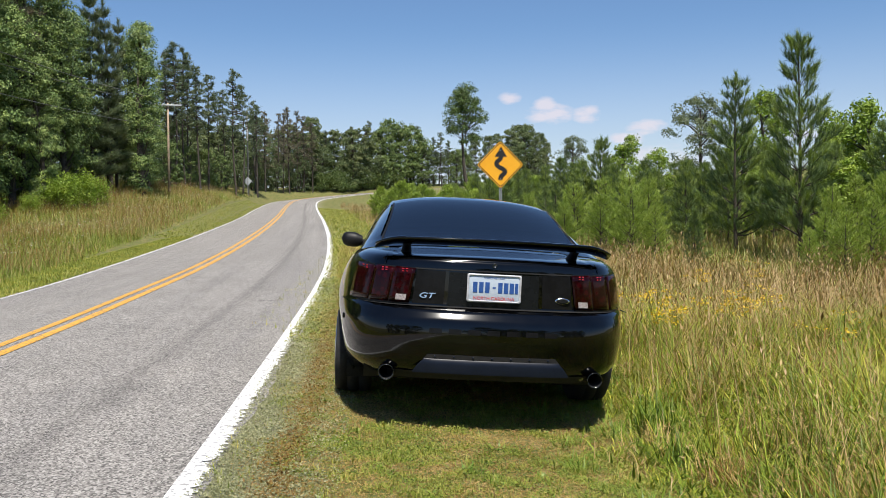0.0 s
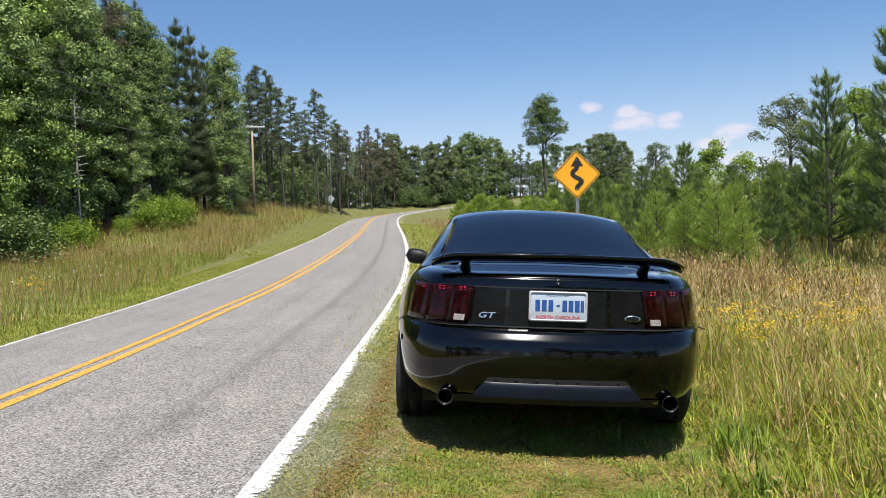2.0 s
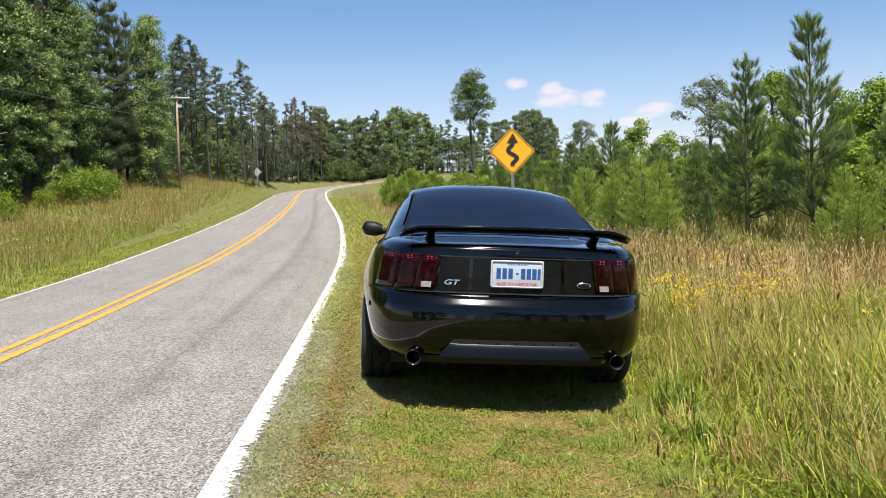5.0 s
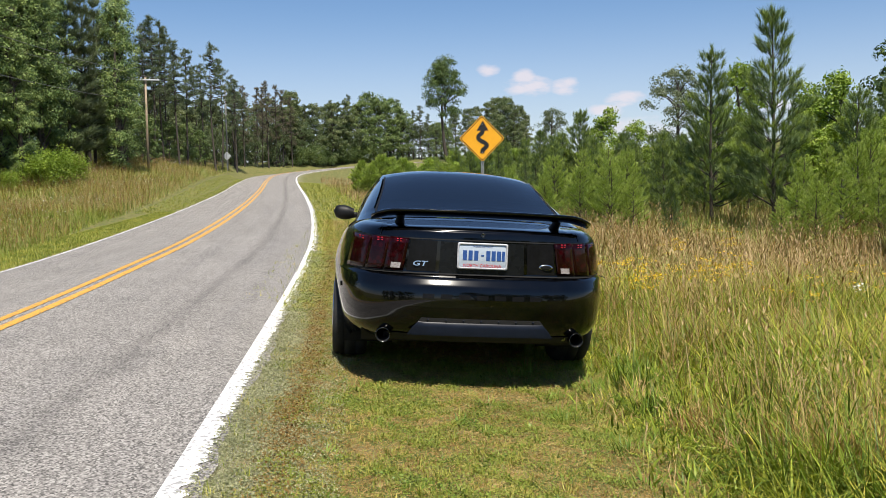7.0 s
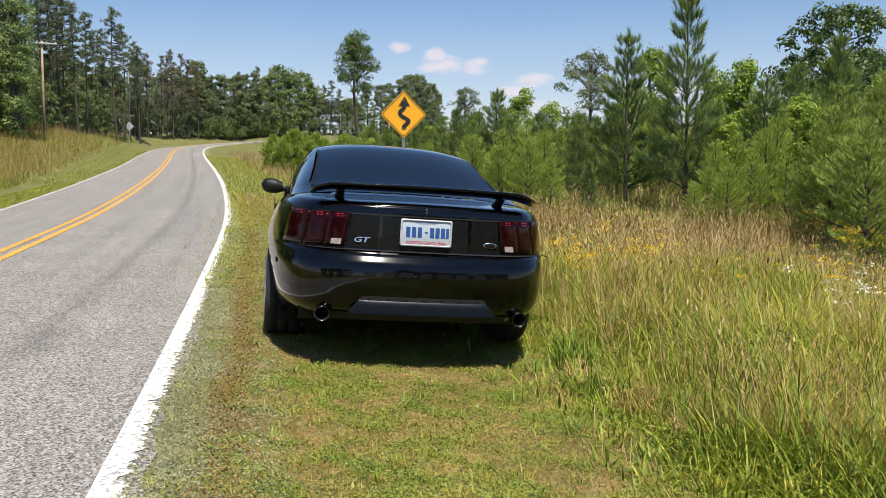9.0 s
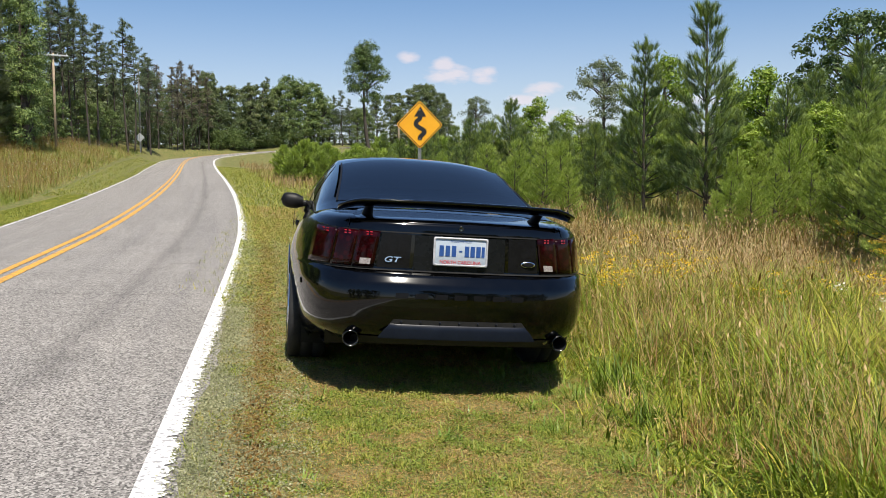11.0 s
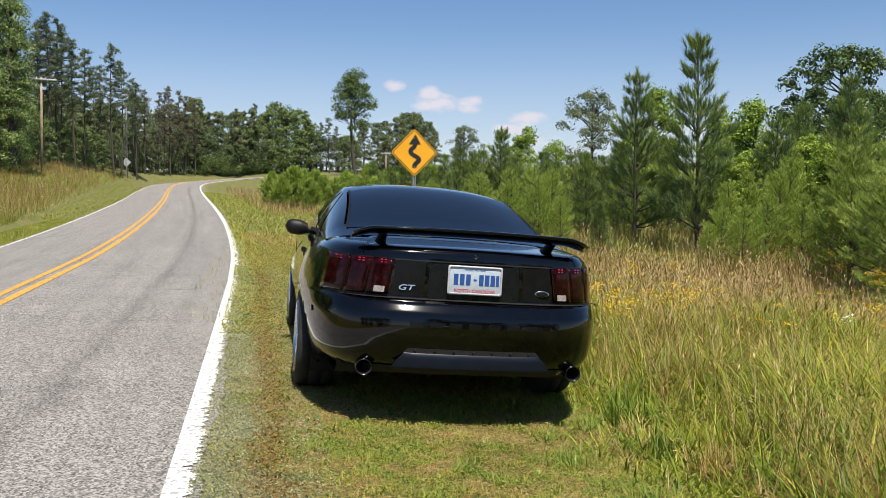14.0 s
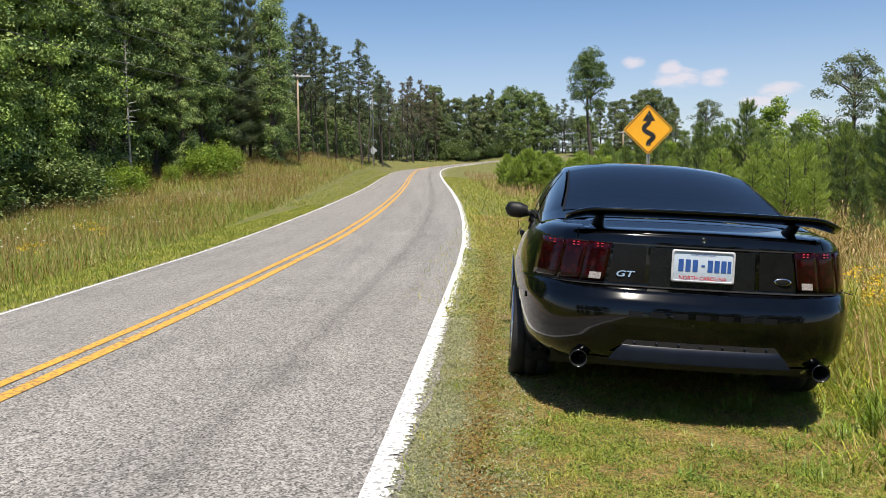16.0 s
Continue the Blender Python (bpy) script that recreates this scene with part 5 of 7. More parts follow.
for i in range(3):
    model(f"oak{i}", broadleaf(13, 4.0, 20 + i, 0.135, 95, 230, 0.05, "leaf_dark", 0.0, (0.14, 0.24), 0.75, 0.38), 13)
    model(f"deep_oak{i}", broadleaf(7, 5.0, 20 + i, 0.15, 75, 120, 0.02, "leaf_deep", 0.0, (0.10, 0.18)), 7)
    model(f"maple{i}", broadleaf(13, 4.2, 40 + i, 0.135, 95, 220, 0.05, "leaf", 0.0, (0.13, 0.22), 0.75, 0.38), 13)
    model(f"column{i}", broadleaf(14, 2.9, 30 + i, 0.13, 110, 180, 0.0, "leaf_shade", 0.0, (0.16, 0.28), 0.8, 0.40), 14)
    model(f"pine{i}", tall_pine(15, 60 + i, 0.45, 2.7, "needle_dark", 8, 26, 0.36, 46), 15)
    model(f"brown_pine{i}", tall_pine(15, 66 + i, 0.3, 2.2, "needle_brown", 7, 22, 0.36, 48), 15)
    model(f"spire{i}", young_pine(12, 90 + i, 0.17, 22, "needle_dark", 0.42, 0.013, 0.10, "needle_dark"), 12)
    model(f"sapling_pine{i}", young_pine(4.0, 80 + i, 0.33, 36, "needle", 0.19, 0.0048, 0.05, "needle_mid"), 4)
    model(f"back_pine{i}", young_pine(4.0, 80 + i, 0.34, 14, "needle", 0.20, 0.011, 0.05, "needle_mid"), 4)
    model(f"tall_sapling{i}", young_pine(4.6, 95 + i, 0.29, 48, "needle", 0.18, 0.0042, 0.14, "needle_mid"), 4.6)
    model(f"dense_pine{i}", young_pine(2.8, 130 + i, 0.46, 26, "needle_mid", 0.085, 0.0036, 0.03, "needle_tip", 0.075), 2.8)
    model(f"bright_pine{i}", young_pine(2.6, 180 + i, 0.44, 28, "needle_bright", 0.08, 0.0040, 0.04, "needle_tip", 0.085), 2.6)
    model(f"sweetgum{i}", broadleaf(4.0, 1.35, 100 + i, 0.085, 100, 60, 0.0, "leaf_bright", 0.0, (0.13, 0.25)), 4)
    model(f"bush{i}", bush(1.8, 2.2, 120 + i, 0.11, 40, 80, "leaf_wood"), 1.8)
    model(f"far_oak{i}", broadleaf(11, 7.0, 140 + i, 0.30, 90, 52, 0.0, "leaf_far", 0.0, (0.075, 0.14)), 11)
    model(f"far_maple{i}", broadleaf(11, 6.0, 150 + i, 0.30, 90, 52, 0.0, "leaf_wood", 0.0, (0.075, 0.14)), 11)
    model(f"far_olive{i}", broadleaf(11, 4.4, 190 + i, 0.28, 90, 52, 0.0, "leaf_olive", 0.0, (0.085, 0.16)), 11)
model("snag0", tall_pine(11, 71, 0.35, 1.6, "needle_dark", 1, 3, 0.2, 26), 11)
model("lone0", broadleaf(15, 5.8, 164, 0.24, 80, 130, 0.44, "leaf_deep", 0.0, (0.11, 0.19)), 15)
model("grey0", broadleaf(5.0, 2.9, 171, 0.075, 80, 110, 0.25, "leaf_grey", 0.0, (0.07, 0.14)), 5)
model("open0", broadleaf(7.0, 6.0, 176, 0.15, 90, 100, 0.25, "leaf_deep", 0.0, (0.05, 0.10)), 7)
model("bright_bush0", bush(1.8, 2.2, 125, 0.11, 40, 80, "leaf_bright"), 1.8)
model("low_pine0", young_pine(2.0, 185, 0.62, 22, "needle_mid", 0.17, 0.009, 0.04, "needle_bright"), 2.0)

OAK = "tall dark-green broad-leaved tree at the wood's edge"
MAPLE = "tall fresh-green broad-leaved tree at the wood's edge"
PINE = "tall old pine with a bare trunk and thin dark crown"
r2 = random.Random(11)


def wood(kind, spots, name, label, category, group):
    for x, y, h in spots:
        k = f"{kind}{r2.randrange(3)}"
        s = h / MODELS[k][2]
        plant(k, name, x, y, s * r2.uniform(0.92, 1.08), r2.uniform(0, 360), label, category, group, tall=s)


# the wood on the left
COLUMN = "tall slender dark-green tree, leafy to the ground"
wood("column", [(-15.2, 47.5, 10.6), (-16.4, 49.5, 9.5), (-16.7, 54, 9.3), (-17.7, 42, 11.2), (-17.9, 44.5, 10.6), (-18.2, 41, 11.7), (-18.6, 39.2, 12.0), (-19.0, 33.5, 11.5), (-18.6, 46.5, 7.0), (-20.0, 37.5, 12.4), (-18.3, 30.5, 9.0), (-17.4, 55.5, 7.0), (-17.3, 37.8, 7.5)], "broadleaf_tree", COLUMN, "tree", "trees of the wood")
wood("spire", [(-16.95, 46.5, 11.2), (-17.3, 45, 11.7), (-17.1, 48.5, 10.3), (-19.4, 43, 12.2)], "evergreen_tree", "dark grey-green evergreen with a bare lower trunk", "evergreen tree", "evergreens of the wood")
wood("oak", [(-18.5, 37.2, 9.6), (-18.9, 35, 12.5), (-19.6, 31.0, 12.4), (-19.5, 28.4, 12.6), (-20.0, 25.6, 12.1), (-20.6, 23.5, 12.0), (-20.8, 34, 12.2), (-19.6, 20.5, 13.5), (-24, 31, 15), (-25, 38, 15), (-21.5, 15, 13), (-23.5, 46, 13.5), (-22.5, 42, 13)], "broadleaf_tree", OAK, "tree", "trees of the wood")
wood("maple", [(-19.0, 31.2, 12.0), (-19.2, 27.6, 9.5), (-19.0, 23.2, 9), (-18.6, 52.5, 6.0), (-21, 52, 8.5), (-18.8, 19, 9), (-24, 54, 9)], "broadleaf_tree", MAPLE, "tree", "trees of the wood")
wood("pine", [(-19.2, 32.4, 13.0), (-19.5, 34.6, 13.0), (-17.0, 60, 9.2), (-16.7, 61.5, 10.9), (-16.3, 63, 10.9), (-14.9, 62, 9.6), (-14.8, 64.5, 9.4), (-16.7, 66, 10.2), (-13.9, 72, 11.2), (-15.2, 74, 9.3), (-14.2, 77, 10.2), (-13.4, 81, 9.0), (-14.0, 84, 9.4), (-18.2, 69, 10.5), (-21.8, 43, 14.0), (-16.9, 79, 9)], "pine_tree", PINE, "pine", "pines of the wood")
wood("brown_pine", [(-18.3, 38.0, 13.4), (-17.6, 62.5, 10.2), (-13.6, 88, 8.7), (-12.7, 91, 8.8), (-12.2, 92, 9.0), (-11.6, 93, 9.7), (-10.9, 95, 9.4), (-10.3, 96, 8.9), (-9.3, 97, 8.2), (-14.4, 86, 8.0)], "pine_tree", "tall pine with a thin browning crown", "pine", "pines of the wood")
# back rows in darkened leaves, so the gaps between front trees read as black shade
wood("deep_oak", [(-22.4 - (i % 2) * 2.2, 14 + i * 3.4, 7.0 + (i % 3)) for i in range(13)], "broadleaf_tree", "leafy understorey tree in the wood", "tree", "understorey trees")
wood("deep_oak", [(-26.5 - (i % 3) * 2.4, 14 + i * 3.4, 13.0) for i in range(13)], "broadleaf_tree", "tree deep in the wood, leaves darkened for shade", "tree", "trees of the wood")
wood("far_olive", [(-18.5 + (i % 2) * 1.5, 68 + i * 3.2, 5.5 + (i % 3) * 0.6) for i in range(9)], "broadleaf_tree", "dark leafy tree beside the bend", "tree", "trees behind the bend")
wood("far_oak", [(-18.5 - (i % 3) * 2.6, 56 + i * 2.3, 4.4 + (i % 4) * 0.5) for i in range(14)], "broadleaf_tree", "low leafy tree filling the wood's edge", "tree", "understorey trees")
MODELS["snag0"][0].materials[0] = M["bark_pale"]
plant("snag0", "dead_tree", -17.6, 32.4, 0.62, 40, "dead pale-barked trunk with bare stubs at the wood's edge", "dead tree", "")
wood("bush", [(-17.0, 26.4, 2.1), (-17.9, 25.6, 2.0), (-18.4, 22.6, 2.2), (-18.6, 20.4, 2.2), (-18.0, 28.2, 1.5)], "shrub", "dense dark-green shrub under the wood's edge", "shrub", "shrubs at the wood's edge")
for i, (x, y, h) in enumerate(((-16.9, 31.0, 1.35), (-17.5, 30.4, 1.2), (-15.9, 38.2, 1.75), (-16.4, 37.2, 1.6), (-15.6, 40.0, 1.4), (-16.9, 35.4, 0.9))):
    plant("bright_bush0", "shrub", x, y, h / 1.8, i * 71, "light yellow-green leafy shrub at the wood's edge", "shrub", "bright shrubs at the wood's edge")
wood("far_oak", [(-15.7, 83, 3.6), (-15.0, 87.5, 4.2), (-16.6, 90, 5.4), (-17.6, 84, 5.0), (-15.4, 93, 5.6), (-14.6, 89.5, 3.4), (-16.4, 80, 3.4)], "broadleaf_tree", "dark leafy tree beside the bend", "tree", "trees behind the bend")
wood("far_maple", [(-15.9, 57, 3.4), (-17.0, 59.5, 3.6), (-16.2, 64, 3.4), (-15.6, 68, 3.6), (-15.4, 73, 3.4), (-17.4, 55, 3.4)], "broadleaf_tree", "low leafy tree under the roadside pines", "tree", "understorey trees")
# the wood behind the bend
wood("far_olive", [(-9.6, 101, 8.8), (-9.0, 107, 7.4), (-7.1, 102, 7.4), (-6.0, 107, 7.3), (-4.8, 101.5, 7.6), (-4.0, 105, 7.6), (-3.1, 103.5, 7.9), (-1.6, 105, 7.2), (-10.4, 104, 8.4), (-14.3, 99, 6.5), (-13.5, 102, 7.3), (-12.5, 103, 8.1), (-10.5, 99, 6.5), (-9.6, 100, 6.9)], "broadleaf_tree", "olive-green tree in the wood behind the bend", "tree", "trees behind the bend")
wood("far_oak", [(5.2, 109, 4.8), (6.6, 110, 4.6), (8.2, 111, 4.8), (9.8, 112.5, 5.2), (18.7, 113, 8.2), (3.8, 110, 6.0), (-8.2, 100, 5.3), (-7.2, 101, 5.7), (-5.6, 102, 4.3), (-4.3, 103, 5.6), (-3.3, 103.5, 5.1), (-2.0, 104.5, 5.4), (-14.1, 92, 4.4), (-12.9, 91, 3.4), (-12.1, 98, 3.9), (-10.9, 95.5, 4.8), (-10.1, 98, 4.0), (-15.5, 96, 8), (-12, 108, 7.4)], "broadleaf_tree", "dark-green tree in the wood behind the bend", "tree", "trees behind the bend")
wood("far_olive", [(11.8, 113, 6.3), (13.6, 112, 6.9), (15.3, 115, 7.2), (16.7, 114, 7.7), (18.2, 115, 8.4), (19.5, 115, 8.5), (21.4, 116, 7.5), (17.4, 112, 6.4), (20.4, 113, 7.0), (14.5, 110.5, 5.6), (22.6, 117, 6.0)], "broadleaf_tree", "dark olive rounded tree behind the lone tree", "tree", "trees behind the bend")
wood("far_maple", [(-1.0, 105, 7.8), (-0.1, 106, 8.9), (1.4, 106, 8.6), (2.7, 107, 8.1), (0.6, 105, 5.4), (3.1, 107, 4.4), (4.4, 107.5, 6.6), (9.0, 110, 5.0), (10.4, 111, 4.6)], "broadleaf_tree", "fresh-green tree in the wood behind the bend", "tree", "trees behind the bend")
wood("pine", [(6.8, 108, 7.2), (5.8, 108.5, 6.5), (7.8, 110, 6.1), (-2.8, 104.5, 8.5), (-4.9, 103.5, 7.8), (-7.9, 101, 7.2), (3.6, 109, 8.0)], "pine_tree", "dark pine in the wood behind the bend", "pine", "pines behind the bend")
wood("far_oak", [(23 + i * 6.0, 104 + (i % 3) * 4, 2.6) for i in range(12)], "broadleaf_tree", "low far tree behind the young pines", "tree", "far trees")
plant("lone0", "lone_tree", 9.4, 100, 0.855, 70, "tall lone tree with a bare double trunk and rounded crown", "tree", "")
wood("bush", [(-8.4, 98.6, 2.0), (-7.0, 99.4, 2.4), (-5.7, 100.6, 2.2), (-3.6, 102.6, 2.4), (-2.2, 103.4, 2.0), (-0.6, 104.4, 2.2)], "shrub", "low shrub under the far wood", "shrub", "far shrubs")

# young pines and saplings on the right
YP = "young pine with upswept green boughs among meadow grass"
wood("tall_sapling", [(8.4, 13, 5.0), (7.8, 15, 4.4)], "young_pine", "tall young pine with a candle-like top", "pine", "young pines")
wood("sapling_pine", [(5.3, 26, 2.6), (5.4, 24, 2.8), (6.1, 25, 2.7), (6.0, 23, 2.7), (7.1, 24, 2.6), (6.8, 22, 2.5), (8.0, 23, 2.7), (9.4, 24, 2.6), (9.1, 22, 2.6), (8.9, 20, 2.4), (10.2, 22, 2.7), (10.8, 20, 2.8), (12.1, 22, 2.7), (12.7, 20, 3.0), (11.5, 17, 2.5), (13.6, 20, 2.8), (13.7, 18, 2.6), (14.3, 18, 2.9), (13.4, 16, 2.6), (16.6, 20, 3.2), (6.5, 23, 3.4), (5.8, 12.4, 1.35)], "young_pine", YP, "pine", "young pines")
wood("sapling_pine", [(8.6, 17.5, 2.6), (9.4, 16.5, 2.8), (7.0, 18.5, 2.3), (7.3, 17.0, 2.5), (9.6, 14.8, 2.4), (10.4, 15.2, 2.7), (10.2, 13.0, 3.2), (3.0, 28.5, 2.4), (4.6, 28, 2.5), (5.5, 31.5, 2.6), (8.5, 29, 3.0), (2.2, 31, 2.1), (11.8, 12.4, 4.0), (14.5, 12.5, 3.6), (15.5, 15, 4.0), (15, 19, 4), (12.6, 11.4, 3.2)], "young_pine", YP, "pine", "young pines")
wood("dense_pine", [(7.5, 5.8, 2.1), (8.3, 6.6, 2.8), (8.8, 5.4, 2.6), (8.2, 7.6, 2.3), (10.8, 8.6, 3.4), (10.4, 6.8, 3.1), (11.4, 5.4, 3.2), (10.0, 9.8, 2.8)], "young_pine", "dense bushy young pine close beside the meadow", "pine", "young pines")
wood("sweetgum", [(8.3, 26, 3.7), (8.8, 24, 3.1), (12.7, 24, 5.1), (14.0, 22, 4.2), (11.7, 16.4, 3.9), (11.3, 16.8, 3.2), (12.2, 17.2, 3.4), (12.6, 15.2, 2.9), (11.0, 13.6, 2.2), (10.2, 11.6, 1.8), (13.4, 14.6, 2.8), (12.0, 13.4, 2.7), (9.8, 19.6, 3.3), (1.7, 27, 2.0), (2.6, 26, 1.9), (8.9, 9.0, 1.6), (10.0, 10.6, 2.5), (9.2, 12.8, 2.4), (11.0, 9.6, 2.6)],
    "broadleaf_sapling", "bright light-green broad-leaved sapling", "sapling", "saplings among the pines")
wood("back_pine", [(2.6 + 0.75 * i, 21.5 + 1.5 * math.sin(i * 2.2), 2.1 + 0.3 * math.sin(i * 1.9)) for i in range(14)], "young_pine", YP, "pine", "young pines")
wood("bright_pine", [(4.9, 14, 1.9), (4.4, 14.6, 1.75), (5.4, 13.8, 1.45), (4.7, 15.4, 2.1), (5.3, 15.6, 2.2), (3.9, 16.2, 1.5), (5.9, 15.8, 2.1), (4.3, 17, 2.0), (6.2, 17.2, 2.0), (3.2, 17.6, 1.7)], "young_pine", "fresh light-green young pine at the meadow's back", "pine", "young pines")
wood("bright_pine", [(7.5, 9.6, 1.35), (8.1, 9.7, 1.5), (7.7, 10.7, 1.3), (8.6, 9.4, 1.5), (8.9, 10.7, 2.0), (8.3, 11.6, 1.8), (9.5, 11.2, 2.3), (7.2, 10.3, 1.0), (9.6, 9.6, 2.1), (10.1, 12.2, 2.2), (9.3, 12.4, 2.0)], "young_pine", "fresh light-green young pine beside the meadow", "pine", "young pines")
plant("open0", "broadleaf_tree", 22.2, 27, 1.0, 200, "dark broad-leaved tree with open crown behind the young pines", "tree", "")
wood("deep_oak", [(24.6, 29, 5.6), (21.5, 28.5, 4.4), (26.5, 30, 5.6)], "broadleaf_tree", "dark broad-leaved tree behind the young pines", "tree", "trees behind the pines")
plant("grey0", "broadleaf_tree", 12.9, 31, 1.12, 30, "thin grey-green tree with open twigs behind the pines", "tree", "")
plant("grey0", "broadleaf_tree", 13.9, 60, 1.1, 190, "half-bare grey tree far behind the pines", "tree", "")
for x, y, s in ((0.2, 42, 0.95), (0.8, 43.5, 0.9), (1.9, 42.5, 0.8), (-0.4, 40.5, 0.7), (2.9, 38, 0.85), (3.9, 39, 0.9), (5.0, 33.5, 0.9), (6.3, 34, 1.0), (1.4, 41, 0.9), (-0.9, 44, 0.8), (2.5, 40, 0.75), (3.4, 34, 0.95), (4.5, 36, 0.9), (5.6, 37, 0.95), (-0.2, 47, 0.8), (1.0, 38.6, 0.7), (7, 36, 1.0), (9, 38, 1.1)):
    plant("low_pine0", "young_pine", x, y, s * 1.15, x * 77, "low bushy young pine in the thicket beside the bend", "pine", "thicket beside the bend")

# the wood behind the camera's back, which the paint mirrors
wood("far_oak", [(x, -34 - 3 * math.sin(x), 12) for x in (-34, -28, -22, -16, -11, 4, 9, 14, 19, 25, 31)], "broadleaf_tree", "dark tree of the wood down the road", "tree", "trees down the road")
wood("far_maple", [(x, -30 + 2 * math.sin(x * 2), 8) for x in (-30, -24, -18, -13, 7, 12, 17, 22, 28)], "broadleaf_tree", "leafy tree of the wood down the road", "tree", "trees down the road")

# ---- the parked car ----
LEAN = 3.85
W_CAR = [(0.2, 0.818), (0.27, 0.864), (0.36, 0.895), (0.5, 0.916), (0.62, 0.923), (0.74, 0.916), (0.86, 0.898), (0.94, 0.875), (0.985, 0.844), (1.01, 0.803), (1.03, 0.752)]
REAR_IN = [(0.20, 0.080), (0.27, 0.046), (0.34, 0.022), (0.42, 0.007), (0.52, 0.0), (0.56, 0.001), (0.60, 0.004), (0.63, 0.0100), (0.645, 0.0148), (0.655, 0.0200), (0.662, 0.0246), (0.670, 0.0303), (0.679, 0.0367), (0.688, 0.0432), (0.696, 0.04905), (0.704, 0.0575), (0.710, 0.066), (0.716, 0.085), (0.73, 0.092), (0.80, 0.094), (0.93, 0.10), (0.985, 0.110), (0.995, 0.116), (1.01, 0.140), (1.02, 0.26), (1.03, 0.42)]
Y0, REACH, POWER, FRONT = 2.3, 2.3, 6.5, 2.3
BOW = 0.11  # how much the tail is bowed in plan


def table(rows, v):
    return float(np.interp(v, [r[0] for r in rows], [r[1] for r in rows]))


def top_z(y):
    """Height of the deck, belt and bonnet's edge along the car."""
    return float(np.interp(y, [0, 0.2, 0.6, 1.0, 2.4, 3.2, 3.9, 4.4, 4.7], [1.03, 1.03, 1.03, 1.02, 1.0, 0.98, 0.90, 0.80, 0.70]))


def rear_weight(y):
    return float(np.clip((0.95 - y) / 0.75, 0, 1)) ** 1.3


def rear_y(x, z, lift=0.0):
    """Where the tail's skin lies at x, z."""
    w = table(W_CAR, z)
    u = min(abs(x) / w, 0.995)
    y = Y0 - REACH * (1 - u**POWER) ** (1 / POWER)
    return y + (table(REAR_IN, z) + BOW * x * x) * rear_weight(y) - lift


def outline(v, count=64):
    """Half the plan outline at height v (0.20 to 1.03 at the tail), from the tail's middle to the nose's middle."""
    th = np.concatenate([np.linspace(0, 0.30, 12, endpoint=False), np.linspace(0.30, 1.2, 18, endpoint=False), np.linspace(1.2, math.pi - 1.2, 66, endpoint=False), np.linspace(math.pi - 1.2, math.pi, 26)])
    w = table(W_CAR, v)
    pts = []
    for t in th:
        x = w * abs(math.sin(t)) ** (2 / POWER)
        c = math.cos(t)
        y = Y0 - REACH * math.copysign(abs(c) ** (2 / POWER), c)
        pts.append((x, y))
    pts = np.array(pts)
    d = np.concatenate([[0], np.cumsum(np.hypot(*np.diff(pts, axis=0).T))])
    s = np.linspace(0, d[-1], count)
    x, y = np.interp(s, d, pts[:, 0]), np.interp(s, d, pts[:, 1])
    rows = []
    for a, b in zip(x, y):
        b2 = b + (table(REAR_IN, v) + BOW * a * a) * rear_weight(b)
        f = (v - 0.20) / 0.83
        z = 0.20 + f * (top_z(b2) - 0.20)
        tuck = float(np.clip((0.80 - b2) / 0.35, 0, 1))
        if v < 0.42:
            z += tuck * (0.42 - v) / 0.22 * 0.105
        flare = 0.035 * math.exp(-((b2 - 1.13) / 0.42) ** 2) * math.exp(-((v - 0.72) / 0.22) ** 2) + 0.02 * math.exp(-((b2 - 3.70) / 0.42) ** 2) * math.exp(-((v - 0.66) / 0.2) ** 2)
        waist = -0.028 * math.exp(-((b2 - 2.3) / 0.8) ** 2) * math.exp(-((v - 0.55) / 0.16) ** 2)
        nose = 1 - 0.10 * np.clip((b2 - 3.6) / 1.0, 0, 1)
        k = abs(a) / w
        rows.append(((a + (flare + waist) * (k > 0.5)) * nose, b2, z))
    return rows


AXLES = ((1.13, 0.33), (3.70, 0.33))
ARCH = 0.375


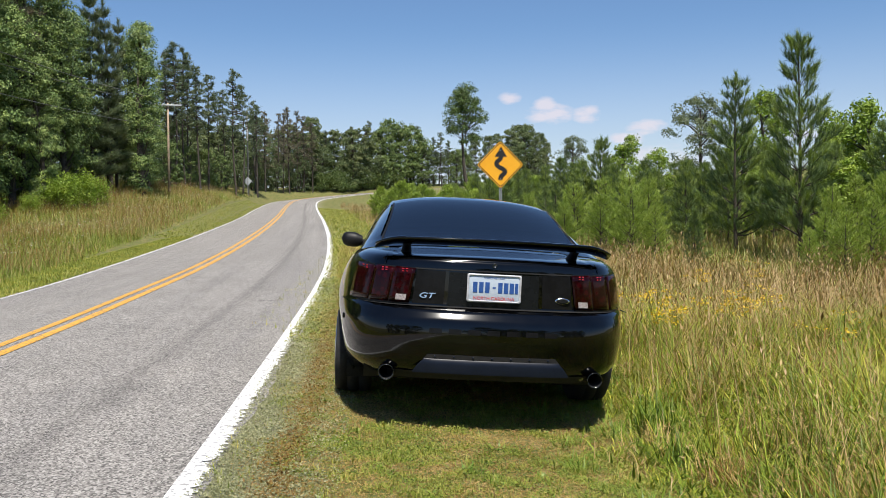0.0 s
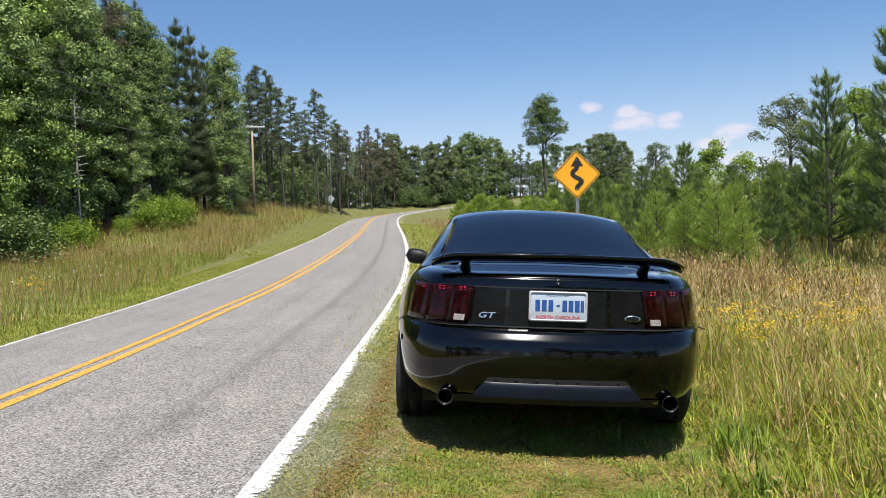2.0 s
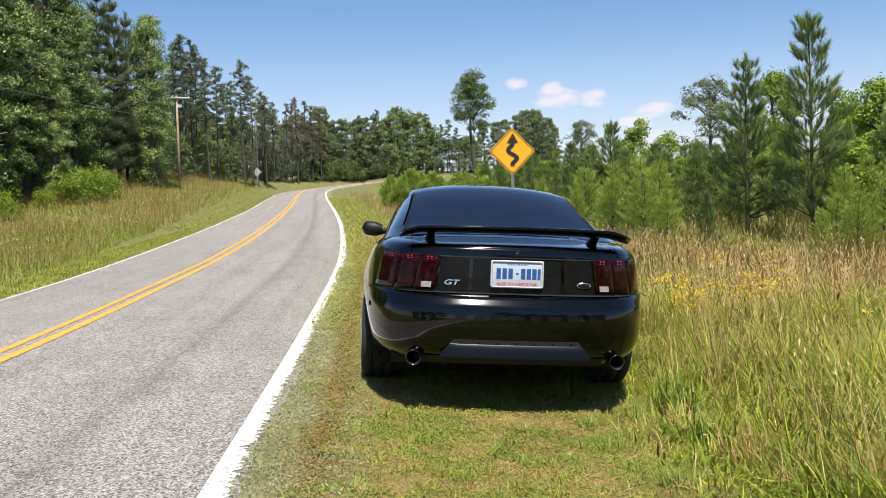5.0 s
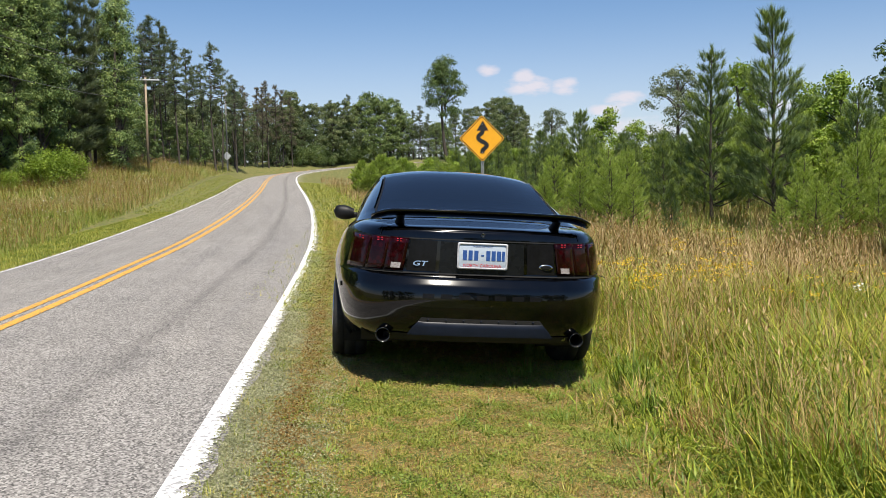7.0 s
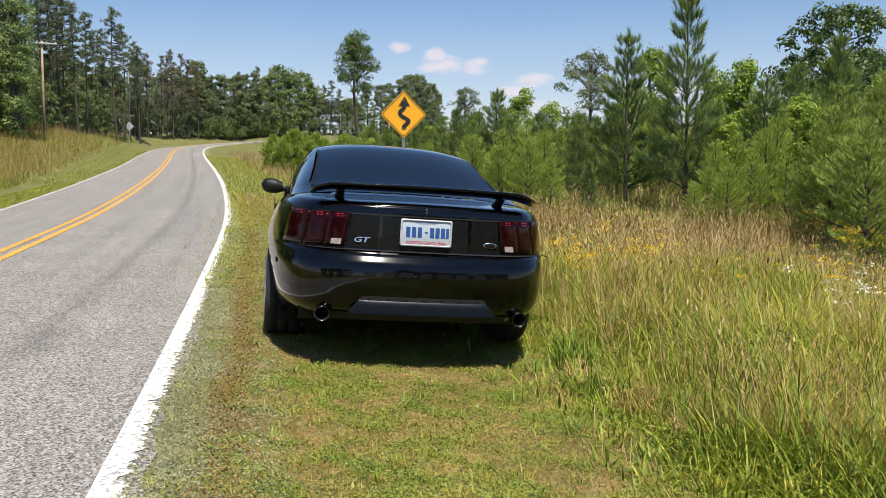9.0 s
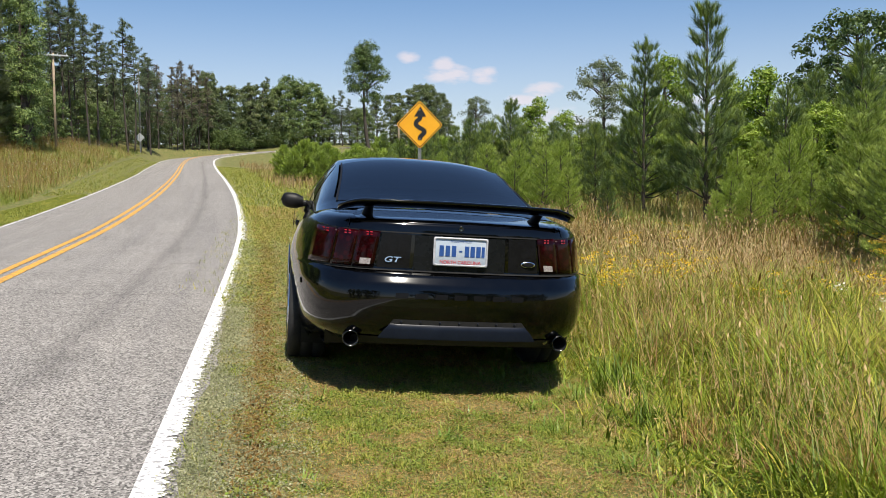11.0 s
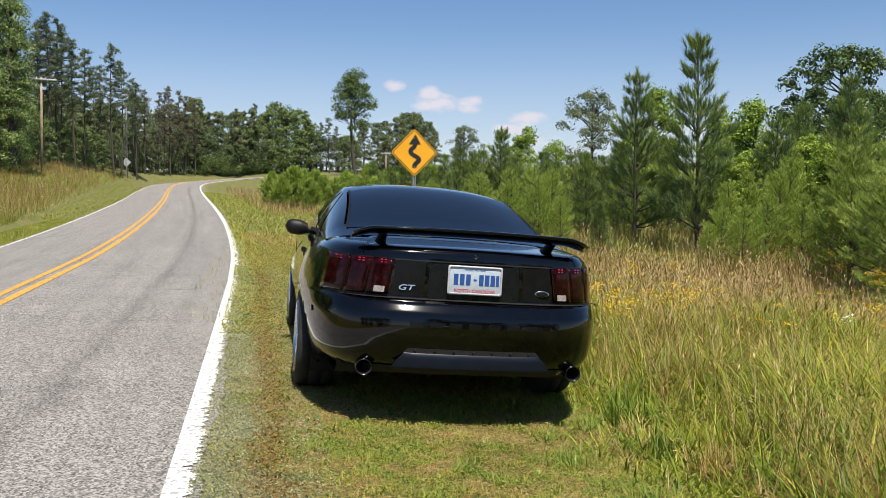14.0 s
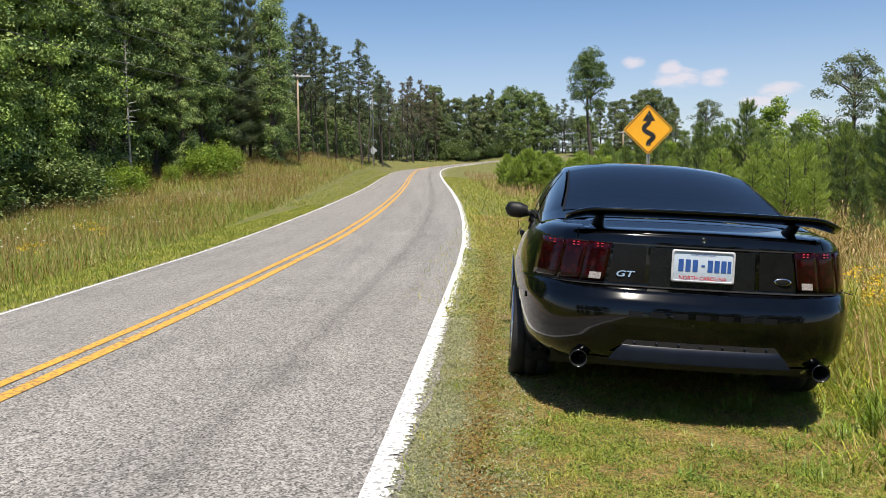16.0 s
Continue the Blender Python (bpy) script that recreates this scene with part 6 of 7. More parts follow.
def body_shell():
    bm = bmesh.new()
    levels = sorted(set([0.20, 0.225, 0.25, 0.28, 0.31, 0.34, 0.38, 0.42, 0.46, 0.50, 0.54, 0.58, 0.60, 0.62, 0.635, 0.645, 0.655, 0.662, 0.670, 0.679, 0.688, 0.696, 0.704, 0.710, 0.716, 0.73, 0.76, 0.80, 0.84, 0.88, 0.92, 0.95, 0.975, 0.995, 1.01, 1.022, 1.03]))
    rings = []
    for v in levels:
        half = outline(v)
        rings.append([(-x, y, z) for x, y, z in half[::-1]][:-1] + half[:-1])
    last = outline(1.03)
    for k, up in ((0.93, 0.004), (0.80, 0.007), (0.6, 0.010), (0.35, 0.012), (0.12, 0.013), (0.0, 0.013)):
        half = [(x * k, y + (1 - k) * (0.06 if y < 1 else 0) - (1 - k) * (0.05 if y > 3.8 else 0), z + up * (1.0 if y < 4.3 else 0.5)) for x, y, z in last]
        rings.append([(-x, y, z) for x, y, z in half[::-1]][:-1] + half[:-1])
    vs = [[bm.verts.new(p) for p in ring] for ring in rings]
    n = len(rings[0])
    for a, b in zip(vs[:-1], vs[1:]):
        for i in range(n):
            j = (i + 1) % n
            bm.faces.new((a[i], a[j], b[j], b[i]))
    bm.verts.ensure_lookup_table()
    # wheel arches: drop the faces inside the circles and draw the rim onto them
    gone = [f for f in bm.faces if abs(f.calc_center_median().x) > 0.55 and any(math.hypot(f.calc_center_median().y - ay, f.calc_center_median().z - az) < ARCH - 0.005 for ay, az in AXLES)]
    bmesh.ops.delete(bm, geom=gone, context="FACES")
    for v in bm.verts:
        if abs(v.co.x) > 0.55 and v.is_boundary and v.co.z > 0.21:
            for ay, az in AXLES:
                d = math.hypot(v.co.y - ay, v.co.z - az)
                if d < ARCH + 0.09:
                    v.co.y, v.co.z = ay + (v.co.y - ay) * ARCH / d, az + (v.co.z - az) * ARCH / d
    lips = [e for e in bm.edges if e.is_boundary and all(abs(v.co.x) > 0.55 and v.co.z > 0.205 for v in e.verts)]
    made = bmesh.ops.extrude_edge_only(bm, edges=lips)
    for g in made["geom"]:
        if isinstance(g, bmesh.types.BMVert):
            g.co.x -= math.copysign(0.05, g.co.x)
            for ay, az in AXLES:
                if abs(g.co.y - ay) < 0.5:
                    g.co.y, g.co.z = ay + (g.co.y - ay) * 0.96, az + (g.co.z - az) * 0.96
    bmesh.ops.remove_doubles(bm, verts=bm.verts, dist=1e-4)
    bmesh.ops.recalc_face_normals(bm, faces=bm.faces)
    return bm


car = thing("car", pose(-0.8, 0, 0, 0, LEAN, 0) @ pose(0.8, 0, 0), "glossy black two-door coupe with rear wing on the grass shoulder", "car")
body = part("body", body_shell(), M["paint"], car, "glossy black painted body")
for p in body.data.polygons:
    p.use_smooth = True

# underbody: a shallow tub that closes the shell from below
grid_part("underbody", [[(sx * 0.74, y, z) for sx in (-1, -0.4, 0.4, 1)] for y, z in ((0.22, 0.42), (0.3, 0.26), (0.75, 0.21), (1.6, 0.20), (3.2, 0.20), (4.2, 0.22), (4.5, 0.4))], M["under"], car, "dull black floor pan")
for sx in (-1, 1):
    for ay, az in AXLES:
        rows = []
        for x in (0.86, 0.52):
            rows.append([(sx * x, ay + 0.365 * math.cos(a), az + 0.365 * math.sin(a)) for a in np.linspace(-0.5, math.pi + 0.5, 24)])
        rows.append([(sx * 0.52, ay, az + 0.05 + 0 * a) for a in np.linspace(-0.5, math.pi + 0.5, 24)])
        grid_part("wheel_well", rows, M["under"], car)

# cabin
STATIONS = [  # y, middle height, half width at the roof rail, drop of the rail, base height
    (0.72, 1.062, 0.705, 0.030, 1.00), (0.80, 1.082, 0.70, 0.034, 1.00), (0.95, 1.125, 0.690, 0.042, 1.0), (1.10, 1.180, 0.672, 0.048, 1.0), (1.30, 1.252, 0.648, 0.052, 1.0), (1.50, 1.318, 0.630, 0.055, 1.0),
    (1.70, 1.372, 0.618, 0.056, 1.0), (1.90, 1.402, 0.612, 0.056, 1.0), (2.10, 1.414, 0.610, 0.056, 1.0), (2.35, 1.410, 0.610, 0.056, 0.995), (2.55, 1.390, 0.618, 0.054, 0.99), (2.75, 1.328, 0.645, 0.05, 0.985),
    (2.95, 1.235, 0.682, 0.046, 0.985), (3.15, 1.135, 0.715, 0.04, 0.98), (3.32, 1.045, 0.745, 0.03, 0.975)]
SIDE, ROOF = 6, 14


def cabin_point(y, u, lift=0.0):
    """u: -2..-1 left side from the belt up, -1..1 across the roof, 1..2 right side down."""
    top, w, drop, base = (float(np.interp(y, [s[0] for s in STATIONS], [s[k] for s in STATIONS])) for k in (1, 2, 3, 4))
    if abs(u) <= 1:
        x = u * w
        z = top - drop * abs(u) ** 2.6
        return Vector((x * (1 + lift * 0.5), y, z + lift))
    f = 2 - abs(u)
    wide = 0.815
    s = math.copysign(1, u)
    rail = top - drop
    x = wide + (w - wide) * f**1.15
    z = base + (rail - base) * f
    return Vector((s * (x + 0.02 * math.sin(math.pi * f) + lift), y, z + 0.3 * lift))


def cabin_patch(name, y0, y1, u0, u1, material, label, ny=8, nu=8, lift=0.004, cut0=None, cut1=None):
    """A pane on the cabin; cut0 and cut1 move its rear and front ends along u."""
    rows = []
    for i in range(ny + 1):
        row = []
        for j in range(nu + 1):
            t = j / nu
            u = u0 + (u1 - u0) * t
            a, b = y0 + (cut0(t) if cut0 else 0), y1 + (cut1(t) if cut1 else 0)
            row.append(cabin_point(a + (b - a) * i / ny, u, lift))
        rows.append(row)
    return grid_part(name, rows, material, car, label)


us = list(np.linspace(-2, -1, SIDE + 1)) + list(np.linspace(-1, 1, ROOF + 1))[1:] + list(np.linspace(1, 2, SIDE + 1))[1:]
ys = sorted(set(list(np.linspace(0.72, 3.32, 40)) + [0.93, 1.76, 2.60, 3.26]))


def holes(y, u):
    if abs(u) < 0.93 and (0.96 < y < 1.72 or 2.66 < y < 3.2):
        return True
    return 1.12 < abs(u) < 1.86 and 1.72 < y < 2.9


bm = bmesh.new()
vs = [[bm.verts.new(cabin_point(y, u)) for u in us] for y in ys]
for a in range(len(ys) - 1):
    for b in range(len(us) - 1):
        if not holes((ys[a] + ys[a + 1]) / 2, (us[b] + us[b + 1]) / 2):
            bm.faces.new((vs[a][b], vs[a][b + 1], vs[a + 1][b + 1], vs[a + 1][b]))
bmesh.ops.recalc_face_normals(bm, faces=bm.faces)
part("roof", bm, M["paint"], car, "black roof and pillars")
cabin_patch("rear_window", 0.90, 1.78, -0.955, 0.955, M["glass"], "dark tinted rear window", 10, 16, 0.003, cut1=lambda t: -0.06 * (2 * t - 1) ** 4)
cabin_patch("windscreen", 2.60, 3.27, -0.95, 0.95, M["glass"], "windscreen", 8, 14, 0.003)
for s in (-1, 1):
    a, b = (s * 1.92, s * 1.06)
    cabin_patch("side_window", 1.98, 3.0, a, b, M["glass"], "dark tinted side window", 8, 6, 0.003, cut1=lambda t: -0.55 * t, cut0=lambda t: 0.0)
    cabin_patch("quarter_window", 1.45, 1.93, a, b, M["glass"], "small dark quarter window", 5, 6, 0.003, cut0=lambda t: 0.35 * t)
    cabin_patch("window_trim", 1.935, 1.975, a, b, M["trim"], "", 1, 6, 0.006)
    cabin_patch("belt_trim", 1.35, 3.1, s * 1.99, s * 1.925, M["trim"], "black belt moulding", 12, 1, 0.007)
# seal round the rear window
for s in (-1, 1):
    cabin_patch("window_seal", 0.90, 1.80, s * 0.955, s * 0.975, M["trim"], "", 10, 1, 0.005, cut1=lambda t: -0.05)

# interior, dim behind the glass
for s in (-1, 1):
    bm = box_bm((0.46, 0.16, 0.62), (s * 0.36, 2.15, 0.80), 0.06)
    bmesh.ops.create_cube(bm, size=1, matrix=Matrix.Translation((s * 0.36, 2.17, 1.17)) @ Matrix.Diagonal((0.24, 0.10, 0.15, 1)))
    part("front_seat", bm, M["under"], car, "dark front seat")
part("dashboard", box_bm((1.3, 0.4, 0.16), (0, 3.0, 0.93), 0.04), M["under"], car, "dark dashboard")
grid_part("parcel_shelf", [[(x, y, z) for x in (-0.62, 0, 0.62)] for y, z in ((0.85, 1.05), (1.25, 1.03), (1.3, 0.7), (2.9, 0.5))], M["under"], car, "dark parcel shelf")


def tail_patch(name, corners, material, parent, label="", lift=0.004, nx=8, nz=5, thick=0.0):
    """A panel that follows the tail: corners (x, z) as lower left, lower right, upper right, upper left."""
    rows = []
    (x0, z0), (x1, z1), (x2, z2), (x3, z3) = corners
    for i in range(nz + 1):
        t = i / nz
        row = []
        for j in range(nx + 1):
            u = j / nx
            x = (x0 + (x1 - x0) * u) * (1 - t) + (x3 + (x2 - x3) * u) * t
            z = (z0 + (z1 - z0) * u) * (1 - t) + (z3 + (z2 - z3) * u) * t
            row.append((x, rear_y(x, z, lift), z))
        rows.append(row)
    return grid_part(name, rows, material, parent, label, thick=thick)


# the boot lid's raised rear lip
LIP = [(0.112, 0.980), (0.116, 0.995), (0.122, 1.006), (0.136, 1.014), (0.17, 1.020), (0.24, 1.026), (0.32, 1.032), (0.42, 1.040), (0.55, 1.049), (0.72, 1.058)]
rows = []
for y, z in LIP:
    row = []
    for u in np.linspace(-1, 1, 33):
        fade = float(np.clip((1 - abs(u)) / 0.12, 0, 1)) ** 0.6
        low = min(z, 1.030)
        row.append((0.60 * u, y + 0.045 * abs(u) ** 4 + BOW * 0.36 * u * u, low - 0.006 * (1 - fade) + (z - low) * fade - 0.012 * abs(u) ** 2 * fade))
    rows.append(row)
grid_part("boot_lip", rows, M["paint"], car, "raised rear lip of the black boot lid")

# boot lid seams and the panels between the lights
for s in (-1, 1):
    tail_patch("boot_seam", [(s * 0.640, 0.955), (s * 0.645, 0.955), (s * 0.628, 1.022), (s * 0.623, 1.022)], M["trim"], car, "", 0.003, 1, 5)
    tail_patch("side_applique", [(s * 0.475, 0.738), (s * 0.292, 0.738), (s * 0.285, 0.932), (s * 0.452, 0.936)], M["satin"], car, "satin black panel beside the plate", 0.004)
    tail_patch("panel_gap", [(s * 0.292, 0.738), (s * 0.272, 0.738), (s * 0.266, 0.932), (s * 0.285, 0.932)], M["paint"], car, "", 0.002, 2)
tail_patch("plate_recess", [(-0.270, 0.732), (0.270, 0.732), (0.264, 0.930), (-0.264, 0.930)], M["panel"], car, "satin black plate panel", 0.003, 12)
tail_patch("applique_lip", [(-0.47, 0.938), (0.47, 0.938), (0.46, 0.945), (-0.46, 0.945)], M["soot"], car, "", 0.006, 16, 2)
tail_patch("bumper_seam", [(-0.80, 0.722), (0.80, 0.722), (0.80, 0.730), (-0.80, 0.730)], M["soot"], car, "", 0.004, 30, 1)

# tail lamps: three slanting chambers each
for s in (-1, 1):
    lamp = tail_patch("tail_lamp", [(s * 0.495, 0.732), (s * 0.850, 0.728), (s * 0.816, 0.952), (s * 0.462, 0.944)], M["trim"], car, "smoked dark-red tail lamp of three slanting chambers", 0.004, 16, 6)
    for k in range(3):
        f0, f1 = k / 3 + 0.010 * (k > 0), (k + 1) / 3 - 0.002
        xa = lambda f, t: s * ((0.495 + 0.355 * f) * (1 - t) + (0.462 + 0.354 * f) * t)
        tail_patch("lamp_chamber", [(xa(f0, 0), 0.738), (xa(f1, 0), 0.736), (xa(f1, 1), 0.946), (xa(f0, 1), 0.940)], M["lens"], lamp, "smoked red lens", 0.007, 6, 6, 0.003)
        mid = (f0 + f1) / 2
        # sun glints drawn as small bright red squares on each lens
        for q in range(2):
            for w in range(2):
                xg = xa(mid + 0.03 * (2 * q - 1), 0.9)
                zg = 0.918 + 0.014 * w
                tail_patch("glint", [(xg - 0.006, zg), (xg + 0.006, zg), (xg + 0.006, zg + 0.006), (xg - 0.006, zg + 0.006)], M["red_glint"], lamp, "", 0.0125, 1, 1)
    tail_patch("reverse_lens", [(s * 0.515, 0.752), (s * 0.575, 0.752), (s * 0.570, 0.786), (s * 0.510, 0.786)], M["clear_lens"], lamp, "clear faceted reversing lens", 0.014, 4, 3)

# number plate with its frame; the number is only bars
plate = part("number_plate", box_bm((0.312, 0.004, 0.158), (0, 0, 0), 0.0015), M["plate"], car, "white and pale blue number plate with a red rim of letters")
plate.matrix_local = pose(0, 0.0835, 0.846, -3, 0, 0)
frame_rows = []
for inset, dy in ((0.0, -0.003), (0.004, -0.008), (0.010, -0.008), (0.012, -0.003)):
    w, h = 0.160 - inset, 0.083 - inset
    ring = []
    for cx, cz, a0 in ((w - 0.012, h - 0.012, 0), (-w + 0.012, h - 0.012, 90), (-w + 0.012, -h + 0.012, 180), (w - 0.012, -h + 0.012, 270)):
        ring += [(cx + 0.012 * math.cos(radians(a0 + k * 22.5)), dy, cz + 0.012 * math.sin(radians(a0 + k * 22.5))) for k in range(5)]
    frame_rows.append(ring)
grid_part("plate_frame", frame_rows, M["plate_rim"], plate, "thin pale plate frame", closed=True)
for i, (x, w) in enumerate(((-0.112, 0.026), (-0.076, 0.026), (-0.040, 0.026), (0.0, 0.018), (0.036, 0.026), (0.070, 0.026), (0.104, 0.026), (0.132, 0.018))):
    h = 0.010 if i == 3 else 0.062
    part("number_bar", box_bm((w, 0.002, h), (x, -0.003, 0.004), 0.0006), M["plate_blue"], plate, smoothed=False)


def lettering(name, text, size, material, parent, m, depth=0.0006):
    c = bpy.data.curves.new(name, "FONT")
    c.body, c.size, c.extrude = text, size, depth
    c.align_x, c.align_y = "CENTER", "CENTER"
    c.materials.append(material)
    ob = new(name, c)
    ob.parent = parent
    ob.matrix_local = m
    return ob


lettering("state_name", "NORTH CAROLINA", 0.0275, M["plate_red"], plate, pose(0, -0.0032, -0.060, 90, 0, 0))
lettering("motto", "IN GOD WE TRUST", 0.0145, M["plate_blue"], plate, pose(0, -0.0032, 0.060, 90, 0, 0))

# badges, lock, embossed bars on the bumper
gt = lettering("trim_badge", "GT", 0.064, M["chrome"], car, pose(-0.395, rear_y(-0.395, 0.785) - 0.007, 0.785, 84, 0, -6), 0.003)
gt.data.shear, gt.data.offset, gt.scale = 0.25, 0.0010, (1.05, 0.68, 1)
for k, mat, lift in ((1.0, "chrome", 0.010), (0.84, "trim", 0.0125)):
    x0, z0 = 0.412, 0.788
    rows = []
    for r in (0.0, 0.6, 0.92, 1.0):
        rows.append([(x0 + 0.046 * k * r * math.cos(a), rear_y(x0, z0) - lift + (0.006 if r == 1.0 else 0), z0 + 0.019 * k * r * math.sin(a)) for a in np.linspace(0, 2 * math.pi, 28, endpoint=False)])
    grid_part("oval_badge", rows, M[mat], car, "chrome-rimmed oval badge", closed=True)
rows = [[(0.016 * r * math.cos(a), rear_y(0, 0.978) - d, 0.978 + 0.016 * r * math.sin(a)) for a in np.linspace(0, 2 * math.pi, 18, endpoint=False)] for r, d in ((1.0, 0.0), (0.95, 0.006), (0.6, 0.007), (0.5, 0.003), (0.0, 0.003))]
grid_part("boot_lock", rows, M["tip"], car, "small chrome boot lock", closed=True)
for k in range(7):
    x0 = -0.335 + k * 0.112
    tail_patch("embossed_bar", [(x0 - 0.036, 0.577), (x0 + 0.036, 0.577), (x0 + 0.038, 0.607), (x0 - 0.034, 0.607)], M["satin"], car, "", 0.0012, 3, 2)

# lower bumper: slot with studs, grey insert, exhaust tips
# the slot is a flat patch, its recess shade put into the colour
tail_patch("bumper_slot", [(-0.402, 0.424), (0.402, 0.424), (0.372, 0.458), (-0.372, 0.458)], M["soot"], car, "flat black patch for the shaded slot above the insert", 0.002, 12, 2)
rows = []
for z, w, lift in ((0.434, 0.388, -0.006), (0.428, 0.394, 0.006), (0.40, 0.424, 0.012), (0.362, 0.452, 0.020), (0.348, 0.460, 0.018)):
    rows.append([(w * u, rear_y(w * u * 0.96, max(z, 0.36)) - lift, z) for u in np.linspace(-1, 1, 17)])
grid_part("bumper_insert", rows, M["insert"], car, "grey slanted lower bumper insert")
for k in range(7):
    x = -0.33 + 0.11 * k
    bm = bmesh.new()
    bmesh.ops.create_uvsphere(bm, u_segments=8, v_segments=5, radius=0.007, matrix=Matrix.Translation((x, rear_y(x, 0.445) - 0.002, 0.445)))
    part("stud", bm, M["insert"], car)
# added matte black strip: darkness below the bumper, hides the lip and gap
grid_part("lower_valance", [[(x, rear_y(x, v) - d, z) for x in np.linspace(-0.60, 0.60, 15)] for v, z, d in ((0.29, 0.350, 0.006), (0.24, 0.330, 0.006), (0.20, 0.305, 0.005), (0.20, 0.292, -0.05))], M["under"], car, "dull black strip that stands for the shade under the bumper")
for s, ex in ((-1, 0.605), (1, 0.625)):
    pipe = []
    for y, r in ((0.55, 0.036), (0.22, 0.040), (0.11, 0.046), (0.062, 0.047), (0.056, 0.045), (0.060, 0.041), (0.12, 0.039), (0.30, 0.037)):
        pipe.append([(s * ex + r * math.cos(a), y, 0.334 + r * math.sin(a)) for a in np.linspace(0, 2 * math.pi, 24, endpoint=False)])
    tip = grid_part("exhaust_tip", pipe[:6], M["tip"], car, "round dark steel exhaust tip", closed=True)
    grid_part("exhaust_bore", pipe[5:] + [[(s * ex, 0.30, 0.334)] * 24], M["soot"], tip, "sooty bore", closed=True)
    part("muffler", box_bm((0.22, 0.5, 0.14), (s * 0.56, 0.72, 0.30), 0.05), M["soot"], car, "dark muffler")

# rear wing on two feet
rows = []
for u in np.linspace(-1, 1, 41):
    a = abs(u)
    x = u * 0.705
    h = 1.106 - 0.012 * a**2 - 0.034 * max(0, (a - 0.80) / 0.20) ** 1.7
    fwd = 0.06 * a**2.5
    chord, th = 0.160 * (1 - 0.35 * max(0, (a - 0.85) / 0.15) ** 2), 0.019 * (1 - 0.45 * max(0, (a - 0.9) / 0.1))
    ring = []
    for k in range(14):
        t = 2 * math.pi * k / 14
        ring.append((x, 0.165 + fwd + chord * 0.5 * math.cos(t), h + th * math.sin(t) - 0.018 * math.cos(t)))
    rows.append(ring)
grid_part("rear_wing", rows, M["paint"], car, "glossy black rear wing", closed=True, caps=True)
for s in (-1, 1):
    rows = []
    for z, w, d in ((1.015, 0.036, 0.085), (1.04, 0.030, 0.075), (1.06, 0.026, 0.062), (1.08, 0.027, 0.055), (1.10, 0.036, 0.060)):
        rows.append([(s * 0.515 + w * math.cos(a), 0.46 - 2.2 * (z - 1.005) + d * math.sin(a), z) for a in np.linspace(0, 2 * math.pi, 16, endpoint=False)])
    grid_part("wing_foot", rows, M["trim"], car, "black wing foot", closed=True)
    # door mirror
    rows = []
    for f in np.linspace(0, 1, 9):
        r = max(1 - abs(2 * f - 1) ** 2.8, 0.0) ** 0.45 if f > 0.12 else 0.66
        rows.append([(s * (0.845 + 0.185 * f), 2.55 + 0.055 * r * math.sin(a) + 0.02 * f, 1.004 + 0.012 * f + 0.064 * r * math.cos(a)) for a in np.linspace(0, 2 * math.pi, 18, endpoint=False)])
    mirror = grid_part("door_mirror", rows, M["trim"], car, "rounded black door mirror", closed=True)
    part("mirror_arm", box_bm((0.08, 0.06, 0.05), (s * 0.82, 2.56, 0.99), 0.015), M["trim"], mirror)
    # side: marker lamp, door seam, scoop, handle, skirt
    def side(y, z):
        """Half the body's width at y, z."""
        half = [q for q in outline(0.20 + (z - 0.2) * 0.83 / (top_z(y) - 0.2), 96) if q[0] > 0.6]
        return float(np.interp(y, [q[1] for q in half], [q[0] for q in half]))
    part("side_marker", box_bm((0.012, 0.085, 0.032), (s * (side(0.53, 0.6) - 0.005), 0.53, 0.60), 0.004), M["paint"], car, "small dark side marker lamp")
    part("door_handle", box_bm((0.03, 0.15, 0.04), (s * (side(2.0, 0.86) + 0.004), 2.0, 0.86), 0.012), M["paint"], car, "black door handle")
    for y in (1.72, 3.12):
        part("door_seam", box_bm((0.006, 0.005, 0.55), (s * (side(y, 0.62) - 0.012), y, 0.62)), M["trim"], car, smoothed=False)
    part("side_skirt", box_bm((0.05, 1.7, 0.10), (s * 0.845, 2.42, 0.235), 0.02), M["paint"], car, "black side skirt")
    rows = [[(s * (0.875 + 0.035 * math.sin(math.pi * v) * (1 - u)), 1.60 + 0.22 * u, 0.60 + 0.16 * v) for v in np.linspace(0, 1, 7)] for u in np.linspace(0, 1, 5)]
    grid_part("side_scoop", rows, M["paint"], car, "black side scoop", thick=0.006)
    part("bumper_side_seam", box_bm((0.005, 0.30, 0.005), (s * (side(0.62, 0.70) - 0.001), 0.60, 0.705)), M["trim"], car, smoothed=False)


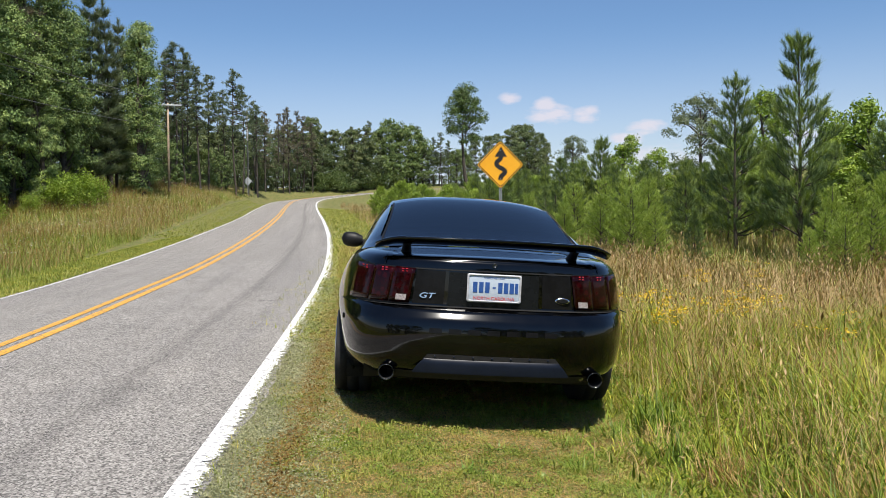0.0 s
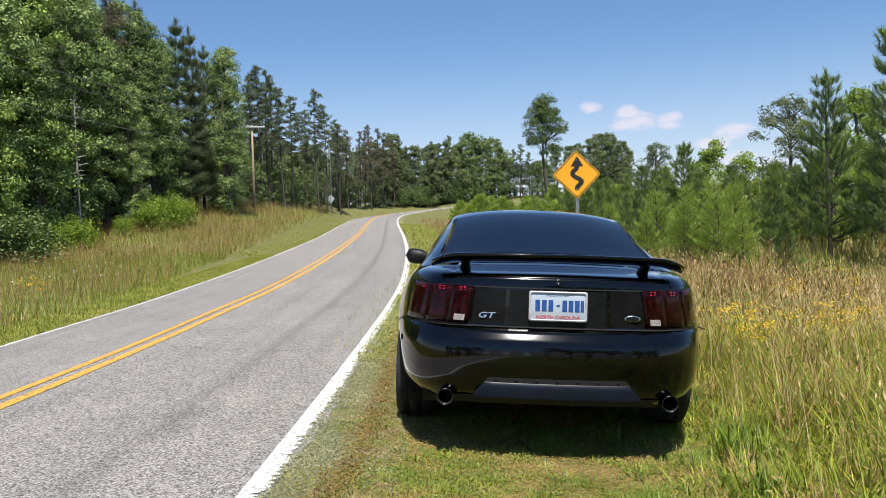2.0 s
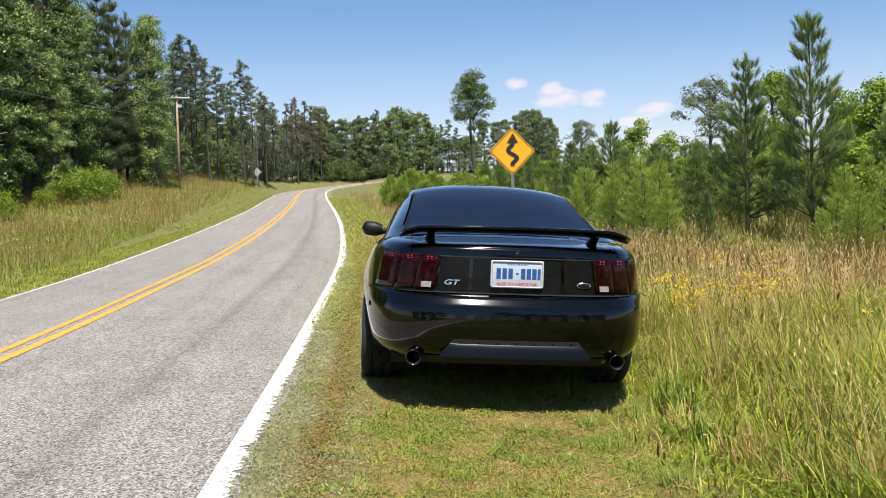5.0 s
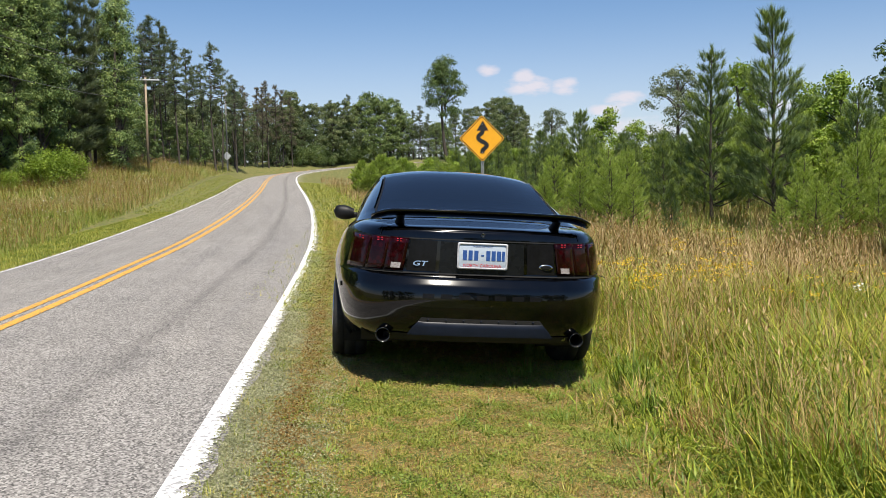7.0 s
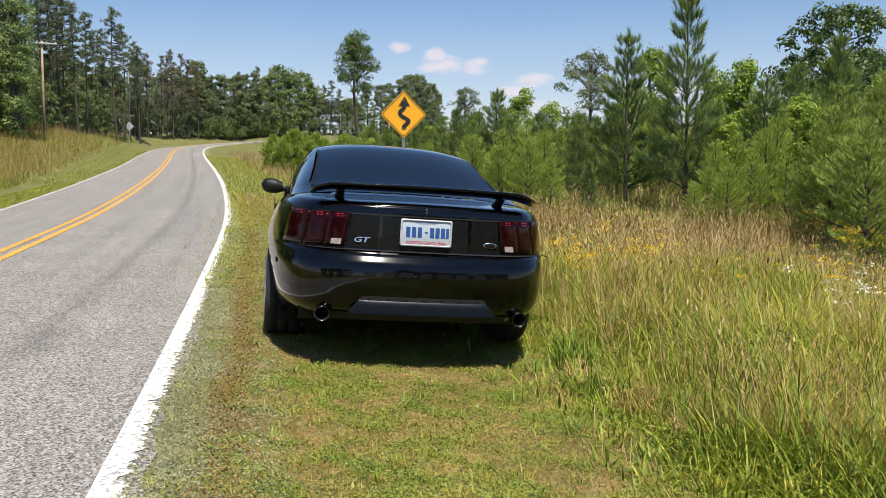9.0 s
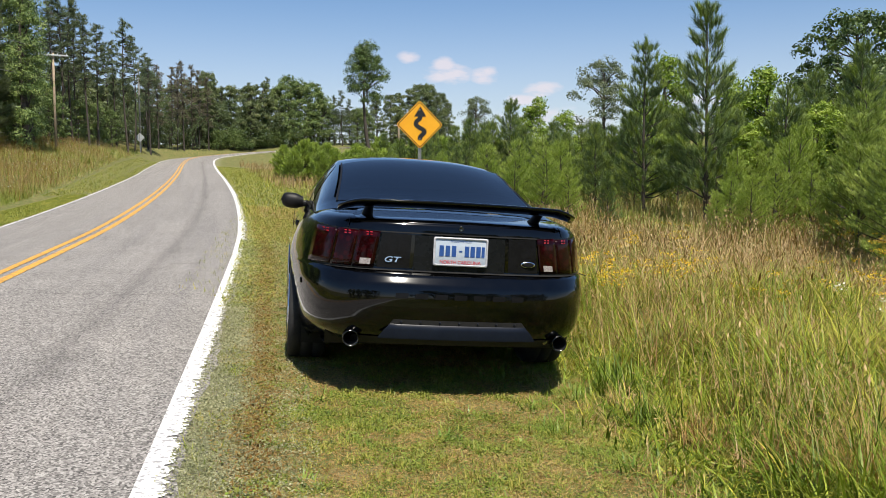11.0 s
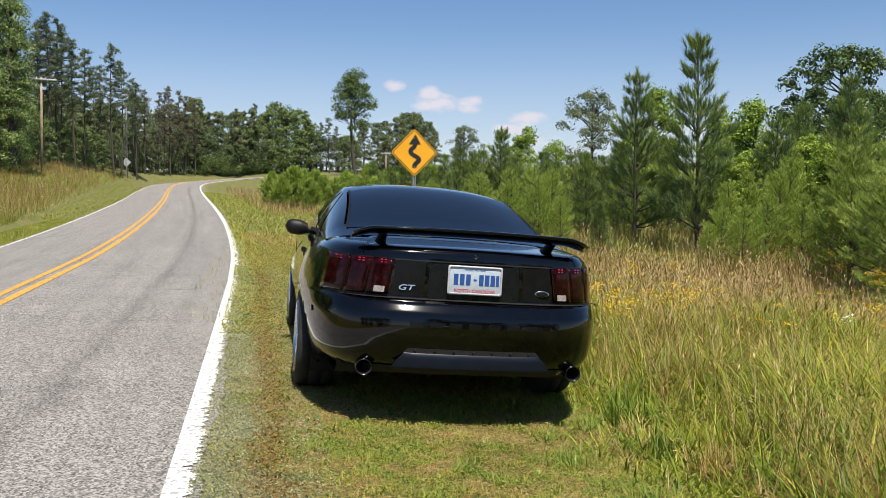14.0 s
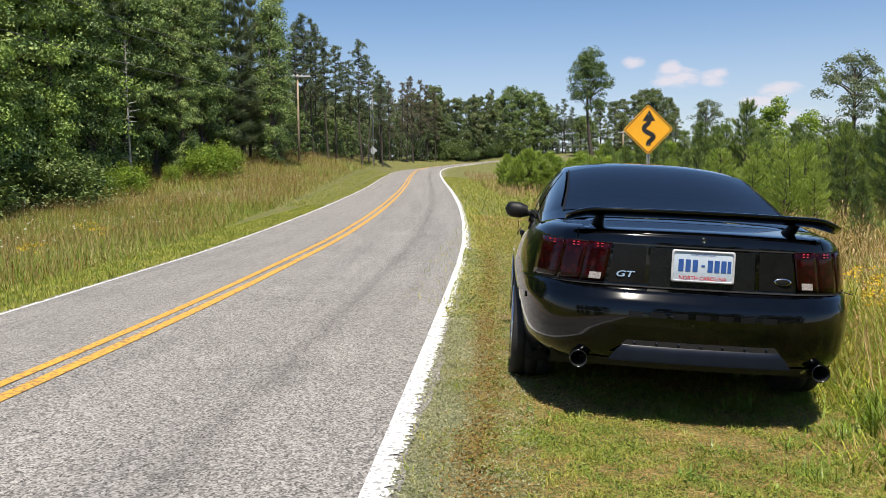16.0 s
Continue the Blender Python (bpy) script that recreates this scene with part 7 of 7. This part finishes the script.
def wheel(x, y, z, side):
    hub = new("wheel")
    hub.parent = car
    hub.matrix_local = pose(x, y, z, 0, 0, 0 if side > 0 else 180)
    prof = [(0.10, 0.225), (0.118, 0.235), (0.125, 0.262), (0.124, 0.295), (0.112, 0.318), (0.09, 0.327), (0.045, 0.330), (0.042, 0.323), (0.036, 0.323), (0.033, 0.330), (-0.033, 0.330), (-0.036, 0.323), (-0.042, 0.323), (-0.045, 0.330), (-0.09, 0.327), (-0.112, 0.318), (-0.124, 0.295), (-0.118, 0.24), (-0.10, 0.225)]
    grid_part("tyre", [[(a, r * math.cos(t), r * math.sin(t)) for t in np.linspace(0, 2 * math.pi, 48, endpoint=False)] for a, r in prof], M["rubber"], hub, "black tyre", closed=True)
    rim = [(0.116, 0.237), (0.131, 0.235), (0.132, 0.224), (0.112, 0.214), (0.06, 0.208), (-0.09, 0.205), (-0.10, 0.225)]
    rimo = grid_part("rim", [[(a, r * math.cos(t), r * math.sin(t)) for t in np.linspace(0, 2 * math.pi, 40, endpoint=False)] for a, r in rim], M["alloy"], hub, "bright alloy rim", closed=True)
    for k in range(5):
        t0 = 2 * math.pi * k / 5
        rows = []
        for f in (0.0, 0.3, 0.7, 1.0):
            r = 0.035 + 0.178 * f
            w = 0.034 - 0.008 * f + 0.012 * f**3
            d = 0.092 + 0.018 * f
            ring = []
            for a, b in ((-w, d), (-w * 0.5, d + 0.008), (w * 0.5, d + 0.008), (w, d), (w * 0.7, d - 0.03), (-w * 0.7, d - 0.03)):
                ring.append((b, r * math.cos(t0) - a * math.sin(t0), r * math.sin(t0) + a * math.cos(t0)))
            rows.append(ring)
        grid_part("spoke", rows, M["alloy"], rimo, closed=True, caps=True)
    rows = [[(d, r * math.cos(t), r * math.sin(t)) for t in np.linspace(0, 2 * math.pi, 20, endpoint=False)] for d, r in ((0.08, 0.05), (0.105, 0.045), (0.112, 0.03), (0.114, 0.0))]
    grid_part("hub_cap", rows, M["alloy"], rimo, closed=True)
    grid_part("brake_disc", [[(0.02, r * math.cos(t), r * math.sin(t)) for t in np.linspace(0, 2 * math.pi, 24, endpoint=False)] for r in (0.0, 0.15)], M["zinc"], hub, closed=True)


for s in (-1, 1):
    wheel(s * 0.818, 1.13, 0.328, s)
    wheel(s * 0.800, 3.70, 0.328, s)

# ---- the winding-road sign ----
def plate_shape(bm, pts, y0, y1):
    a = [bm.verts.new((x, y0, z)) for x, z in pts]
    b = [bm.verts.new((x, y1, z)) for x, z in pts]
    bm.faces.new(a)
    bm.faces.new(b[::-1])
    for i in range(len(pts)):
        j = (i + 1) % len(pts)
        bm.faces.new((a[i], b[i], b[j], a[j]))


def diamond(r, corner, steps=5):
    """A square on its point with rounded corners."""
    pts = []
    for k in range(4):
        a = math.pi / 2 * k
        c = (r - corner * math.sqrt(2))
        cx, cz = c * math.cos(a), c * math.sin(a)
        pts += [(cx + corner * math.cos(a + math.pi / 4 * (2 * i / (steps - 1) - 1)), cz + corner * math.sin(a + math.pi / 4 * (2 * i / (steps - 1) - 1))) for i in range(steps)]
    return pts


SX, SY, SZ = 1.60, 11.21, 2.13
sign = thing("road_sign", pose(SX, SY, land1(SX, SY), 0, 0, 4), "yellow diamond warning sign with black winding arrow on steel post", "road sign")
up = SZ - land1(SX, SY)
R = 0.452
for name, r, y0, y1, mat, lab in (("sign_face", R, -0.004, 0.0, "sign_yellow", "yellow reflective sheet"),):
    bm = bmesh.new()
    plate_shape(bm, diamond(r, 0.05), y0, y1)
    face = part(name, bm, M[mat], sign, lab, False)
    face.location.z = up
bm = bmesh.new()
outer, inner = diamond(R - 0.022, 0.045), diamond(R - 0.040, 0.036)
vo, vi = [bm.verts.new((x, -0.0065, z)) for x, z in outer], [bm.verts.new((x, -0.0065, z)) for x, z in inner]
for i in range(len(vo)):
    j = (i + 1) % len(vo)
    bm.faces.new((vo[i], vo[j], vi[j], vi[i]))
part("border", bm, M["sign_black"], sign, "thin black border", False).location.z = up
key = np.array([(0.0, -0.64), (0.02, -0.50), (0.13, -0.40), (0.20, -0.30), (0.13, -0.20), (-0.04, -0.11), (-0.16, 0.0), (-0.14, 0.12), (-0.03, 0.21), (0.02, 0.30), (0.02, 0.42)]) * R
t = np.linspace(0, len(key) - 1, 60)
i = np.clip(t.astype(int), 0, len(key) - 2)
f = (t - i)[:, None]
p0, p1, p2, p3 = key[np.maximum(i - 1, 0)], key[i], key[i + 1], key[np.minimum(i + 2, len(key) - 1)]
curve = 0.5 * (2 * p1 + (p2 - p0) * f + (2 * p0 - 5 * p1 + 4 * p2 - p3) * f**2 + (3 * p1 - p0 - 3 * p2 + p3) * f**3)
tang = np.gradient(curve, axis=0)
tang /= np.hypot(*tang.T)[:, None]
nrm = np.stack([-tang[:, 1], tang[:, 0]], 1) * 0.092 * R
bm = bmesh.new()
va = [bm.verts.new((x, -0.0065, z)) for x, z in curve + nrm]
vb = [bm.verts.new((x, -0.0065, z)) for x, z in curve - nrm]
for k in range(len(va) - 1):
    bm.faces.new((va[k], va[k + 1], vb[k + 1], vb[k]))
head = [bm.verts.new((x * R, -0.0068, z * R)) for x, z in ((-0.24, 0.33), (0.28, 0.33), (0.04, 0.76))]
bm.faces.new(head)
part("arrow", bm, M["sign_black"], sign, "black winding arrow", False).location.z = up
bm = bmesh.new()
plate_shape(bm, [(-0.030, 0.006), (-0.012, 0.006), (-0.010, 0.030), (0.010, 0.030), (0.012, 0.006), (0.030, 0.006), (0.030, 0.010), (0.015, 0.010), (0.013, 0.034), (-0.013, 0.034), (-0.015, 0.010), (-0.030, 0.010)], -0.3, up + 0.30)
for v in bm.verts:
    v.co = Vector((v.co.x, v.co.z, v.co.y))
bmesh.ops.recalc_face_normals(bm, faces=bm.faces)
part("post", bm, M["zinc"], sign, "galvanised channel post", False)
for z in (0.27, -0.27):
    bm = bmesh.new()
    bmesh.ops.create_cone(bm, cap_ends=True, segments=10, radius1=0.013, radius2=0.010, depth=0.012, matrix=Matrix.Translation((0, -0.010, up + z)) @ Matrix.Rotation(radians(90), 4, "X"))
    part("bolt", bm, M["zinc"], sign)

# ---- far sign seen from behind, poles, cables ----
fx, fy = -13.88, 78.0
fs = thing("road_sign", pose(fx, fy, land1(fx, fy), 0, 0, -6), "grey back of a diamond road sign on a thin post", "road sign")
fup = 4.47 - land1(fx, fy)
bm = bmesh.new()
plate_shape(bm, diamond(0.43, 0.05), -0.004, 0.004)
part("sign_face", bm, M["sign_back"], fs, "bare aluminium back", False).location.z = fup
grid_part("post", tube([(0, -0.02, -0.3), (0, -0.02, fup + 0.3)], [0.04, 0.04], 6), M["zinc"], fs)


def pole(x, y, top, arm, material, label, turn=0.0, width=0.15, lean=0.0):
    p = thing("utility_pole", pose(x, y, land1(x, y), 0, lean, turn), label, "utility pole", "utility poles")
    h = top - land1(x, y)
    grid_part("shaft", tube([(0, 0, -0.4), (0, 0, h * 0.5), (0, 0, h)], [width, width * 0.88, width * 0.72], 10), M[material], p, caps=True, closed=True)
    if arm:
        part("crossarm", box_bm((arm, 0.08, 0.09), (0, -0.12, h - 0.16), 0.01), M["sign_back"], p, "grey wooden crossarm")
        for u in (-0.45, -0.15, 0.15, 0.45):
            grid_part("insulator", tube([(u * arm, -0.12, h - 0.12), (u * arm, -0.12, h - 0.07), (u * arm, -0.12, h - 0.03)], [0.02, 0.03, 0.015], 8), M["sign_back"], p, closed=True)
    return p, h


pole(-14.93, 52.5, 8.68, 1.75, "pole_wood", "brown wooden utility pole with a grey crossarm on the bank", 8, 0.085, 0.6)
pole(-13.98, 79.0, 11.4, 0, "pole_grey", "plain weathered wooden pole beside the far sign", 0, 0.085)
pole(12.5, 95, 6.8, 1.2, "pole_wood", "far utility pole with a crossarm above the thicket", 0, 0.12)


def cable(a, b, sag):
    pts = []
    for k in range(13):
        f = k / 12
        p = Vector(a).lerp(Vector(b), f)
        p.z -= sag * 4 * f * (1 - f)
        pts.append(p)
    c = grid_part("power_cable", tube(pts, [0.016] * 13, 5), M["cable"], None, closed=True)
    return tagged(c, "thin grey overhead cable slung from the pole", "cable", "overhead cables")


for u, z in ((-0.75, 8.62), (0.75, 8.62), (0.0, 7.1)):
    cable((-14.93 + u, 52.35, z), (-19.5 + u, 8.0, z + 0.3), 0.7)
